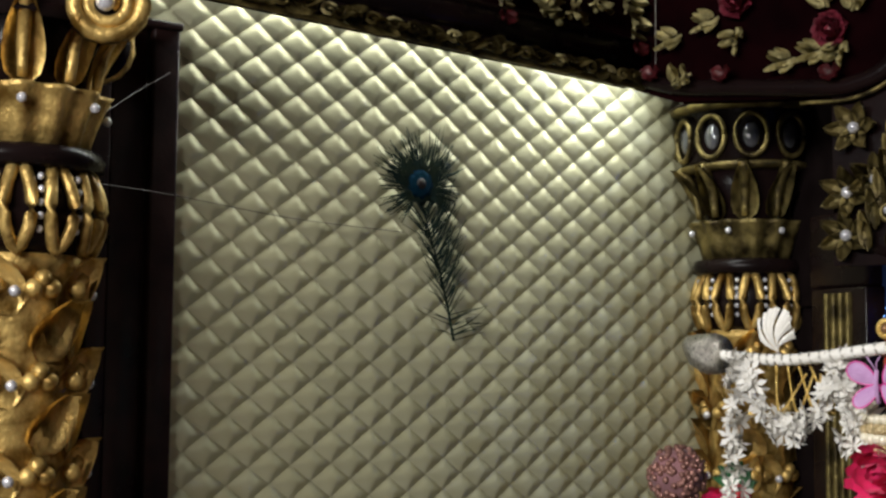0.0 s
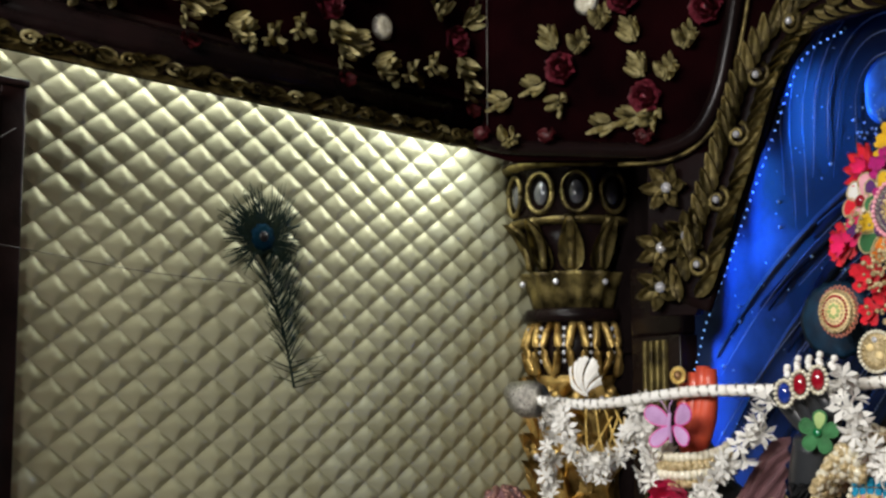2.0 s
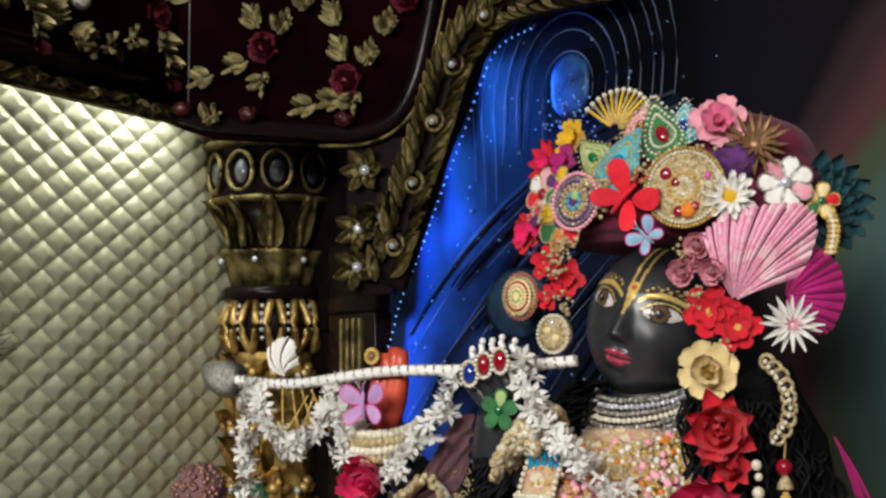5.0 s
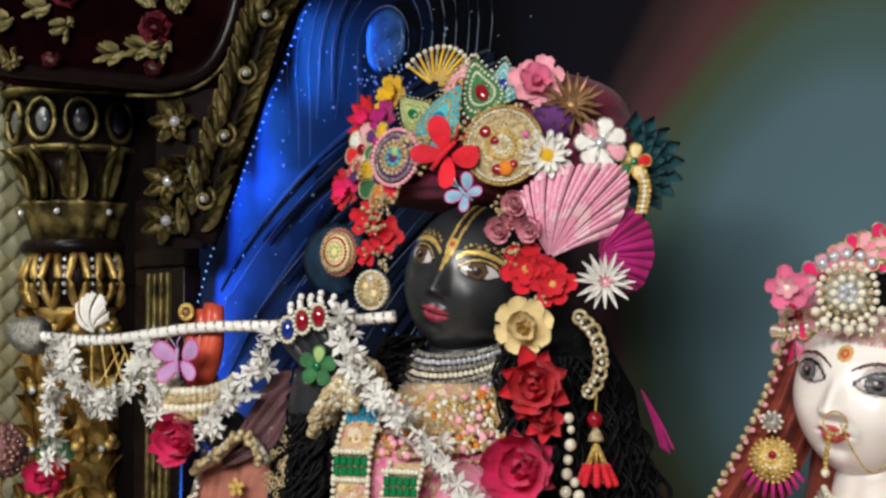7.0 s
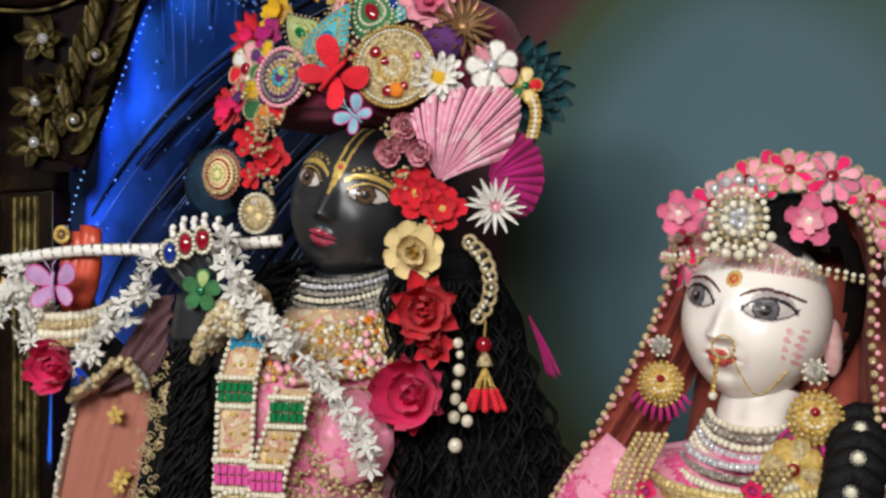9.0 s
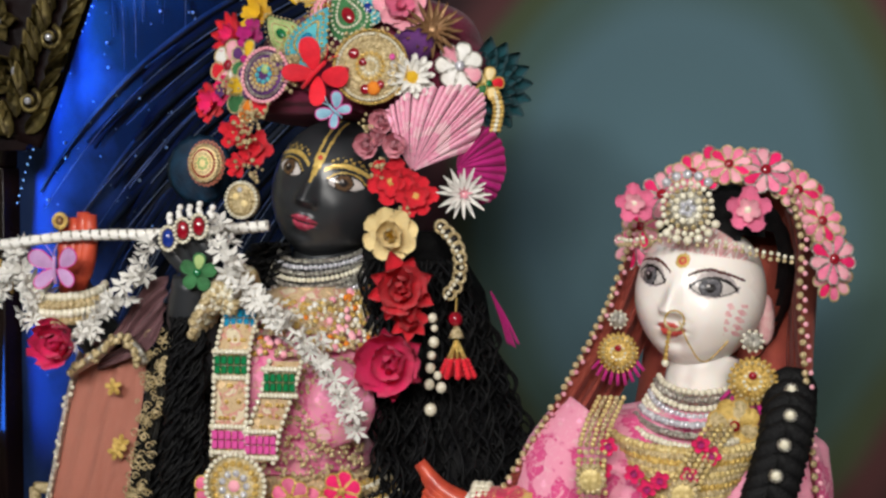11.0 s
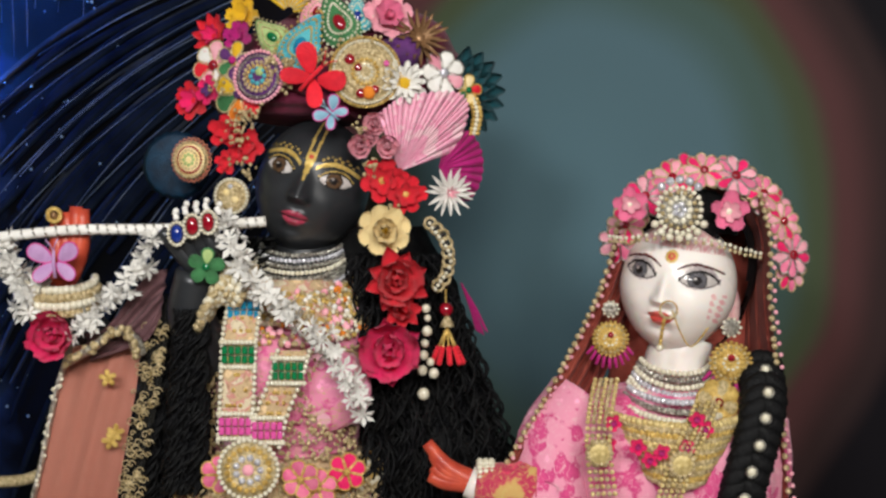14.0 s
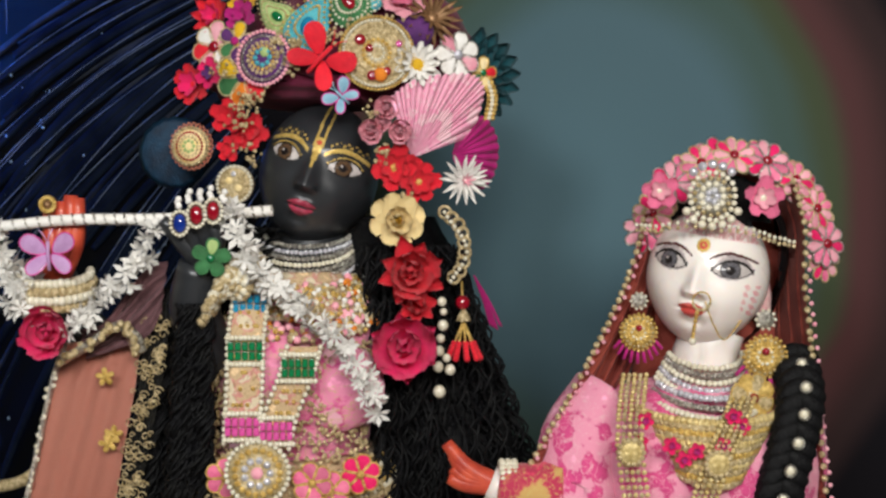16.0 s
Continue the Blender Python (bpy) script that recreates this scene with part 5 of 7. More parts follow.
for x, y, m in ((530, 852, PINK), (610, 845, CRIMSON), (560, 870, PINK), (380, 850, PINK)):
    brooch("skirt_flower", Vector((0.038, -0.114, 1.114)) + VX * (x - 500) / 1730 - UP * (y - 850) / 1730 + VY * abs(x - 490) * 0.00025, FRONT, 0.020, [m] * 6, GILT, GILT, "pink felt flower with gilt rim on the skirt", "flower", 0.7, "skirt flowers")
b = bmesh.new()
o = thing("bead_embroidery", Matrix(), "scattered gilt bead embroidery on the tunic and skirt", "embroidery", kind="stuff")
for k in range(1500):
    a, t = FR.uniform(0.5, 2.64), FR.random()
    c = Vector((-0.026, 0.022, 1.242)).lerp(Vector((-0.032, 0.009, 1.063)), t)
    rx = 0.093 if t < 0.6 else 0.093 + 0.105 * (t - 0.6)
    add_ball(b, c + VX * (rx + 0.003) * math.cos(a) - VY * (rx * 1.04 + 0.003) * math.sin(a), FR.uniform(0.0014, 0.0030), 6, 4)
part("gilt_beads", b, GILTP, o)

# turban
o = thing("turban", Matrix.Translation((-0.003, 0.106, 1.516)), "wine red wound turban of the dark statue", "turban")
b = bmesh.new()
bmesh.ops.create_uvsphere(b, u_segments=64, v_segments=40, radius=1)
for v in b.verts:
    c = v.co.copy()
    k = 1 + 0.025 * math.sin(16 * c.z + 3 * c.x)
    v.co = VX * (c.x * 0.150 * k + 0.02 * c.z) + VY * c.y * 0.100 * k + UP * c.z * (0.118 if c.z > 0 else 0.030) * k
part("wrap", b, TURBAN, o)
part("brow_roll", tube(elliptic(Vector((-0.008, 0.061, 1.509)) - Vector((-0.003, 0.106, 1.516)), 0.064, 0.060, -10, 190, 24, -0.024, -0.012), 0.009, 10), TURBAN, o)

flower("yellow_flower", (-0.083, 0.021, 1.607), outward((-0.083, 0.021, 1.607)), 0.024, (("round", 6, YELLOW, 1, 0.2), ("round", 5, YELLOW, 0.7, 0.6)), YELLOW, "yellow cloth flower pinned to the turban")
flower("red_flower", (-0.122, 0.023, 1.587), outward((-0.122, 0.023, 1.587)), 0.027, (("point", 9, RED, 1, 0.15), ("point", 7, CRIMSON, 0.7, 0.5)), RED, "deep red cloth flower on the turban", "turban flowers")
flower("magenta_flower", (-0.081, 0.007, 1.583), outward((-0.081, 0.007, 1.583)), 0.020, (("round", 6, MAGENTA, 1, 0.2), ("round", 4, MAGENTA, 0.6, 0.7)), MAGENTA, "magenta cloth flower on the turban", "turban flowers")
paisley((-0.038, 0.003, 1.581), outward((-0.038, 0.003, 1.581)), 0.024, LIME, GILTP, EMER, 0.9, "lime felt paisley brooch with gilt beads")
o = thing("plume_brooch", facing((-0.026, 0.020, 1.611), outward((-0.026, 0.020, 1.611)), 1.2), "pale gilt fan brooch of long bead rays", "brooch")
for k in range(15):
    a = -1.25 + 2.5 * k / 14
    d = Vector((math.cos(a), math.sin(a), 0.1))
    part("ray", tube([d * 0.006, d * 0.026, d * 0.042], 0.0016, 6), GILTP if k % 2 else YELLOW, o)
    beads([d * 0.043], 0.003, PEARL, o, "bead")
paisley((0.002, -0.002, 1.571), outward((-0.001, 0.004, 1.572)), 0.033, AQUA, GILT, TURQ, -0.35, "aqua paisley brooch with turquoise stone and gilt rim")
paisley((0.033, 0.025, 1.598), outward((0.033, 0.025, 1.598)), 0.033, GREEN, PEARL, RUBY, 0.5, "green and pearl paisley brooch with ruby stone")
paisley((0.009, 0.024, 1.609), outward((0.009, 0.024, 1.609)), 0.026, ROSEP, GILTP, RUBY, -0.2, "rose felt paisley brooch with gilt beads")
paisley((0.051, 0.037, 1.605), outward((0.051, 0.037, 1.605)), 0.022, AQUA, PEARL, SAPPH, 0.2, "small aqua paisley brooch with pearl rim")
flower("pink_flower", (0.081, 0.053, 1.602), outward((0.081, 0.053, 1.602)), 0.030, (("round", 7, ROSEP, 1, 0.2), ("round", 6, PINK, 0.75, 0.6), ("round", 4, PINK, 0.45, 1.0)), PINK, "ruffled pink cloth flower on the turban", "turban flowers")
flower("bronze_flower", (0.115, 0.063, 1.580), outward((0.113, 0.067, 1.581)), 0.034, (("thin", 17, BRONZE, 1, 0.15), ("thin", 14, BRONZE, 0.75, 0.5)), BRONZE, "spiky bronze flower on the turban")
o = thing("purple_puff", Matrix.Translation((0.094, 0.056, 1.565)), "purple silk puff on the turban", "cloth puff")
b = bmesh.new()
add_ball(b, (0, 0, 0), 0.021, 24, 16, (1.2, 0.8, 1))
part("cloth", b, PURPLE, o)
# fan of dark teal leaves
o = thing("teal_leaf_fan", facing((0.133, 0.132, 1.524), FRONT + VX * 0.25), "fan of glossy dark teal leaves behind the turban", "leaf fan")
for k in range(9):
    a = math.radians(-75 + 19.5 * k)
    for lay in range(2):
        ob = link("leaf", petal_of("leaf", TEALP), None, o)
        L = 0.052 if lay == 0 else 0.034
        ob.matrix_local = Matrix.Rotation(a + 0.13 * lay, 4, "Z") @ Matrix.Translation((0.006, 0, 0.004 * lay)) @ Matrix.Rotation(-0.15, 4, "Y") @ Matrix.Diagonal((L, L, L, 1))
brooch("lace_flower", (0.138, 0.077, 1.542), outward((0.138, 0.077, 1.542)), 0.026, [WHITE, ROSEP, WHITE, WHITE, ROSEP, WHITE, WHITE], SILVER, CRYSTAL, "white lace flower brooch with silver rim")
brooch("lace_flower", (0.157, 0.104, 1.525), outward((0.157, 0.104, 1.525)), 0.018, [CREAM, GREEN, CREAM, RED, CREAM], GILT, EMER, "cream lace flower brooch with green stone")
disc_brooch("round_medallion", (0.073, 0.010, 1.539), outward((0.069, 0.019, 1.540), None, 0.5), 0.038, GILTP, ((1.0, GILT, 0.05), (0.9, PEARL, 0.05), (0.55, GILTP, 0.06), (0.36, GILT, 0.07), (0.72, GILTP, 0.05), (0.2, PEARL, 0.06)),
            "round gilt beaded medallion with red motifs on the turban", ((-0.45, 0.35, 0.16, RUBY), (-0.2, 0.12, 0.12, RUBY), (0.1, -0.6, 0.20, ORANGE), (-0.12, -0.62, 0.15, RUBY), (0.28, -0.5, 0.12, RUBY), (0.6, 0.25, 0.09, PINKG), (-0.65, -0.1, 0.1, RUBY)))
flower("daisy", (0.110, 0.030, 1.528), outward((0.105, 0.041, 1.529), None, 0.5), 0.027, (("daisy", 13, WHITE, 1, 0.1), ("daisy", 11, WHITE, 0.8, 0.35)), YELLOW, "white cloth daisy with yellow centre", "", 0.34)
butterfly((0.022, -0.017, 1.532), outward((0.015, -0.002, 1.534), None, 0.3), 0.034, RED, -0.75, "red felt butterfly pinned to the turban front", None)
brooch("lace_flower", (-0.112, 0.004, 1.552), outward((-0.112, 0.004, 1.552)), 0.029, [ROSEP, WHITE, RED, ROSEP, WHITE, RED, ROSEP], GILTP, RUBY, "cream and red lace flower brooch with gilt rim")
brooch("felt_flower", (-0.067, -0.016, 1.518), outward((-0.070, -0.010, 1.519)), 0.032, [YELLOW, ORANGE, PURPLE, YELLOW, GREEN, ORANGE, RED], GILTP, PURPLE, "felt flower brooch in yellow, purple and orange")
brooch("felt_flower", (-0.083, -0.003, 1.556), outward((-0.083, -0.003, 1.556)), 0.022, [YELLOW, PURPLE, GREEN, YELLOW, PURPLE], GILTP, MAGENTA, "small felt flower brooch in yellow and purple")
disc_brooch("ring_brooch", (-0.041, -0.019, 1.535), outward((-0.046, -0.010, 1.536)), 0.027, PURPLE, ((1.05, ROSEP, 0.09), (0.85, SILVER, 0.08), (0.6, GILTP, 0.10), (0.3, AQUA, 0.12), (0.45, GILT, 0.09)), "round brooch with pink rim and silver scrolls", ((0.1, 0.2, 0.2, LIME),))
flower("red_flower", (-0.144, 0.014, 1.514), outward((-0.144, 0.014, 1.514)), 0.026, (("round", 6, RED, 1, 0.2), ("round", 5, CRIMSON, 0.7, 0.6)), RED, "red cloth flower at the turban side", "turban flowers")
flower("red_flower", (-0.115, 0.000, 1.524), outward((-0.115, 0.000, 1.524)), 0.018, (("round", 6, CRIMSON, 1, 0.2), ("round", 4, PURPLE, 0.6, 0.6)), GILT, "dark crimson cloth flower at the turban side", "turban flowers")
butterfly((0.043, -0.010, 1.494), outward((0.037, 0.003, 1.495), None, 0.3), 0.018, SKYB, 0.8, "pale blue and pink felt butterfly on the turban", PINKG)
for x, y, r in ((661, 220, 0.0150), (636, 258, 0.0155), (683, 258, 0.0155), (655, 243, 0.011)):
    p = Vector((0.078, 0.021, 1.469)) + VX * (x - 660) / 1602 - UP * (y - 243) / 1602
    rose(p, outward(p, None, 0.4), r, ROSEP, "small pink satin rose in a cluster on the turban", "pink satin roses")
fan_cloth("pink_fan", (0.098, 0.047, 1.432), [(0.083, 0.021, 1.492), (0.106, 0.026, 1.509), (0.136, 0.045, 1.517), (0.159, 0.072, 1.517), (0.164, 0.085, 1.498), (0.149, 0.088, 1.455)], PINKFAN, "pleated pink cloth fan pinned to the turban side", 21, 0.0022)
fan_cloth("magenta_fan", (0.130, 0.083, 1.435), [(0.137, 0.091, 1.473), (0.155, 0.103, 1.479), (0.169, 0.113, 1.460), (0.171, 0.114, 1.429), (0.161, 0.105, 1.403), (0.144, 0.093, 1.398)], MAGENTA, "pleated magenta cloth fan behind the flowers", 15, 0.003)
b = [(0.155, 0.108, 1.525), (0.164, 0.106, 1.499), (0.161, 0.103, 1.473)]
o = thing("gilt_braid", Matrix(), "gilt beaded braid edging the pink fan", "braid")
for k in range(3):
    beads([q + VX * 0.004 * k for q in even(b, 0.0045)], 0.0028, GILT if k != 1 else PEARL, o, "bead_row")
flower("white_flower", (0.151, 0.062, 1.409), FRONT + VX * 0.3, 0.030, (("thin", 16, WHITE, 1, 0.1), ("thin", 13, WHITE, 0.85, 0.45), ("thin", 8, ROSEP, 0.5, 0.8)), WHITE, "white many-petalled cloth flower beside the cheek")
for x, y, r, c in ((674, 318, 0.027, 0.0), (716, 343, 0.024, 0.0), (700, 322, 0.018, 0)):
    p = Vector((0.096, 0.032, 1.416)) + VX * (x - 693) / 1602 - UP * (y - 328) / 1602
    flower("red_flower", p, FRONT + VX * 0.2, r, (("round", 6, RED, 1, 0.15), ("round", 5, RED, 0.7, 0.5)), GILT, "bright red cloth flower with gilt centre by the cheek", "cheek flowers")
for x, y, r in ((399, 232, 0.021), (440, 258, 0.022), (400, 288, 0.015), (420, 272, 0.012)):
    p = Vector((-0.076, -0.013, 1.462)) + VX * (x - 415) / 1602 - UP * (y - 255) / 1602
    flower("red_flower", p, FRONT - VX * 0.2, r, (("round", 5, RED, 1, 0.15), ("round", 4, RED, 0.65, 0.6)), RED, "glossy red cloth flower at the temple", "temple flowers")
disc_brooch("spiral_brooch", (-0.132, -0.014, 1.445), FRONT - VX * 0.3, 0.021, CREAM, ((0.95, GILTP, 0.1), (0.7, RUBY, 0.09), (0.5, GILTP, 0.1), (0.28, LIME, 0.11)), "round spiral brooch with gilt and orange scallops", (), mat("salmon_thread", (0.62, 0.22, 0.14), 0.6))
o = thing("peacock_eye", facing((-0.176, 0.023, 1.440), FRONT), "dark blue peacock feather eye behind the brooch", "feather")
part("eye", lathe([(0.001, 0.004), (0.018, 0.003), (0.034, 0.001), (0.040, -0.002)], 40, lambda a, z: 1 + 0.03 * math.sin(21 * a)), FEATHERB, o)
disc_brooch("oval_earring", (-0.077, -0.017, 1.404), FRONT - VX * 0.2, 0.020, GILTP, ((0.95, PEARL, 0.11), (0.65, GILTP, 0.12)), "pale gilt oval earring with stone scrolls", ((-0.25, 0.2, 0.2, CREAM), (0.25, -0.2, 0.22, CREAM), (0, 0.55, 0.15, CRYSTAL)))
o = thing("gilt_sprigs", Matrix(), "small gilt bead sprigs between the turban flowers", "bead sprigs", kind="stuff")
b = bmesh.new()
for x, y in ((425, 215), (432, 292), (655, 290), (690, 372), (420, 240), (640, 228), (480, 108), (510, 108), (500, 150), (570, 100), (620, 80), (660, 78), (390, 150), (440, 200)):
    c = Vector((0.012, -0.013, 1.507)) + VX * (x - 540) / 1602 - UP * (y - 180) / 1602 + VY * (0.00000045 * (x - 570) ** 2)
    for k in range(16):
        add_ball(b, c + VX * FR.gauss(0, 0.007) + UP * FR.gauss(0, 0.006) + VY * FR.gauss(0, 0.003), FR.uniform(0.0015, 0.003), 6, 4)
part("gilt_beads", b, GILTP, o)

# cheek flowers and hanging jewels
flower("cream_rose", (0.095, 0.013, 1.367), FRONT + VX * 0.1, 0.031, (("round", 8, CREAM, 1.0, 0.08), ("rose", 5, CREAM, 0.68, 0.2), ("rose", 4, CREAM, 0.45, 0.5), ("rose", 3, YELLOW, 0.3, 0.7)), YELLOW, "cream and yellow cloth rose below the ear", "", 0.14)
flower("red_rose", (0.109, 0.012, 1.314), FRONT + VX * 0.1, 0.040, (("point", 8, RED, 1.0, 0.1), ("rose", 6, RED, 0.82, 0.15), ("rose", 5, RED, 0.6, 0.4), ("rose", 3, RED, 0.4, 0.7)), RED, "large red cloth rose hanging at the shoulder", "", 0.15)
flower("red_rose", (0.114, 0.020, 1.281), FRONT, 0.026, (("point", 7, RED, 1.0, 0.1), ("rose", 5, RED, 0.7, 0.5)), RED, "smaller red cloth rose at the shoulder")
flower("crimson_rose", (0.111, -0.008, 1.240), FRONT, 0.043, (("point", 6, CRIMSON, 1.0, 0.08), ("rose", 6, CRIMSON, 0.88, 0.10), ("rose", 5, CRIMSON, 0.66, 0.34), ("rose", 4, CRIMSON, 0.44, 0.62)), CRIMSON, "large crimson cloth rose on the chest", "", 0.14)
o = thing("ear_chain", Matrix(), "looped gilt chain with dark stones hanging from the ear", "ear chain")
for k, q in enumerate(even([(0.137, 0.042, 1.375), (0.153, 0.043, 1.360), (0.158, 0.045, 1.336), (0.154, 0.043, 1.315), (0.143, 0.039, 1.303)], 0.0095)):
    part("link", tube([q + VX * 0.0062 * math.cos(a) + UP * 0.0062 * math.sin(a) for a in (2 * math.pi * i / 12 for i in range(13))], 0.002, 6), GILTP, o)
    beads([q], 0.0036, INK, o, "stone")
beads(even([(0.138, 0.038, 1.375), (0.162, 0.041, 1.336), (0.145, 0.035, 1.301)], 0.005), 0.0024, PEARL, o, "pearl_row")
o = thing("pearl_drop", Matrix(), "pendant string of pearls", "pendant")
for k, (x, y, r) in enumerate(((754, 545, 0.0065), (757, 562, 0.005), (756, 585, 0.0075), (752, 607, 0.006), (750, 628, 0.007), (762, 640, 0.006), (748, 655, 0.0075), (768, 660, 0.0075), (750, 697, 0.0088))):
    beads([Vector((0.145, 0.013, 1.238)) + VX * (x - 755) / 1640 - UP * (y - 620) / 1640], r * 0.8, PEARL, o, "pearl")
o = thing("red_tassel", Matrix(), "gilt and red bead tassel hanging from the ear", "tassel")
beads([(0.161, 0.030, 1.282)], 0.008, RUBY, o, "red_bead")
part("thread", tube([(0.157, 0.039, 1.303), (0.161, 0.030, 1.282), (0.162, 0.030, 1.265)], 0.0012, 5), GILT, o)
part("cap", lathe([(0.002, 0.012), (0.006, 0.006), (0.008, 0)], 16), GILTP, o).matrix_local = Matrix.Translation((0.162, 0.030, 1.263))
for k in range(9):
    a = 2 * math.pi * k / 9
    top, end = Vector((0.162, 0.030, 1.263)), Vector((0.162, 0.031, 1.225)) + VX * 0.017 * math.cos(a) + VY * 0.013 * math.sin(a)
    st = part("strand", tube([top, top.lerp(end, 0.6)], 0.0013, 5), GILT, o)
    beads([top.lerp(end, f) for f in (0.62, 0.72, 0.82, 0.92, 1.0)], 0.0034, RED, o, "red_beads")

# hair: a dark core with many curls
def curls(name, core, strands, label, curl=0.006, r=0.0016):
    o = thing(name, Matrix(), label, "hair")
    b = bmesh.new()
    sections(b, core, 32, 0, lambda a, t: 0.06 * math.sin(7 * a + 9 * t) + 0.04 * math.sin(13 * a - 21 * t))
    part("mass", b, HAIR, o)
    b = bmesh.new()
    for top, end, width, depth, n in strands:
        for k in range(n):
            u, d = FR.uniform(-1, 1), FR.uniform(-1, 1)
            p0 = Vector(top) + VX * u * width[0] + VY * d * depth
            p1 = Vector(end) + VX * u * width[1] + VY * d * depth
            ph, fq, am = FR.uniform(0, 6), FR.uniform(24, 44), curl * FR.uniform(0.5, 1.4)
            q = [p0.lerp(p1, i / 34) + VX * am * math.sin(fq * i / 34 + ph) + VY * am * math.cos(fq * i / 34 + ph) for i in range(35)]
            tube(q, r, 4, b)
    tagged(part("curl_mass", b, HAIR, o), kind="stuff")
    return o


curls("wig", [((0.021, 0.115, 1.369), 0.07, 0.04), ((0.060, 0.109, 1.303), 0.072, 0.04), ((0.093, 0.100, 1.206), 0.075, 0.045), ((0.118, 0.099, 1.110), 0.078, 0.05), ((0.124, 0.102, 1.044), 0.078, 0.05), (drop((0.124, 0.102, 1.044), 0.9), 0.05, 0.04)],
      [((0.086, 0.065, 1.339), (0.140, 0.054, 1.056), (0.05, 0.075), 0.03, 150), ((0.114, 0.098, 1.293), (0.170, 0.119, 1.090), (0.03, 0.05), 0.03, 90)], "long black curly wig falling behind the shoulder")
curls("side_locks", [((-0.094, 0.049, 1.356), 0.02, 0.03), ((-0.109, 0.022, 1.304), 0.03, 0.03), ((-0.129, -0.018, 1.242), 0.035, 0.03), ((-0.142, -0.033, 1.140), 0.042, 0.03), ((-0.154, -0.038, 1.050), 0.05, 0.03), (drop((-0.154, -0.038, 1.050), 0.9), 0.04, 0.03)],
      [((-0.110, -0.042, 1.295), (-0.129, -0.071, 1.060), (0.035, 0.045), 0.02, 110), ((-0.070, 0.026, 1.357), (-0.081, 0.001, 1.293), (0.02, 0.02), 0.02, 30), ((-0.074, -0.106, 1.285), (-0.080, -0.112, 1.090), (0.014, 0.020), 0.010, 60)], "black curly locks beside the shawl")

# flute, rings, bracelets
o = thing("flute", Matrix(), "white bead-wrapped flute held at the lips", "flute")
fl = [(-0.019, -0.045, 1.377), (-0.108, -0.095, 1.369), (-0.207, -0.136, 1.367), (-0.347, -0.156, 1.354), (-0.451, -0.174, 1.358)]
part("pipe", tube(smooth_path(fl, 20), 0.0056, 12), WHITE, o)
sp = smooth_path(fl, 60)
b = bmesh.new()
tube([q + Vector((0, 0, 1)) * 0.0056 * math.sin(k * 1.1) + FRONT * 0.0056 * math.cos(k * 1.1) for k, q in enumerate(sp)], 0.0016, 5, b)
part("wrapping", b, SILVER, o, "silver thread wrapping")
tipp = [(-0.443, -0.171, 1.358), (-0.463, -0.179, 1.360), (-0.490, -0.184, 1.369)]
part("tip", tube(smooth_path(tipp, 5), lambda t: 0.010 + 0.012 * math.sin(math.pi * (0.25 + 0.75 * t)), 14), SILVER, o, "flared silver flute end")
for p, m, nm in (((-0.074, -0.134, 1.365), SAPPH, "blue"), ((-0.058, -0.130, 1.373), RUBY, "red"), ((-0.044, -0.122, 1.377), RUBY, "red")):
    ro = thing("finger_ring", basis(p, VX, FRONT), nm + " stone finger ring with pearl rim", "ring", "finger rings")
    g = bmesh.new()
    add_ball(g, (0, 0, 0), 0.0075, 14, 10, (0.85, 1.25, 0.6))
    part("stone", g, m, ro)
    beads([(0.0088 * math.cos(a), 0.0118 * math.sin(a), 0) for a in (2 * math.pi * k / 16 for k in range(16))], 0.0022, PEARL, ro, "pearl_rim")
for x, y in ((327, 362), (345, 360), (362, 356), (385, 362), (310, 372)):
    p = Vector((-0.063, -0.116, 1.391)) + VX * (x - 345) / 1690 - UP * (y - 362) / 1690
    ro = thing("nail_cap", Matrix.Translation(p), "white beaded finger tip ornament", "finger ornament", "finger tips")
    beads([UP * 0.004 * k + VX * 0.0015 * (k % 2) for k in range(-1, 2)], 0.0034, WHITE, ro, "bead", 0.001)
brooch("leaf_brooch", (-0.048, -0.119, 1.331), FRONT, 0.019, [GREEN, GREEN, LIME, GREEN, GREEN], GREEN, EMER, "green leaf brooch on the wrist")


def bracelet(c, rx, ry, rows, r, label, a0=-20, a1=200, tilt=0.0, dz=0.0085):
    o = thing("pearl_bracelet", Matrix(), label, "bracelet", "pearl bracelets")
    for k in range(rows):
        s = 1 + 0.14 * math.sin(math.pi * (k + 0.5) / rows)
        beads(elliptic(Vector(c) - UP * dz * k, rx * s, ry * s, a0, a1, max(12, int(math.pi * rx * 1.2 / r / 1.0)), tilt, 0.008), r, (PEARL, GILTP)[k % 2], o, "bead_row", 0.0004)


bracelet((-0.229, -0.121, 1.311), 0.034, 0.03, 4, 0.0052, "broad pearl bracelet on the raised wrist")
o = thing("pearl_bracelet", Matrix(), "broad mass of pearl and gilt beads at the elbow", "bracelet", "pearl bracelets")
for k in range(13):
    c = Vector((-0.060, -0.098, 1.284)).lerp(Vector((-0.026, -0.074, 1.307)), k / 12) + UP * 0.016 * math.sin(math.pi * k / 12)
    beads([c + (UP + VX * 0.4).normalized() * 0.022 * math.cos(a) + FRONT * 0.026 * math.sin(a) for a in (2 * math.pi * i / 18 for i in range(18))], 0.0052, (GILTP, PEARL)[k % 2], o, "bead_row", 0.0014)
butterfly((-0.206, -0.160, 1.333), FRONT, 0.027, LILAC, 0.05, "lilac felt butterfly on the raised hand", PINKG)
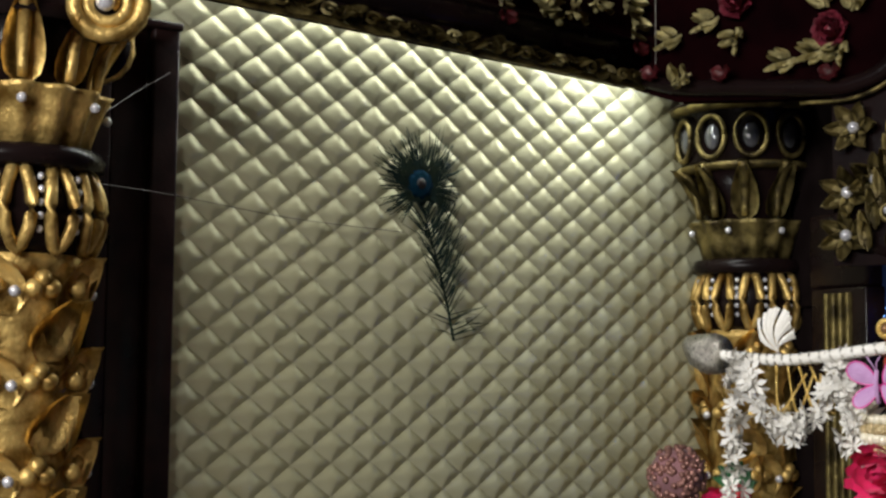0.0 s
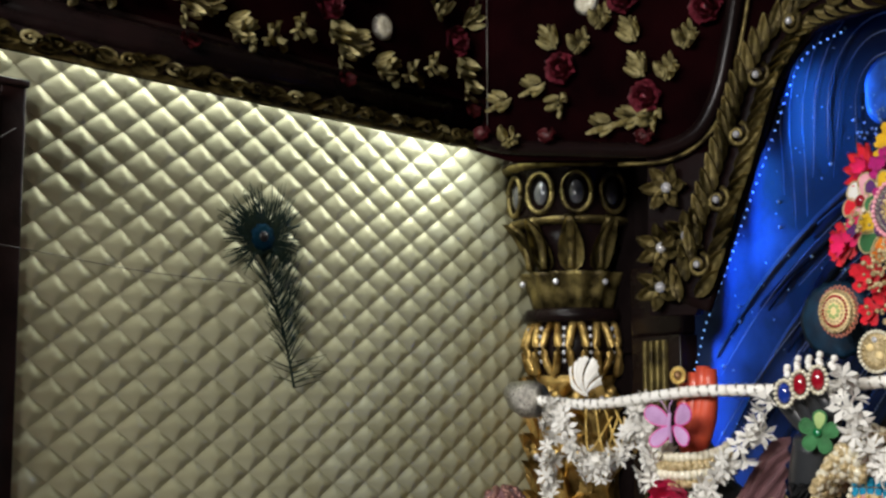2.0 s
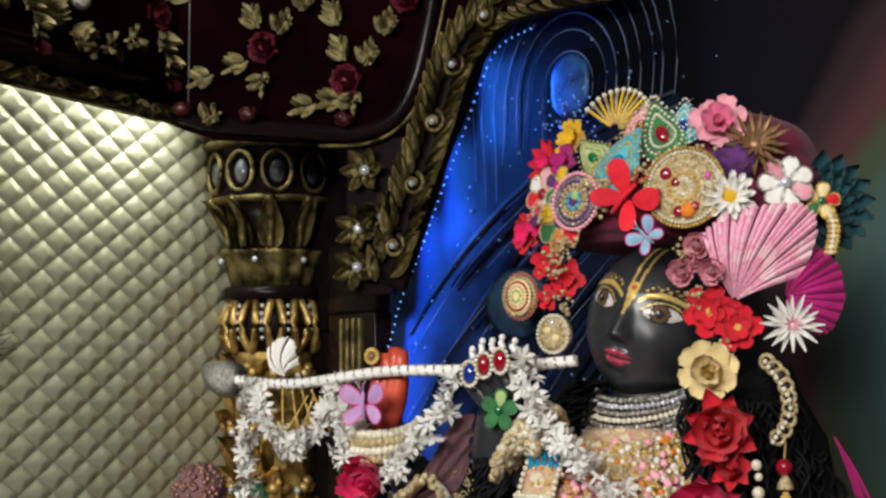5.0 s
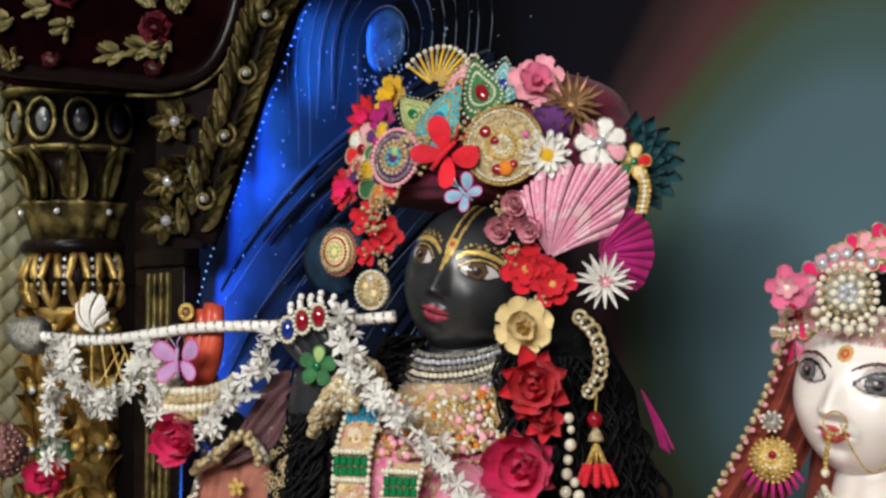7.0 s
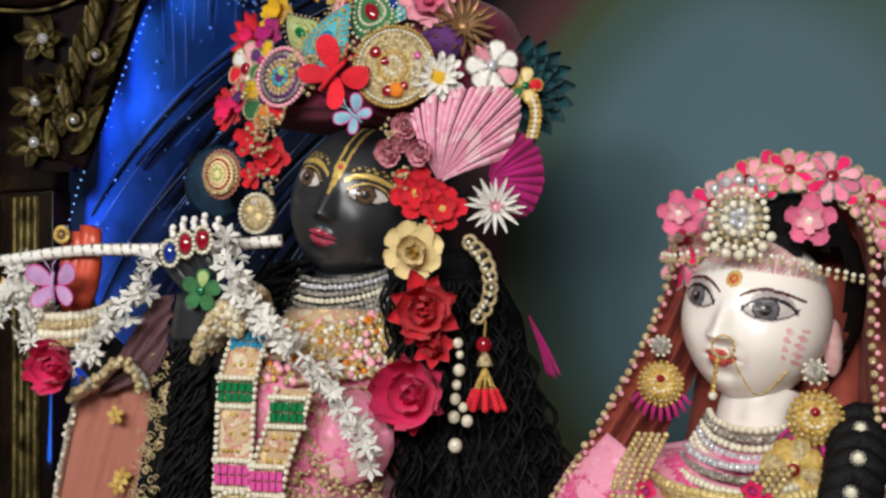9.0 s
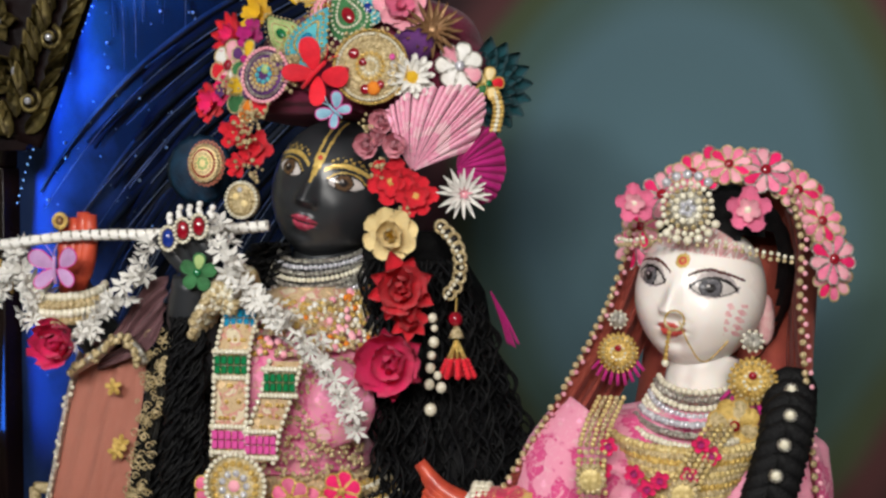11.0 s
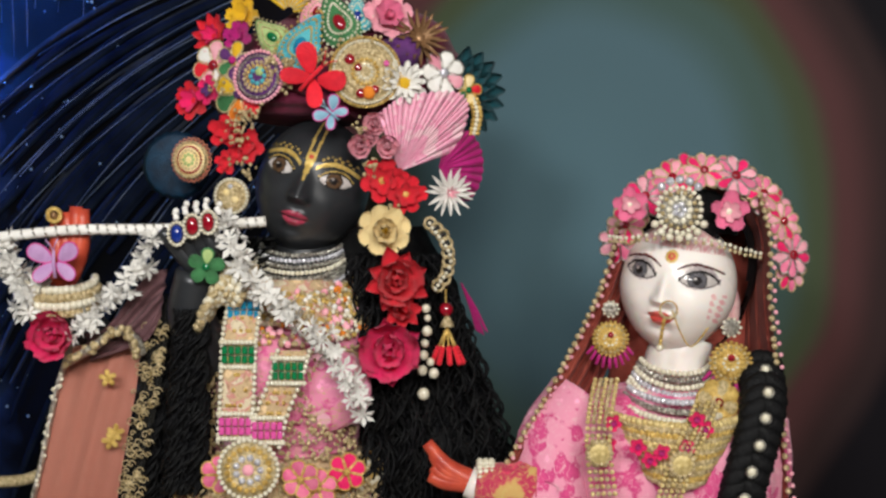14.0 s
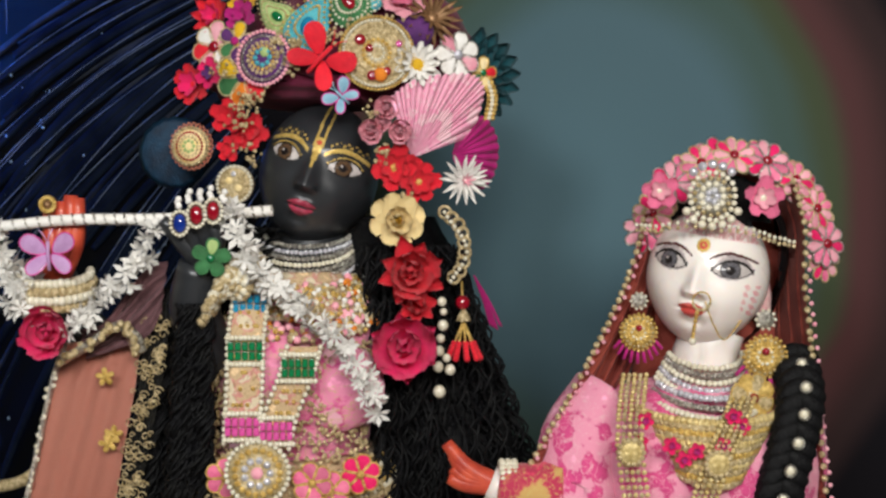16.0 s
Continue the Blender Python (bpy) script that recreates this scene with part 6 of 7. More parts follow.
flower("crimson_rose", (-0.219, -0.144, 1.257), FRONT, 0.031, (("rose", 6, CRIMSON, 1.0, 0.05), ("rose", 5, CRIMSON, 0.8, 0.25), ("rose", 4, CRIMSON, 0.6, 0.5), ("rose", 3, CRIMSON, 0.4, 0.8)), CRIMSON, "crimson velvet rose under the bracelet", "", 0.15)
ro = thing("finger_ring", basis((-0.223, -0.140, 1.383), VX, FRONT), "gilt finger ring with brown stone", "ring", "finger rings")
part("band", tube([(0.007 * math.cos(a), 0.007 * math.sin(a), 0) for a in (2 * math.pi * k / 14 for k in range(15))], 0.0025, 7), GILT, ro)
beads([(0, 0, 0)], 0.0045, BRONZE, ro, "stone")

# jasmine strings
jasmine([(-0.113, -0.119, 1.354), (-0.124, -0.128, 1.323), (-0.149, -0.138, 1.301), (-0.175, -0.143, 1.273), (-0.190, -0.143, 1.258)], "white jasmine string from hand to rose")
jasmine([(-0.036, -0.105, 1.376), (-0.022, -0.105, 1.349), (-0.014, -0.102, 1.327), (0.010, -0.098, 1.303)], "white jasmine string hanging from the finger tips")
jasmine([(0.008, -0.094, 1.303), (0.040, -0.092, 1.280), (0.075, -0.084, 1.257), (0.086, -0.074, 1.230), (0.096, -0.065, 1.203), (0.105, -0.056, 1.174)], "white jasmine string across the chest")
jasmine([(-0.237, -0.156, 1.311), (-0.246, -0.159, 1.284), (-0.232, -0.154, 1.260)], "white jasmine string round the bracelet")
jasmine([(-0.411, -0.175, 1.347), (-0.416, -0.173, 1.302), (-0.414, -0.173, 1.258), (-0.416, -0.174, 1.214)], "white jasmine string hanging from the flute end")
jasmine([(-0.398, -0.175, 1.350), (-0.376, -0.167, 1.316), (-0.350, -0.157, 1.285), (-0.309, -0.151, 1.305), (-0.285, -0.142, 1.341), (-0.292, -0.145, 1.361)], "white jasmine swag looped under the flute")
jasmine([(-0.285, -0.142, 1.347), (-0.268, -0.141, 1.315), (-0.240, -0.141, 1.284)], "white jasmine string from flute to wrist")
o = thing("gold_loop_chain", Matrix(), "thin gold loop chains hanging from the flute", "chain")
for k in range(4):
    part("strand", tube(smooth_path([Vector((-0.362, -0.161, 1.353)) + VX * 0.012 * k, Vector((-0.358, -0.160, 1.304)) + VX * 0.02 * k, Vector((-0.329, -0.149, 1.341)) + VX * 0.008 * k], 8), 0.0013, 5), GILT, o)
fan_cloth("shell_fan", (-0.353, -0.163, 1.361), [(-0.373, -0.171, 1.378), (-0.370, -0.170, 1.397), (-0.353, -0.163, 1.404), (-0.339, -0.158, 1.395), (-0.337, -0.157, 1.375)], WHITE, "small white ruffled shell fan on the flute", 9, 0.002)

# shawl
def ribbon(name, left, right, material, label, edge=None, wave=0.006, cat="shawl"):
    o = thing(name, Matrix(), label, cat)
    L, R = smooth_path(left, 10), smooth_path(right, 10)
    b = bmesh.new()
    rows = []
    for i, (p, q) in enumerate(zip(L, R)):
        rows.append([b.verts.new(p.lerp(q, s / 24) + FRONT * wave * math.sin(s * 0.9 + 0.1 * i) * math.sin(math.pi * s / 24)) for s in range(25)])
    grid_faces(b, rows)
    bmesh.ops.solidify(b, geom=b.faces[:], thickness=0.0015)
    part("cloth", b, material, o)
    if edge:
        for line in edge:
            p = L if line == "L" else R
            part("trim", tube([q + FRONT * 0.003 for q in p], 0.0075, 8, flat=0.4), SILVER, o, "silver brocade trim")
            beads([q + FRONT * 0.007 for q in even(p[::4], 0.006)], 0.0028, PEARL, o, "trim_beads", 0.002)
    return o


ribbon("shawl", [(-0.226, -0.109, 1.239), (-0.240, -0.114, 1.191), (-0.253, -0.119, 1.128), (-0.268, -0.125, 1.059)], [(-0.148, -0.089, 1.248), (-0.154, -0.092, 1.192), (-0.165, -0.096, 1.130), (-0.175, -0.100, 1.062)], PEACH, "peach satin shawl with silver brocade trim", "L", 0.003)
ribbon("shawl_fold", [(-0.206, -0.112, 1.254), (-0.176, -0.111, 1.264), (-0.133, -0.105, 1.317), (-0.111, -0.096, 1.326)], [(-0.197, -0.114, 1.224), (-0.162, -0.111, 1.236), (-0.130, -0.104, 1.250), (-0.117, -0.099, 1.275)], MAUVE, "dusky mauve net fold of the shawl over the arm", None, 0.006)
o = thing("shawl_trim", Matrix(), "silver brocade fold of the shawl with beads", "trim")
p = smooth_path([(-0.213, -0.131, 1.225), (-0.182, -0.129, 1.242), (-0.156, -0.125, 1.260), (-0.141, -0.119, 1.256), (-0.139, -0.107, 1.235)], 10)
part("braid", tube(p, 0.010, 8, flat=0.5), SILVER, o)
beads([q + FRONT * 0.008 for q in p], 0.004, GILTP, o, "beads", 0.004)
ribbon("net_border", [(-0.141, -0.087, 1.248), (-0.148, -0.095, 1.193), (-0.159, -0.099, 1.131), (-0.170, -0.103, 1.063)], [(-0.116, -0.083, 1.298), (-0.119, -0.089, 1.225), (-0.136, -0.095, 1.132), (-0.149, -0.100, 1.064)], EMB, "black net shawl border with gilt scroll embroidery", None, 0.003, "border")
o = thing("border_embroidery", Matrix(), "gilt scroll embroidery on the black net border", "embroidery", kind="stuff")
b = bmesh.new()
for k in range(120):
    t = FR.random()
    p = Vector((-0.125, -0.097, 1.268)).lerp(Vector((-0.150, -0.112, 1.073)), t) + VX * FR.uniform(-0.013, 0.013)
    r0, sgn = FR.uniform(0.003, 0.006), FR.choice((-1, 1))
    tube([p + VX * r0 * (1 - i / 14) * math.cos(sgn * i * 0.6) + UP * r0 * (1 - i / 14) * math.sin(i * 0.6) for i in range(12)], 0.0008, 4, b)
part("scrolls", b, GILTP, o)
for x, y in ((196, 780), (192, 668), (205, 765)):
    brooch("gilt_sprig", Vector((-0.173, -0.112, 1.139)) + VX * (x - 196) / 1640 - UP * (y - 780) / 1640, FRONT, 0.009, [GILT] * 5, GILT, GILT, "gilt sprig embroidered on the peach shawl", "sprig", 0.4, "shawl sprigs")
o = thing("magenta_tail", Matrix(), "magenta silk tassel cloth trailing behind the hair", "cloth tail")
b = bmesh.new()
for k in range(7):
    tube(smooth_path([(0.134, 0.148, 1.303), Vector((0.144, 0.152, 1.273)) + VX * 0.0012 * k, Vector((0.151, 0.155, 1.246)) + VX * 0.0022 * k - UP * 0.0004 * (k % 5) * 3], 6), 0.0009, 5, b)
tagged(part("strand_bunch", b, MAGENTA, o), kind="stuff")
# ---- dress of the pale statue ----
blouse = garment("blouse", [((0.399, 0.074, 1.211), 0.045, 0.04), ((0.401, 0.064, 1.200), 0.085, 0.055), ((0.402, 0.059, 1.174), 0.118, 0.072), ((0.403, 0.059, 1.127), 0.122, 0.085), ((0.404, 0.060, 1.079), 0.115, 0.085), (drop((0.402, 0.070, 1.077), 0.8), 0.15, 0.12), (drop((0.402, 0.070, 1.077), 0.42), 0.18, 0.14)],
                PINKR, "pink rose-printed gown of the pale statue", ruck)
o = thing("sleeve", Matrix(), "pink floral sleeve with red and gold cuff", "sleeve")
b = bmesh.new()
limb(b, [(0.320, 0.032, 1.185), (0.294, 0.006, 1.146), (0.294, -0.015, 1.098), (0.271, -0.029, 1.104)], 0.048, 0.034, 0, 8, 24)
part("cloth", b, PINKR, o)
b = bmesh.new()
limb(b, [(0.280, -0.026, 1.106), (0.255, -0.035, 1.107), (0.224, -0.043, 1.111)], 0.033, 0.0225, 0, 6, 24)
part("cuff", b, REDGOLD, o, "red cuff with gold pattern")
o = thing("pearl_bracelet", Matrix(), "pearl bracelet at the open hand", "bracelet", "pearl bracelets")
for k in range(3):
    c = Vector((0.226, -0.041, 1.112)) + VX * 0.006 * k
    beads([c + UP * 0.022 * math.cos(a) + VY * 0.020 * math.sin(a) for a in (2 * math.pi * i / 22 for i in range(22))], 0.0040, PEARL, o, "bead_row")

# hair cap, parting jewel, flowers
o = thing("hair_cap", Matrix.Translation((0.412, 0.106, 1.332)), "smooth black hair of the pale statue", "hair")
b = bmesh.new()
bmesh.ops.create_uvsphere(b, u_segments=64, v_segments=40, radius=1)
for v in b.verts:
    c = v.co.copy()
    k = 1 + 0.012 * math.sin(40 * c.x)
    v.co = VX * (c.x * 0.068 * k) + VY * (c.y * 0.072) + UP * c.z * (0.083 if c.z > 0 else 0.10) * k
bmesh.ops.rotate(b, verts=b.verts[:], cent=(0, 0, 0), matrix=Matrix.Rotation(0.12, 3, VY))
drop_v = [v for v in b.verts if v.co.dot(FRONT) > 0.022 and -0.07 < v.co.dot(VX) < 0.046 and v.co.dot(UP) < 0.028 + 0.12 * max(0, v.co.dot(VX) - 0.0)]
bmesh.ops.delete(b, geom=drop_v, context="VERTS")
part("hair", b, HAIR, o)

CR = Vector((0.424, 0.099, 1.332))
def crown_pt(a, rx=0.100, rz=0.100, d=0.0):
    return CR + VX * rx * math.cos(a) + UP * rz * math.sin(a) + FRONT * d


o = thing("flower_crown", Matrix(), "band of the pink flower crown edged with gilt beads", "crown")
arc = [math.radians(162 - 165 * k / 40) for k in range(41)]
part("band", tube([crown_pt(a, 0.088, 0.096, 0.012) for a in arc], 0.009, 8), ROSEP, o)
beads([crown_pt(math.radians(162 - 165 * k / 70), 0.079, 0.088, 0.024) for k in range(71)], 0.0032, GILTP, o, "bead_row")
for k in range(17):
    a = math.radians(165 - 168 * k / 16)
    p = crown_pt(a, 0.091, 0.100, 0.014 + 0.006 * (k % 2))
    n = (p - CR).normalized() * 0.6 + FRONT
    brooch("crown_flower", p, n, 0.021 + 0.003 * (k % 3 == 0), [PINK, ROSEP, CRIMSON, ROSEP, PINK, ROSEP, CRIMSON, ROSEP, PINK] if k % 2 else [ROSEP, CRIMSON, PINK, ROSEP, ROSEP, CRIMSON, PINK, ROSEP], GILTP if k % 3 else SILVER, RUBY if k % 2 else PINKG, "pink felt flower with gilt rim on the crown", "flower", 0.46, "crown flowers")
for x, y, r in ((1116, 362, 0.019), (1294, 374, 0.022)):
    flower("pink_flower", Vector((0.420, 0.007, 1.394)) + VX * (x - 1205) / 1790 - UP * (y - 368) / 1790 + VY * 0.012, FRONT, r, (("round", 5, PINK, 1, 0.1), ("round", 5, ROSEP, 0.6, 0.45)), PEARL, "pink cloth flower in the black hair", "hair flowers")
o = thing("brow_jewel", basis((0.419, 0.001, 1.392), VX, FRONT), "silver and pearl brow jewel with crescent", "brow jewel")
for rr, n, m, s in ((0.0215, 22, PEARL, 0.0030), (0.0165, 15, GILTP, 0.0026), (0.011, 10, PEARL, 0.0034), (0.005, 5, CRYSTAL, 0.0036)):
    beads([(rr * math.cos(a), rr * 1.05 * math.sin(a), 0.002) for a in (2 * math.pi * k / n for k in range(n))], s, m, o, "bead_ring", 0.0006)
part("plate", lathe([(0.002, 0), (0.019, -0.001), (0.019, 0.001), (0.002, 0.003)], 30), SILVER, o)
for k in range(7):
    a = math.radians(-150 + 20 * k)
    beads([(0.028 * math.cos(a), 0.028 * math.sin(a), 0.001)], 0.0044, PEARL, o, "drop_pearl")
for k in range(5):
    a = math.radians(50 + 20 * k)
    beads([(0.028 * math.cos(a), 0.030 * math.sin(a), 0.001)], 0.0048, CRYSTAL, o, "stone")
o = thing("brow_string", Matrix(), "pearl string across the brow under the hair", "brow string")
line = [(0.343, 0.025, 1.364), (0.368, -0.003, 1.364), (0.397, -0.007, 1.368), (0.421, -0.000, 1.365), (0.449, 0.015, 1.362), (0.472, 0.048, 1.353), (0.488, 0.081, 1.347)]
for k in range(2):
    beads([q - UP * 0.0045 * k for q in even(line, 0.0075)], 0.0022, (PEARL, GILTP, SILVER)[k], o, "bead_row", 0.0006)

# veil
def veil_side(name, front_pts, back_pts, label):
    o = ribbon(name, front_pts, back_pts, VEIL, label, None, 0.010, "veil")
    beads(even(front_pts, 0.0075), 0.0034, GILTP, o, "pearl_edge", 0.0006)
    beads([q + FRONT * 0.002 + VX * 0.004 for q in even(front_pts, 0.0095)], 0.0024, ROSEP, o, "edge_bead", 0.001)
    return o


veil_side("veil", [(0.347, 0.043, 1.377), (0.343, 0.036, 1.345), (0.328, 0.020, 1.293), (0.304, -0.000, 1.236), (0.280, -0.020, 1.185), (0.251, -0.042, 1.129)],
          [(0.367, 0.110, 1.373), (0.356, 0.105, 1.324), (0.347, 0.091, 1.276), (0.335, 0.065, 1.229), (0.318, 0.037, 1.184), (0.291, 0.005, 1.122)], "rust red net veil with pearl edge falling from the crown")
veil_side("veil", [(0.487, 0.081, 1.407), (0.498, 0.074, 1.364), (0.500, 0.065, 1.307), (0.507, 0.057, 1.250), (0.515, 0.049, 1.183), (0.524, 0.053, 1.092)],
          [(0.448, 0.173, 1.373), (0.454, 0.175, 1.335), (0.459, 0.156, 1.287), (0.461, 0.146, 1.226), (0.468, 0.138, 1.154), (0.476, 0.130, 1.070)], "rust red net veil with pearl edge falling past the braid")
o = thing("head_veil", Matrix(), "rust red net veil over the back of the head", "veil")
b = bmesh.new()
sections(b, [((0.409, 0.158, 1.417), 0.045, 0.03), ((0.406, 0.168, 1.385), 0.072, 0.05), ((0.403, 0.166, 1.322), 0.080, 0.055), ((0.400, 0.154, 1.235), 0.082, 0.05), ((0.394, 0.141, 1.148), 0.088, 0.05), ((0.389, 0.140, 1.060), 0.095, 0.05)], 64, 0, ruck)
part("cloth", b, VEIL, o)


# earrings
def chandbali(p, r, label):
    o = thing("earring", basis(p, VX, FRONT), label, "earring", "gilt earrings")
    for rr, n, m, s in ((1.0, 24, GILT, 0.10), (0.80, 20, GILTP, 0.09), (0.58, 15, GILT, 0.10), (0.36, 10, PEARL, 0.10)):
        beads([(rr * r * math.cos(a), rr * r * math.sin(a), 0.002) for a in (2 * math.pi * k / n for k in range(n))], s * r, m, o, "bead_ring", 0.0004)
    part("plate", lathe([(0.001, 0.002), (0.95 * r, -0.001), (0.95 * r, 0.001), (0.001, 0.004)], 28), GILT, o)
    part("stone", add_ball(bmesh.new(), (0, 0.25 * r, 0.004), 0.2 * r, 10, 8), RUBY, o)
    stud = part("stud", lathe([(0.001, 0), (0.45 * r, 0), (0.4 * r, 0.004), (0.001, 0.006)], 20), SILVER, o)
    stud.matrix_local = Matrix.Translation((0, 1.75 * r, 0))
    beads([(0.45 * r * math.cos(a), 1.75 * r + 0.45 * r * math.sin(a), 0.003) for a in (2 * math.pi * k / 10 for k in range(10))], 0.09 * r, PEARL, o, "stud_rim")
    for k in range(9):
        a = math.radians(205 + 16 * k)
        d = Vector((math.cos(a), math.sin(a), 0))
        part("tassel", tube([d * r * 1.05, d * r * 1.5 + Vector((0, -0.25 * r, 0))], 0.10 * r, 6), MAGENTA, o, "magenta thread tassel")
    return o


chandbali((0.348, 0.011, 1.260), 0.0175, "round gilt earring with magenta tassels and silver stud")
chandbali((0.465, 0.040, 1.238), 0.0205, "large round gilt earring with magenta tassels and silver stud")
o = thing("nose_ring", Matrix(), "gilt nose ring with pearl drop and fine chain", "nose ring")
nc = Vector((0.412, -0.012, 1.294))
part("hoop", tube([nc + VX * 0.0085 * math.cos(a) + UP * 0.0085 * math.sin(a) for a in (2 * math.pi * k / 20 for k in range(21))], 0.0009, 6), GILT, o)
beads([nc + VX * 0.0085 * math.cos(a) + UP * 0.0085 * math.sin(a) for a in (math.radians(200 + 20 * k) for k in range(8))], 0.0018, GILTP, o)
beads(even([(0.408, -0.014, 1.283), (0.406, -0.015, 1.270), (0.404, -0.013, 1.258)], 0.0035), 0.0022, GILT, o, "drop")
beads([(0.404, -0.013, 1.256)], 0.0038, PEARL, o, "pearl")
part("chain", tube(smooth_path([(0.415, -0.009, 1.293), (0.422, 0.000, 1.270), (0.431, 0.014, 1.256), (0.446, 0.046, 1.278), (0.456, 0.069, 1.291)], 8), 0.0008, 5), GILT, o)

# necklaces
collar((0.403, 0.072, 1.237), 0.037, 0.042, (0.401, 0.069, 1.215), 0.048, 0.058, 6, 0.0033, [PEARL, SILVER, PEARL, CRYSTAL, PEARL], "pearl choker with dark stone row")
collar((0.402, 0.064, 1.213), 0.052, 0.070, (0.401, 0.058, 1.191), 0.066, 0.090, 5, 0.0036, [CRYSTAL, SILVER, PEARL, CRYSTAL], "silver crystal necklace below the choker", "necklace", 20, 160)
collar((0.401, 0.058, 1.194), 0.080, 0.090, (0.396, 0.055, 1.150), 0.045, 0.101, 12, 0.0044, [PALEGOLD, GILTP, GILT, GILTP], "wide gilt bib necklace on the breast", "necklace", 30, 150)
for x, y in ((1090, 752), (1130, 790), (1170, 798), (1082, 790), (1150, 812), (1215, 790), (1248, 760), (1232, 742)):
    flower("crimson_bud", Vector((0.411, -0.050, 1.170)) + VX * (x - 1165) / 1800 - UP * (y - 780) / 1800 + VY * 0.0000018 * (x - 1180) ** 2, FRONT, 0.0095, (("round", 5, CRIMSON, 1, 0.3), ("round", 4, MAGENTA, 0.6, 0.8)), CRIMSON, "small crimson bud at the necklace edge", "necklace buds")
for side, pts in (("a", [(0.348, -0.005, 1.220), (0.354, -0.051, 1.194), (0.356, -0.064, 1.158), (0.364, -0.065, 1.104)]), ("b", [(0.451, 0.024, 1.212), (0.445, -0.026, 1.185), (0.432, -0.043, 1.149), (0.419, -0.048, 1.105)])):
    o = thing("long_chain", Matrix(), "long gold chain of five strands with round clasps", "necklace", "long gold chains")
    for k in range(5):
        beads([q + VX * 0.0055 * (k - 2) for q in even(pts, 0.0046)], 0.0026, GILTP if k % 2 else PALEGOLD, o, "strand", 0.0003)
    q = smooth_path(pts, 10)[20]
    cl = part("clasp", lathe([(0.001, 0), (0.0125, 0), (0.011, 0.004), (0.001, 0.006)], 24), PALEGOLD, o)
    cl.matrix_local = basis(q + FRONT * 0.003, VX, FRONT)
    beads([q + FRONT * 0.006 + VX * 0.0112 * math.cos(a) + UP * 0.0112 * math.sin(a) for a in (2 * math.pi * k / 14 for k in range(14))], 0.0028, GILTP, o, "clasp_rim")
brooch("shoulder_brooch", (0.456, 0.015, 1.201), FRONT + VX * 0.3, 0.024, [GILT, GILTP] * 4, GILT, RUBY, "gilt petal brooch on the shoulder")

# braid
o = thing("braid", Matrix(), "thick black braid with round white studs", "braid")
bp_ = smooth_path([(0.491, 0.066, 1.237), (0.499, 0.032, 1.208), (0.495, 0.014, 1.171), (0.486, 0.005, 1.133), (0.477, 0.002, 1.093)], 6)
for k, q in enumerate(bp_):
    for sx in (-1, 1):
        b = bmesh.new()
        bmesh.ops.create_uvsphere(b, u_segments=18, v_segments=12, radius=1)
        for v in b.verts:
            c = v.co.copy()
            g = 1 + 0.05 * math.sin(22 * (c.x + c.y))
            v.co = Vector((c.x * 0.017 * g, c.y * 0.010 * g, c.z * 0.010 * g))
        lk = part("lock", b, HAIR, o)
        lk.matrix_local = basis(q + VX * 0.009 * sx + FRONT * (0.004 * ((k + sx) % 2)), VX * sx - UP * 0.75, FRONT)
    if k % 4 == 1:
        st = part("stud", lathe([(0.001, 0), (0.0045, 0), (0.004, 0.002), (0.001, 0.003)], 18), PEARL, o, "white stud with silver rim")
        st.matrix_local = basis(q + FRONT * 0.018, VX, FRONT)
        beads([q + FRONT * 0.020 + VX * 0.0052 * math.cos(a) + UP * 0.0052 * math.sin(a) for a in (2 * math.pi * i / 12 for i in range(12))], 0.0013, SILVER, o, "stud_rim")
# ---- feather, wires and small things of the bay ----
fe = thing("peacock_feather", Matrix(), "peacock feather with a blue eye fixed to the panel", "feather")
FA, FB = Vector((-1.427, -0.122, 1.377)), Vector((-1.399, -0.198, 1.641))
SIDE = ALONG
BARB = mat("feather_barb", (0.010, 0.022, 0.020), 0.7, 0.0, (0.020, 0.030, 0.018), 60, spec=0.1)
EYE1 = mat("feather_eye_blue", (0.003, 0.022, 0.036), 0.8, 0.0, (0.002, 0.016, 0.035), 90, 0.4, 400, spec=0.04)
stem = smooth_path([FA, FA.lerp(FB, 0.4) + SIDE * 0.004, FA.lerp(FB, 0.75), FB], 12)
part("quill", tube(stem, lambda t: 0.0026 * (1 - 0.6 * t), 6), BARB, fe)
FR2 = random.Random(3)
b = bmesh.new()
ax = (FB - FA).normalized()
for k in range(240):
    t = FR2.random() ** 0.85
    p = stem[min(len(stem) - 1, int(t * (len(stem) - 1)))]
    s = FR2.choice((-1, 1, 1))
    ln = (0.05 + 0.055 * t) * FR2.uniform(0.6, 1.2)
    if t < 0.15:
        ln, up = FR2.uniform(0.04, 0.08), FR2.uniform(0.1, 0.35)
    else:
        up = FR2.uniform(0.8, 1.6)
    d = (SIDE * s + ax * up).normalized()
    q = [p, p + d * ln * 0.5 + OUT * 0.006 + ax * 0.003, p + d * ln + OUT * FR2.uniform(0, 0.014) + ax * ln * FR2.uniform(-0.1, 0.25)]
    tube(smooth_path(q, 5), lambda u: 0.0011 * (1 - 0.6 * u), 4, b)
for k in range(230):
    a = FR2.uniform(-2.4, 2.4)
    d = (ax * math.cos(a) + SIDE * math.sin(a)).normalized()
    ln = FR2.uniform(0.05, 0.10) * (1.0 if abs(a) < 1.2 else 0.75)
    p = FB + d * 0.012
    tube(smooth_path([p, p + d * ln * 0.55 + OUT * 0.008, p + d * ln + OUT * 0.002 + SIDE * FR2.uniform(-0.008, 0.008)], 4), lambda u: 0.0015 * (1 - 0.55 * u), 4, b)
tagged(part("vane", b, BARB, fe), kind="stuff")
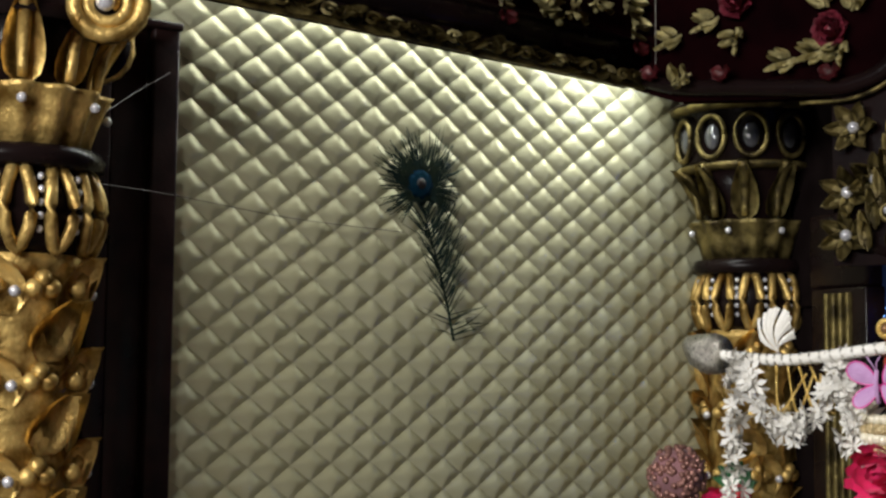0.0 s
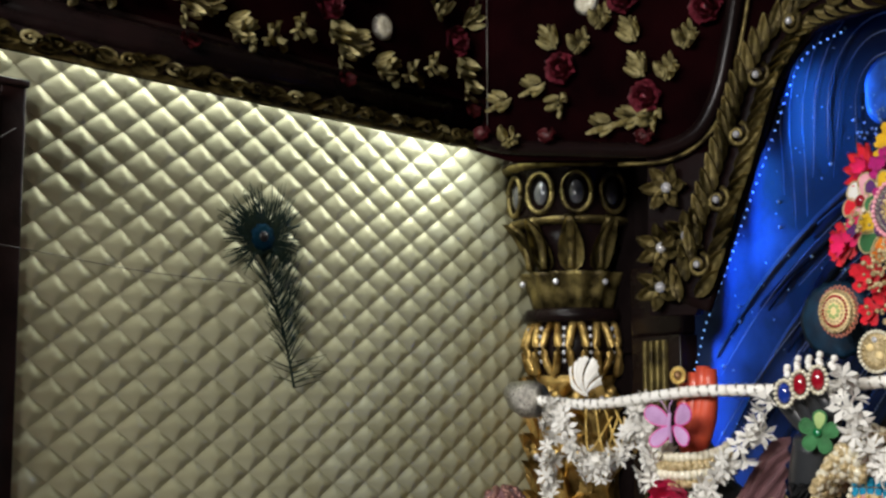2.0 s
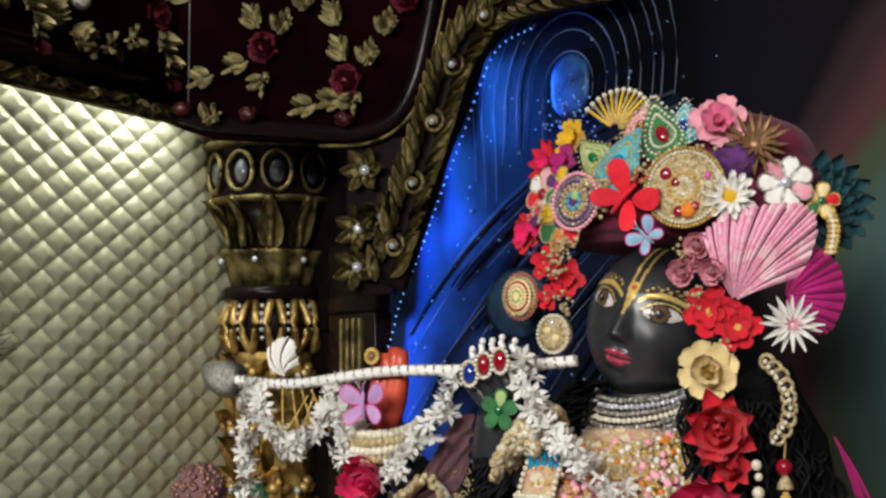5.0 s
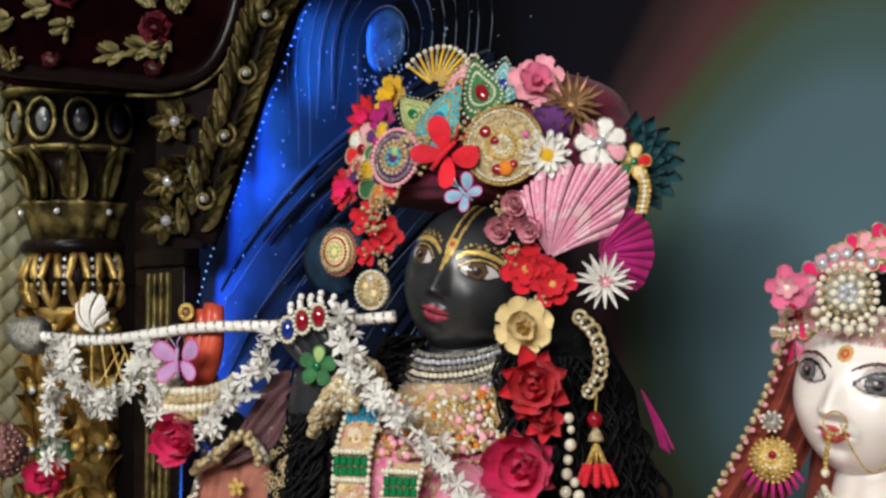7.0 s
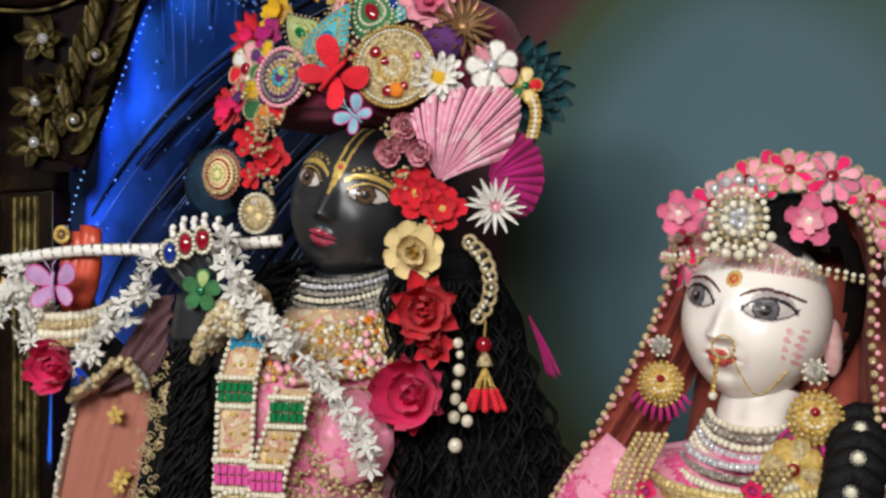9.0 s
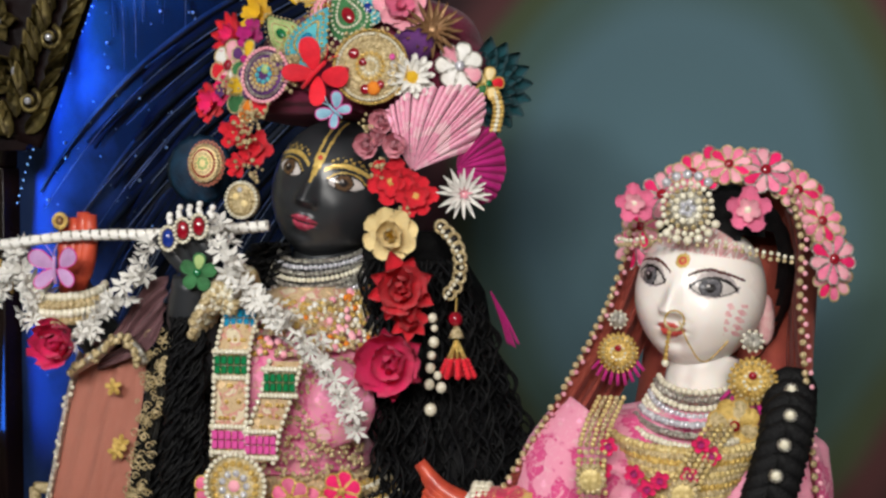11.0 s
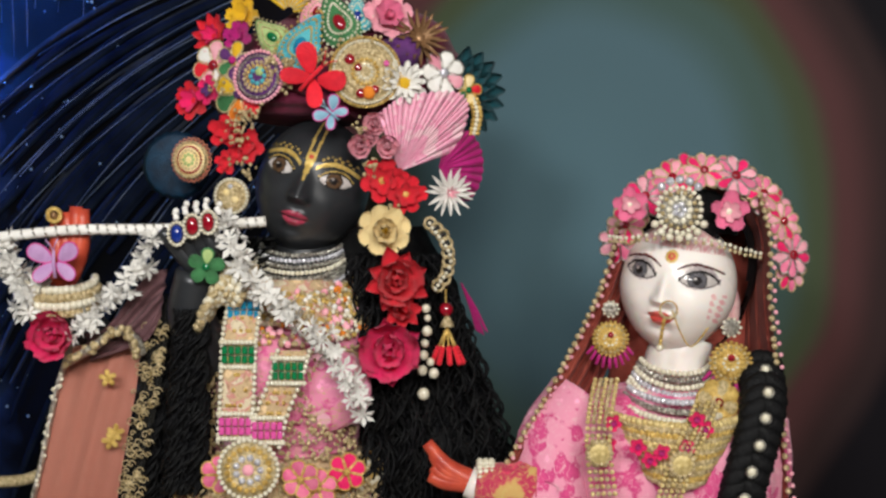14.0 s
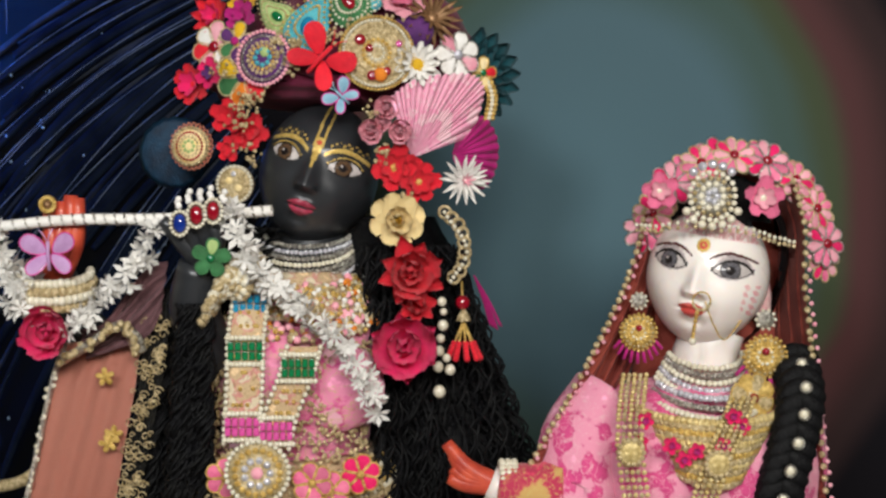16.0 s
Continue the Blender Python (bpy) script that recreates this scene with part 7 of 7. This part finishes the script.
for rr, m, dd in ((0.036, BARB, 0.004), (0.026, EYE1, 0.007), (0.011, INK, 0.009)):
    e_ob = part("eye", lathe([(0.001, 0.004), (rr * 0.7, 0.003), (rr, 0)], 26, lambda a, z: 1 + 0.08 * math.sin(9 * a)), m, fe)
    e_ob.matrix_local = basis(FB + OUT * dd + ax * 0.008, ax, OUT)

WIRE = mat("thin_wire", (0.10, 0.09, 0.08), 0.4, 0.3)
for nm, pts in (("wire", [(-1.104, -0.767, 1.678), (-1.196, -0.706, 1.736), (-1.255, -0.650, 1.782)]), ("wire", [(-1.132, -0.778, 1.592), (-1.235, -0.648, 1.591), (-1.309, -0.440, 1.570), (-1.384, -0.230, 1.562)]),
                ("thread", [tuple(fas(-0.238, 2.2, 0.05)), tuple(fas(-0.238, 2.0, 0.05)), tuple(fas(-0.232, 1.845, 0.045))])):
    o = thing(nm, Matrix(), "thin stretched wire before the panel" if nm == "wire" else "thin white thread hanging before the canopy", nm)
    part("strand", tube(smooth_path(pts, 6), 0.0008, 5), WIRE if nm == "wire" else SILVER, o)

# sequinned bouquet in front of the column
for x, y, r, m in ((20, 815, 0.030, CRIMSON), (52, 800, 0.024, RED), (40, 830, 0.022, CRIMSON)):
    flower("red_flower", Vector((-0.732, 0.024, 1.167)) + VX * (x - 36) / 1300 - UP * (y - 812) / 1300, FRONT, r, (("rose", 6, m, 1, 0.2), ("rose", 5, m, 0.7, 0.6), ("rose", 3, m, 0.45, 1.0)), m, "red cloth flower in the small bouquet", "bouquet flowers")
o = thing("bouquet_leaves", facing((-0.745, 0.039, 1.186), FRONT), "green cloth leaves of the small bouquet", "leaves")
for k in range(6):
    ob = link("leaf", petal_of("leaf", GREEN), None, o)
    ob.matrix_local = Matrix.Rotation(0.3 + 0.5 * k, 4, "Z") @ Matrix.Rotation(-0.2, 4, "Y") @ Matrix.Diagonal((0.04, 0.04, 0.04, 1))
o = thing("sequin_ball", Matrix.Translation((-0.929, 0.045, 1.184)), "rose and gilt sequinned bead ball", "bead ball")
b = bmesh.new()
for k in range(220):
    d = Vector((FR2.gauss(0, 1), FR2.gauss(0, 1), FR2.gauss(0, 1))).normalized()
    add_ball(b, d * 0.040, 0.0048, 6, 4)
part("sequin_cover", b, mat("rose_sequin", (0.45, 0.24, 0.20), 0.3, 0.5, (0.25, 0.12, 0.1), 200), o)
part("core", add_ball(bmesh.new(), (0, 0, 0), 0.039, 20, 14), MAUVE, o)
part("stand", tube([(0, 0, -0.03), (0, 0, 0.4 - (-0.929, 0.045, 1.184)[2])], 0.006, 8), GILT, o)
o = thing("gilt_rail", Matrix(), "gilt curved rail before the backdrop", "rail")
rl = [(-0.583, 0.127, 1.012), (-0.525, 0.149, 1.011), (-0.488, 0.163, 1.022), (-0.459, 0.175, 1.052)]
part("bar", tube(smooth_path(rl, 8), 0.008, 10), GILTP, o)
part("post", tube([(*rl[0][:2], 0.4), rl[0]], 0.008, 10), GILTP, o)
part("post", tube([(*rl[3][:2], 0.4), rl[3]], 0.008, 10), GILTP, o)

# plume lines and sparkles on the backdrop, light strip at its edge
pl = thing("plume_lines", Matrix(), "silver sequin lines curling over the blue plumage", "plume lines", kind="stuff")
PLUME = mat("plume_thread", (0.20, 0.24, 0.31), 0.45, 0.1, (0.03, 0.05, 0.09), 10)
SW = Vector((-0.667, 0.600, 1.849))
b = bmesh.new()
Yb = 0.597
def curl_line(r0, turn, length, lean, rad):
    """One line: round the plume eye, then falling away in a long bow."""
    pts = []
    for i in range(20):
        a = math.radians(-20 + turn * i / 19)
        r = r0 * (1 + 0.25 * i / 19)
        pts.append(Vector((SW.x + 0.9 * r * math.cos(a), Yb, SW.z - 0.01 + r * math.sin(a))))
    d = (pts[-1] - pts[-2]).normalized()
    p = pts[-1].copy()
    for j in range(int(length)):
        d = (d + Vector((-lean, 0, -0.10))).normalized()
        p = p + d * 0.03
        if p.x > PX1 + 0.02:
            pts.append(p.copy())
    tube(pts, lambda u: rad * (1 - 0.5 * u), 4, b)


for k in range(8):
    curl_line(0.062 + 0.028 * k + FR2.uniform(-0.004, 0.004), 205 + FR2.uniform(-12, 12), FR2.uniform(2, 5), 0.01 + 0.002 * k, FR2.choice((0.0009, 0.0013, 0.0019)))
DARKPLUME = mat("dark_plume", (0.004, 0.006, 0.013), 0.6, 0, (0.009, 0.013, 0.024), 14, spec=0.0)
MIDPLUME = mat("grey_plume", (0.035, 0.040, 0.052), 0.5, 0.05, (0.006, 0.008, 0.014), 9, spec=0.02)
broad = {DARKPLUME: bmesh.new(), MIDPLUME: bmesh.new()}
for k in range(78):
    f = (k + FR2.uniform(0, 0.9)) / 78
    p = Vector((-0.36 - 0.08 * (1 - f) + FR2.uniform(-0.04, 0.04), 0, 1.80 - 0.42 * f))
    a = math.radians(190 + 44 * f + FR2.uniform(-4, 4))
    turn = math.radians(0.9 + FR2.uniform(0, 0.7))
    pts = []
    for j in range(int(FR2.uniform(16, 34))):
        pts.append(Vector((p.x, Yb - 0.0005 * (k % 4), p.z)))
        p = p + Vector((math.cos(a), 0, math.sin(a))) * 0.028
        a += turn
        if p.x < PX1 + 0.05 or p.z < 0.7:
            break
    if len(pts) < 5:
        continue
    pts = smooth_path(pts[::3] + [pts[-1]], 4)
    if k % 4 == 3:
        tube(pts, lambda u: 0.0012 * (1 - 0.4 * u), 4, b)
    else:
        w = FR2.uniform(0.004, 0.011) if k % 4 else FR2.uniform(0.003, 0.006)
        tube(pts, lambda u: w * (0.25 + math.sin(math.pi * (0.1 + 0.8 * u))), 5, broad[DARKPLUME if k % 4 else MIDPLUME], 0.12, (0, 1, 0))
for m, bb in broad.items():
    part("plume_strands", bb, m, pl)
part("lines", b, PLUME, pl)
b = bmesh.new()
for k in range(160):
    add_ball(b, (FR2.uniform(-1.1, -0.35), Yb, FR2.uniform(1.0, 2.05)), FR2.choice((0.0015, 0.0018, 0.0032)), 6, 4)
for k in range(60):
    add_ball(b, (SW.x + FR2.gauss(0.0, 0.035), Yb, SW.z - 0.05 + FR2.gauss(0, 0.03)), 0.0025, 6, 4)
part("sparkles", b, mat("sequin_blue", (0.35, 0.50, 0.65), 0.2, 0.5), pl)
eye = thing("plume_eye", basis(SW, (1, 0, 0), (0, -1, 0)), "blue oval plume eye inside the curl", "plume eye")
part("oval", lathe([(0.001, 0.005), (0.035, 0.004), (0.045, 0.002)], 36, lambda a, z: 1 + 0.25 * abs(math.sin(a))), mat("plume_blue", (0.03, 0.10, 0.28), 0.4, 0.1, (0.012, 0.03, 0.09), 30), eye)
LED = mat("blue_led", (0.20, 0.45, 1.0), 0.4, 0, (0.05, 0.22, 0.9), 50, emit=1.3)
st = thing("light_strip", Matrix(), "strip of small blue lights along the arch edge", "light strip")
edge = smooth_path([(PX1 + 0.005, 0.565, 0.8), (PX1 + 0.02, 0.565, 1.3), (-1.118, 0.600, 1.45), (-1.090, 0.600, 1.509), (-1.030, 0.600, 1.598), (-0.978, 0.600, 1.685), (-0.905, 0.600, 1.800), (-0.842, 0.600, 1.905), (-0.795, 0.600, 1.950), (-0.708, 0.600, 1.964)], 14)
for q in even([v for v in edge[::3]], 0.016):
    bb = bmesh.new()
    add_ball(bb, (q.x - 0.036, 0.590, q.z), 0.0018, 7, 5)
    part("lamp", bb, LED, st)
# ---- relief scales of the panel ----
SCALE = scale_mesh()
cells = []
for i in range(47):
    for j in range(43):
        if (i + j) % 2:
            continue
        s, z = 0.1445 + i * 0.0385, 1.9484 - j * 0.0278
        if s < 1.90 and z > 0.86 and (s > 0.29 or z > 1.89):
            cells.append((s, z))
near = sorted(cells, key=lambda c: abs(c[0] - 0.62) + abs(c[1] - 1.6))[:300]
pick = set(near)
for s, z in near:
    ob = new("relief_scale", SCALE)
    ob.parent = panel
    ob.matrix_local = Matrix.Translation((s, 0.0085, z))
vs, fs = [], []
for s, z in cells:
    if (s, z) in pick:
        continue
    o = len(vs)
    vs += [(v.co.x + s, v.co.y + 0.0085, v.co.z + z) for v in SCALE.vertices]
    fs += [[o + k for k in p.vertices] for p in SCALE.polygons]
me = bpy.data.meshes.new("relief_scales")
me.from_pydata(vs, [], fs)
rest = link("relief_scales", me, PANEL, panel)
tagged(rest, kind="stuff")
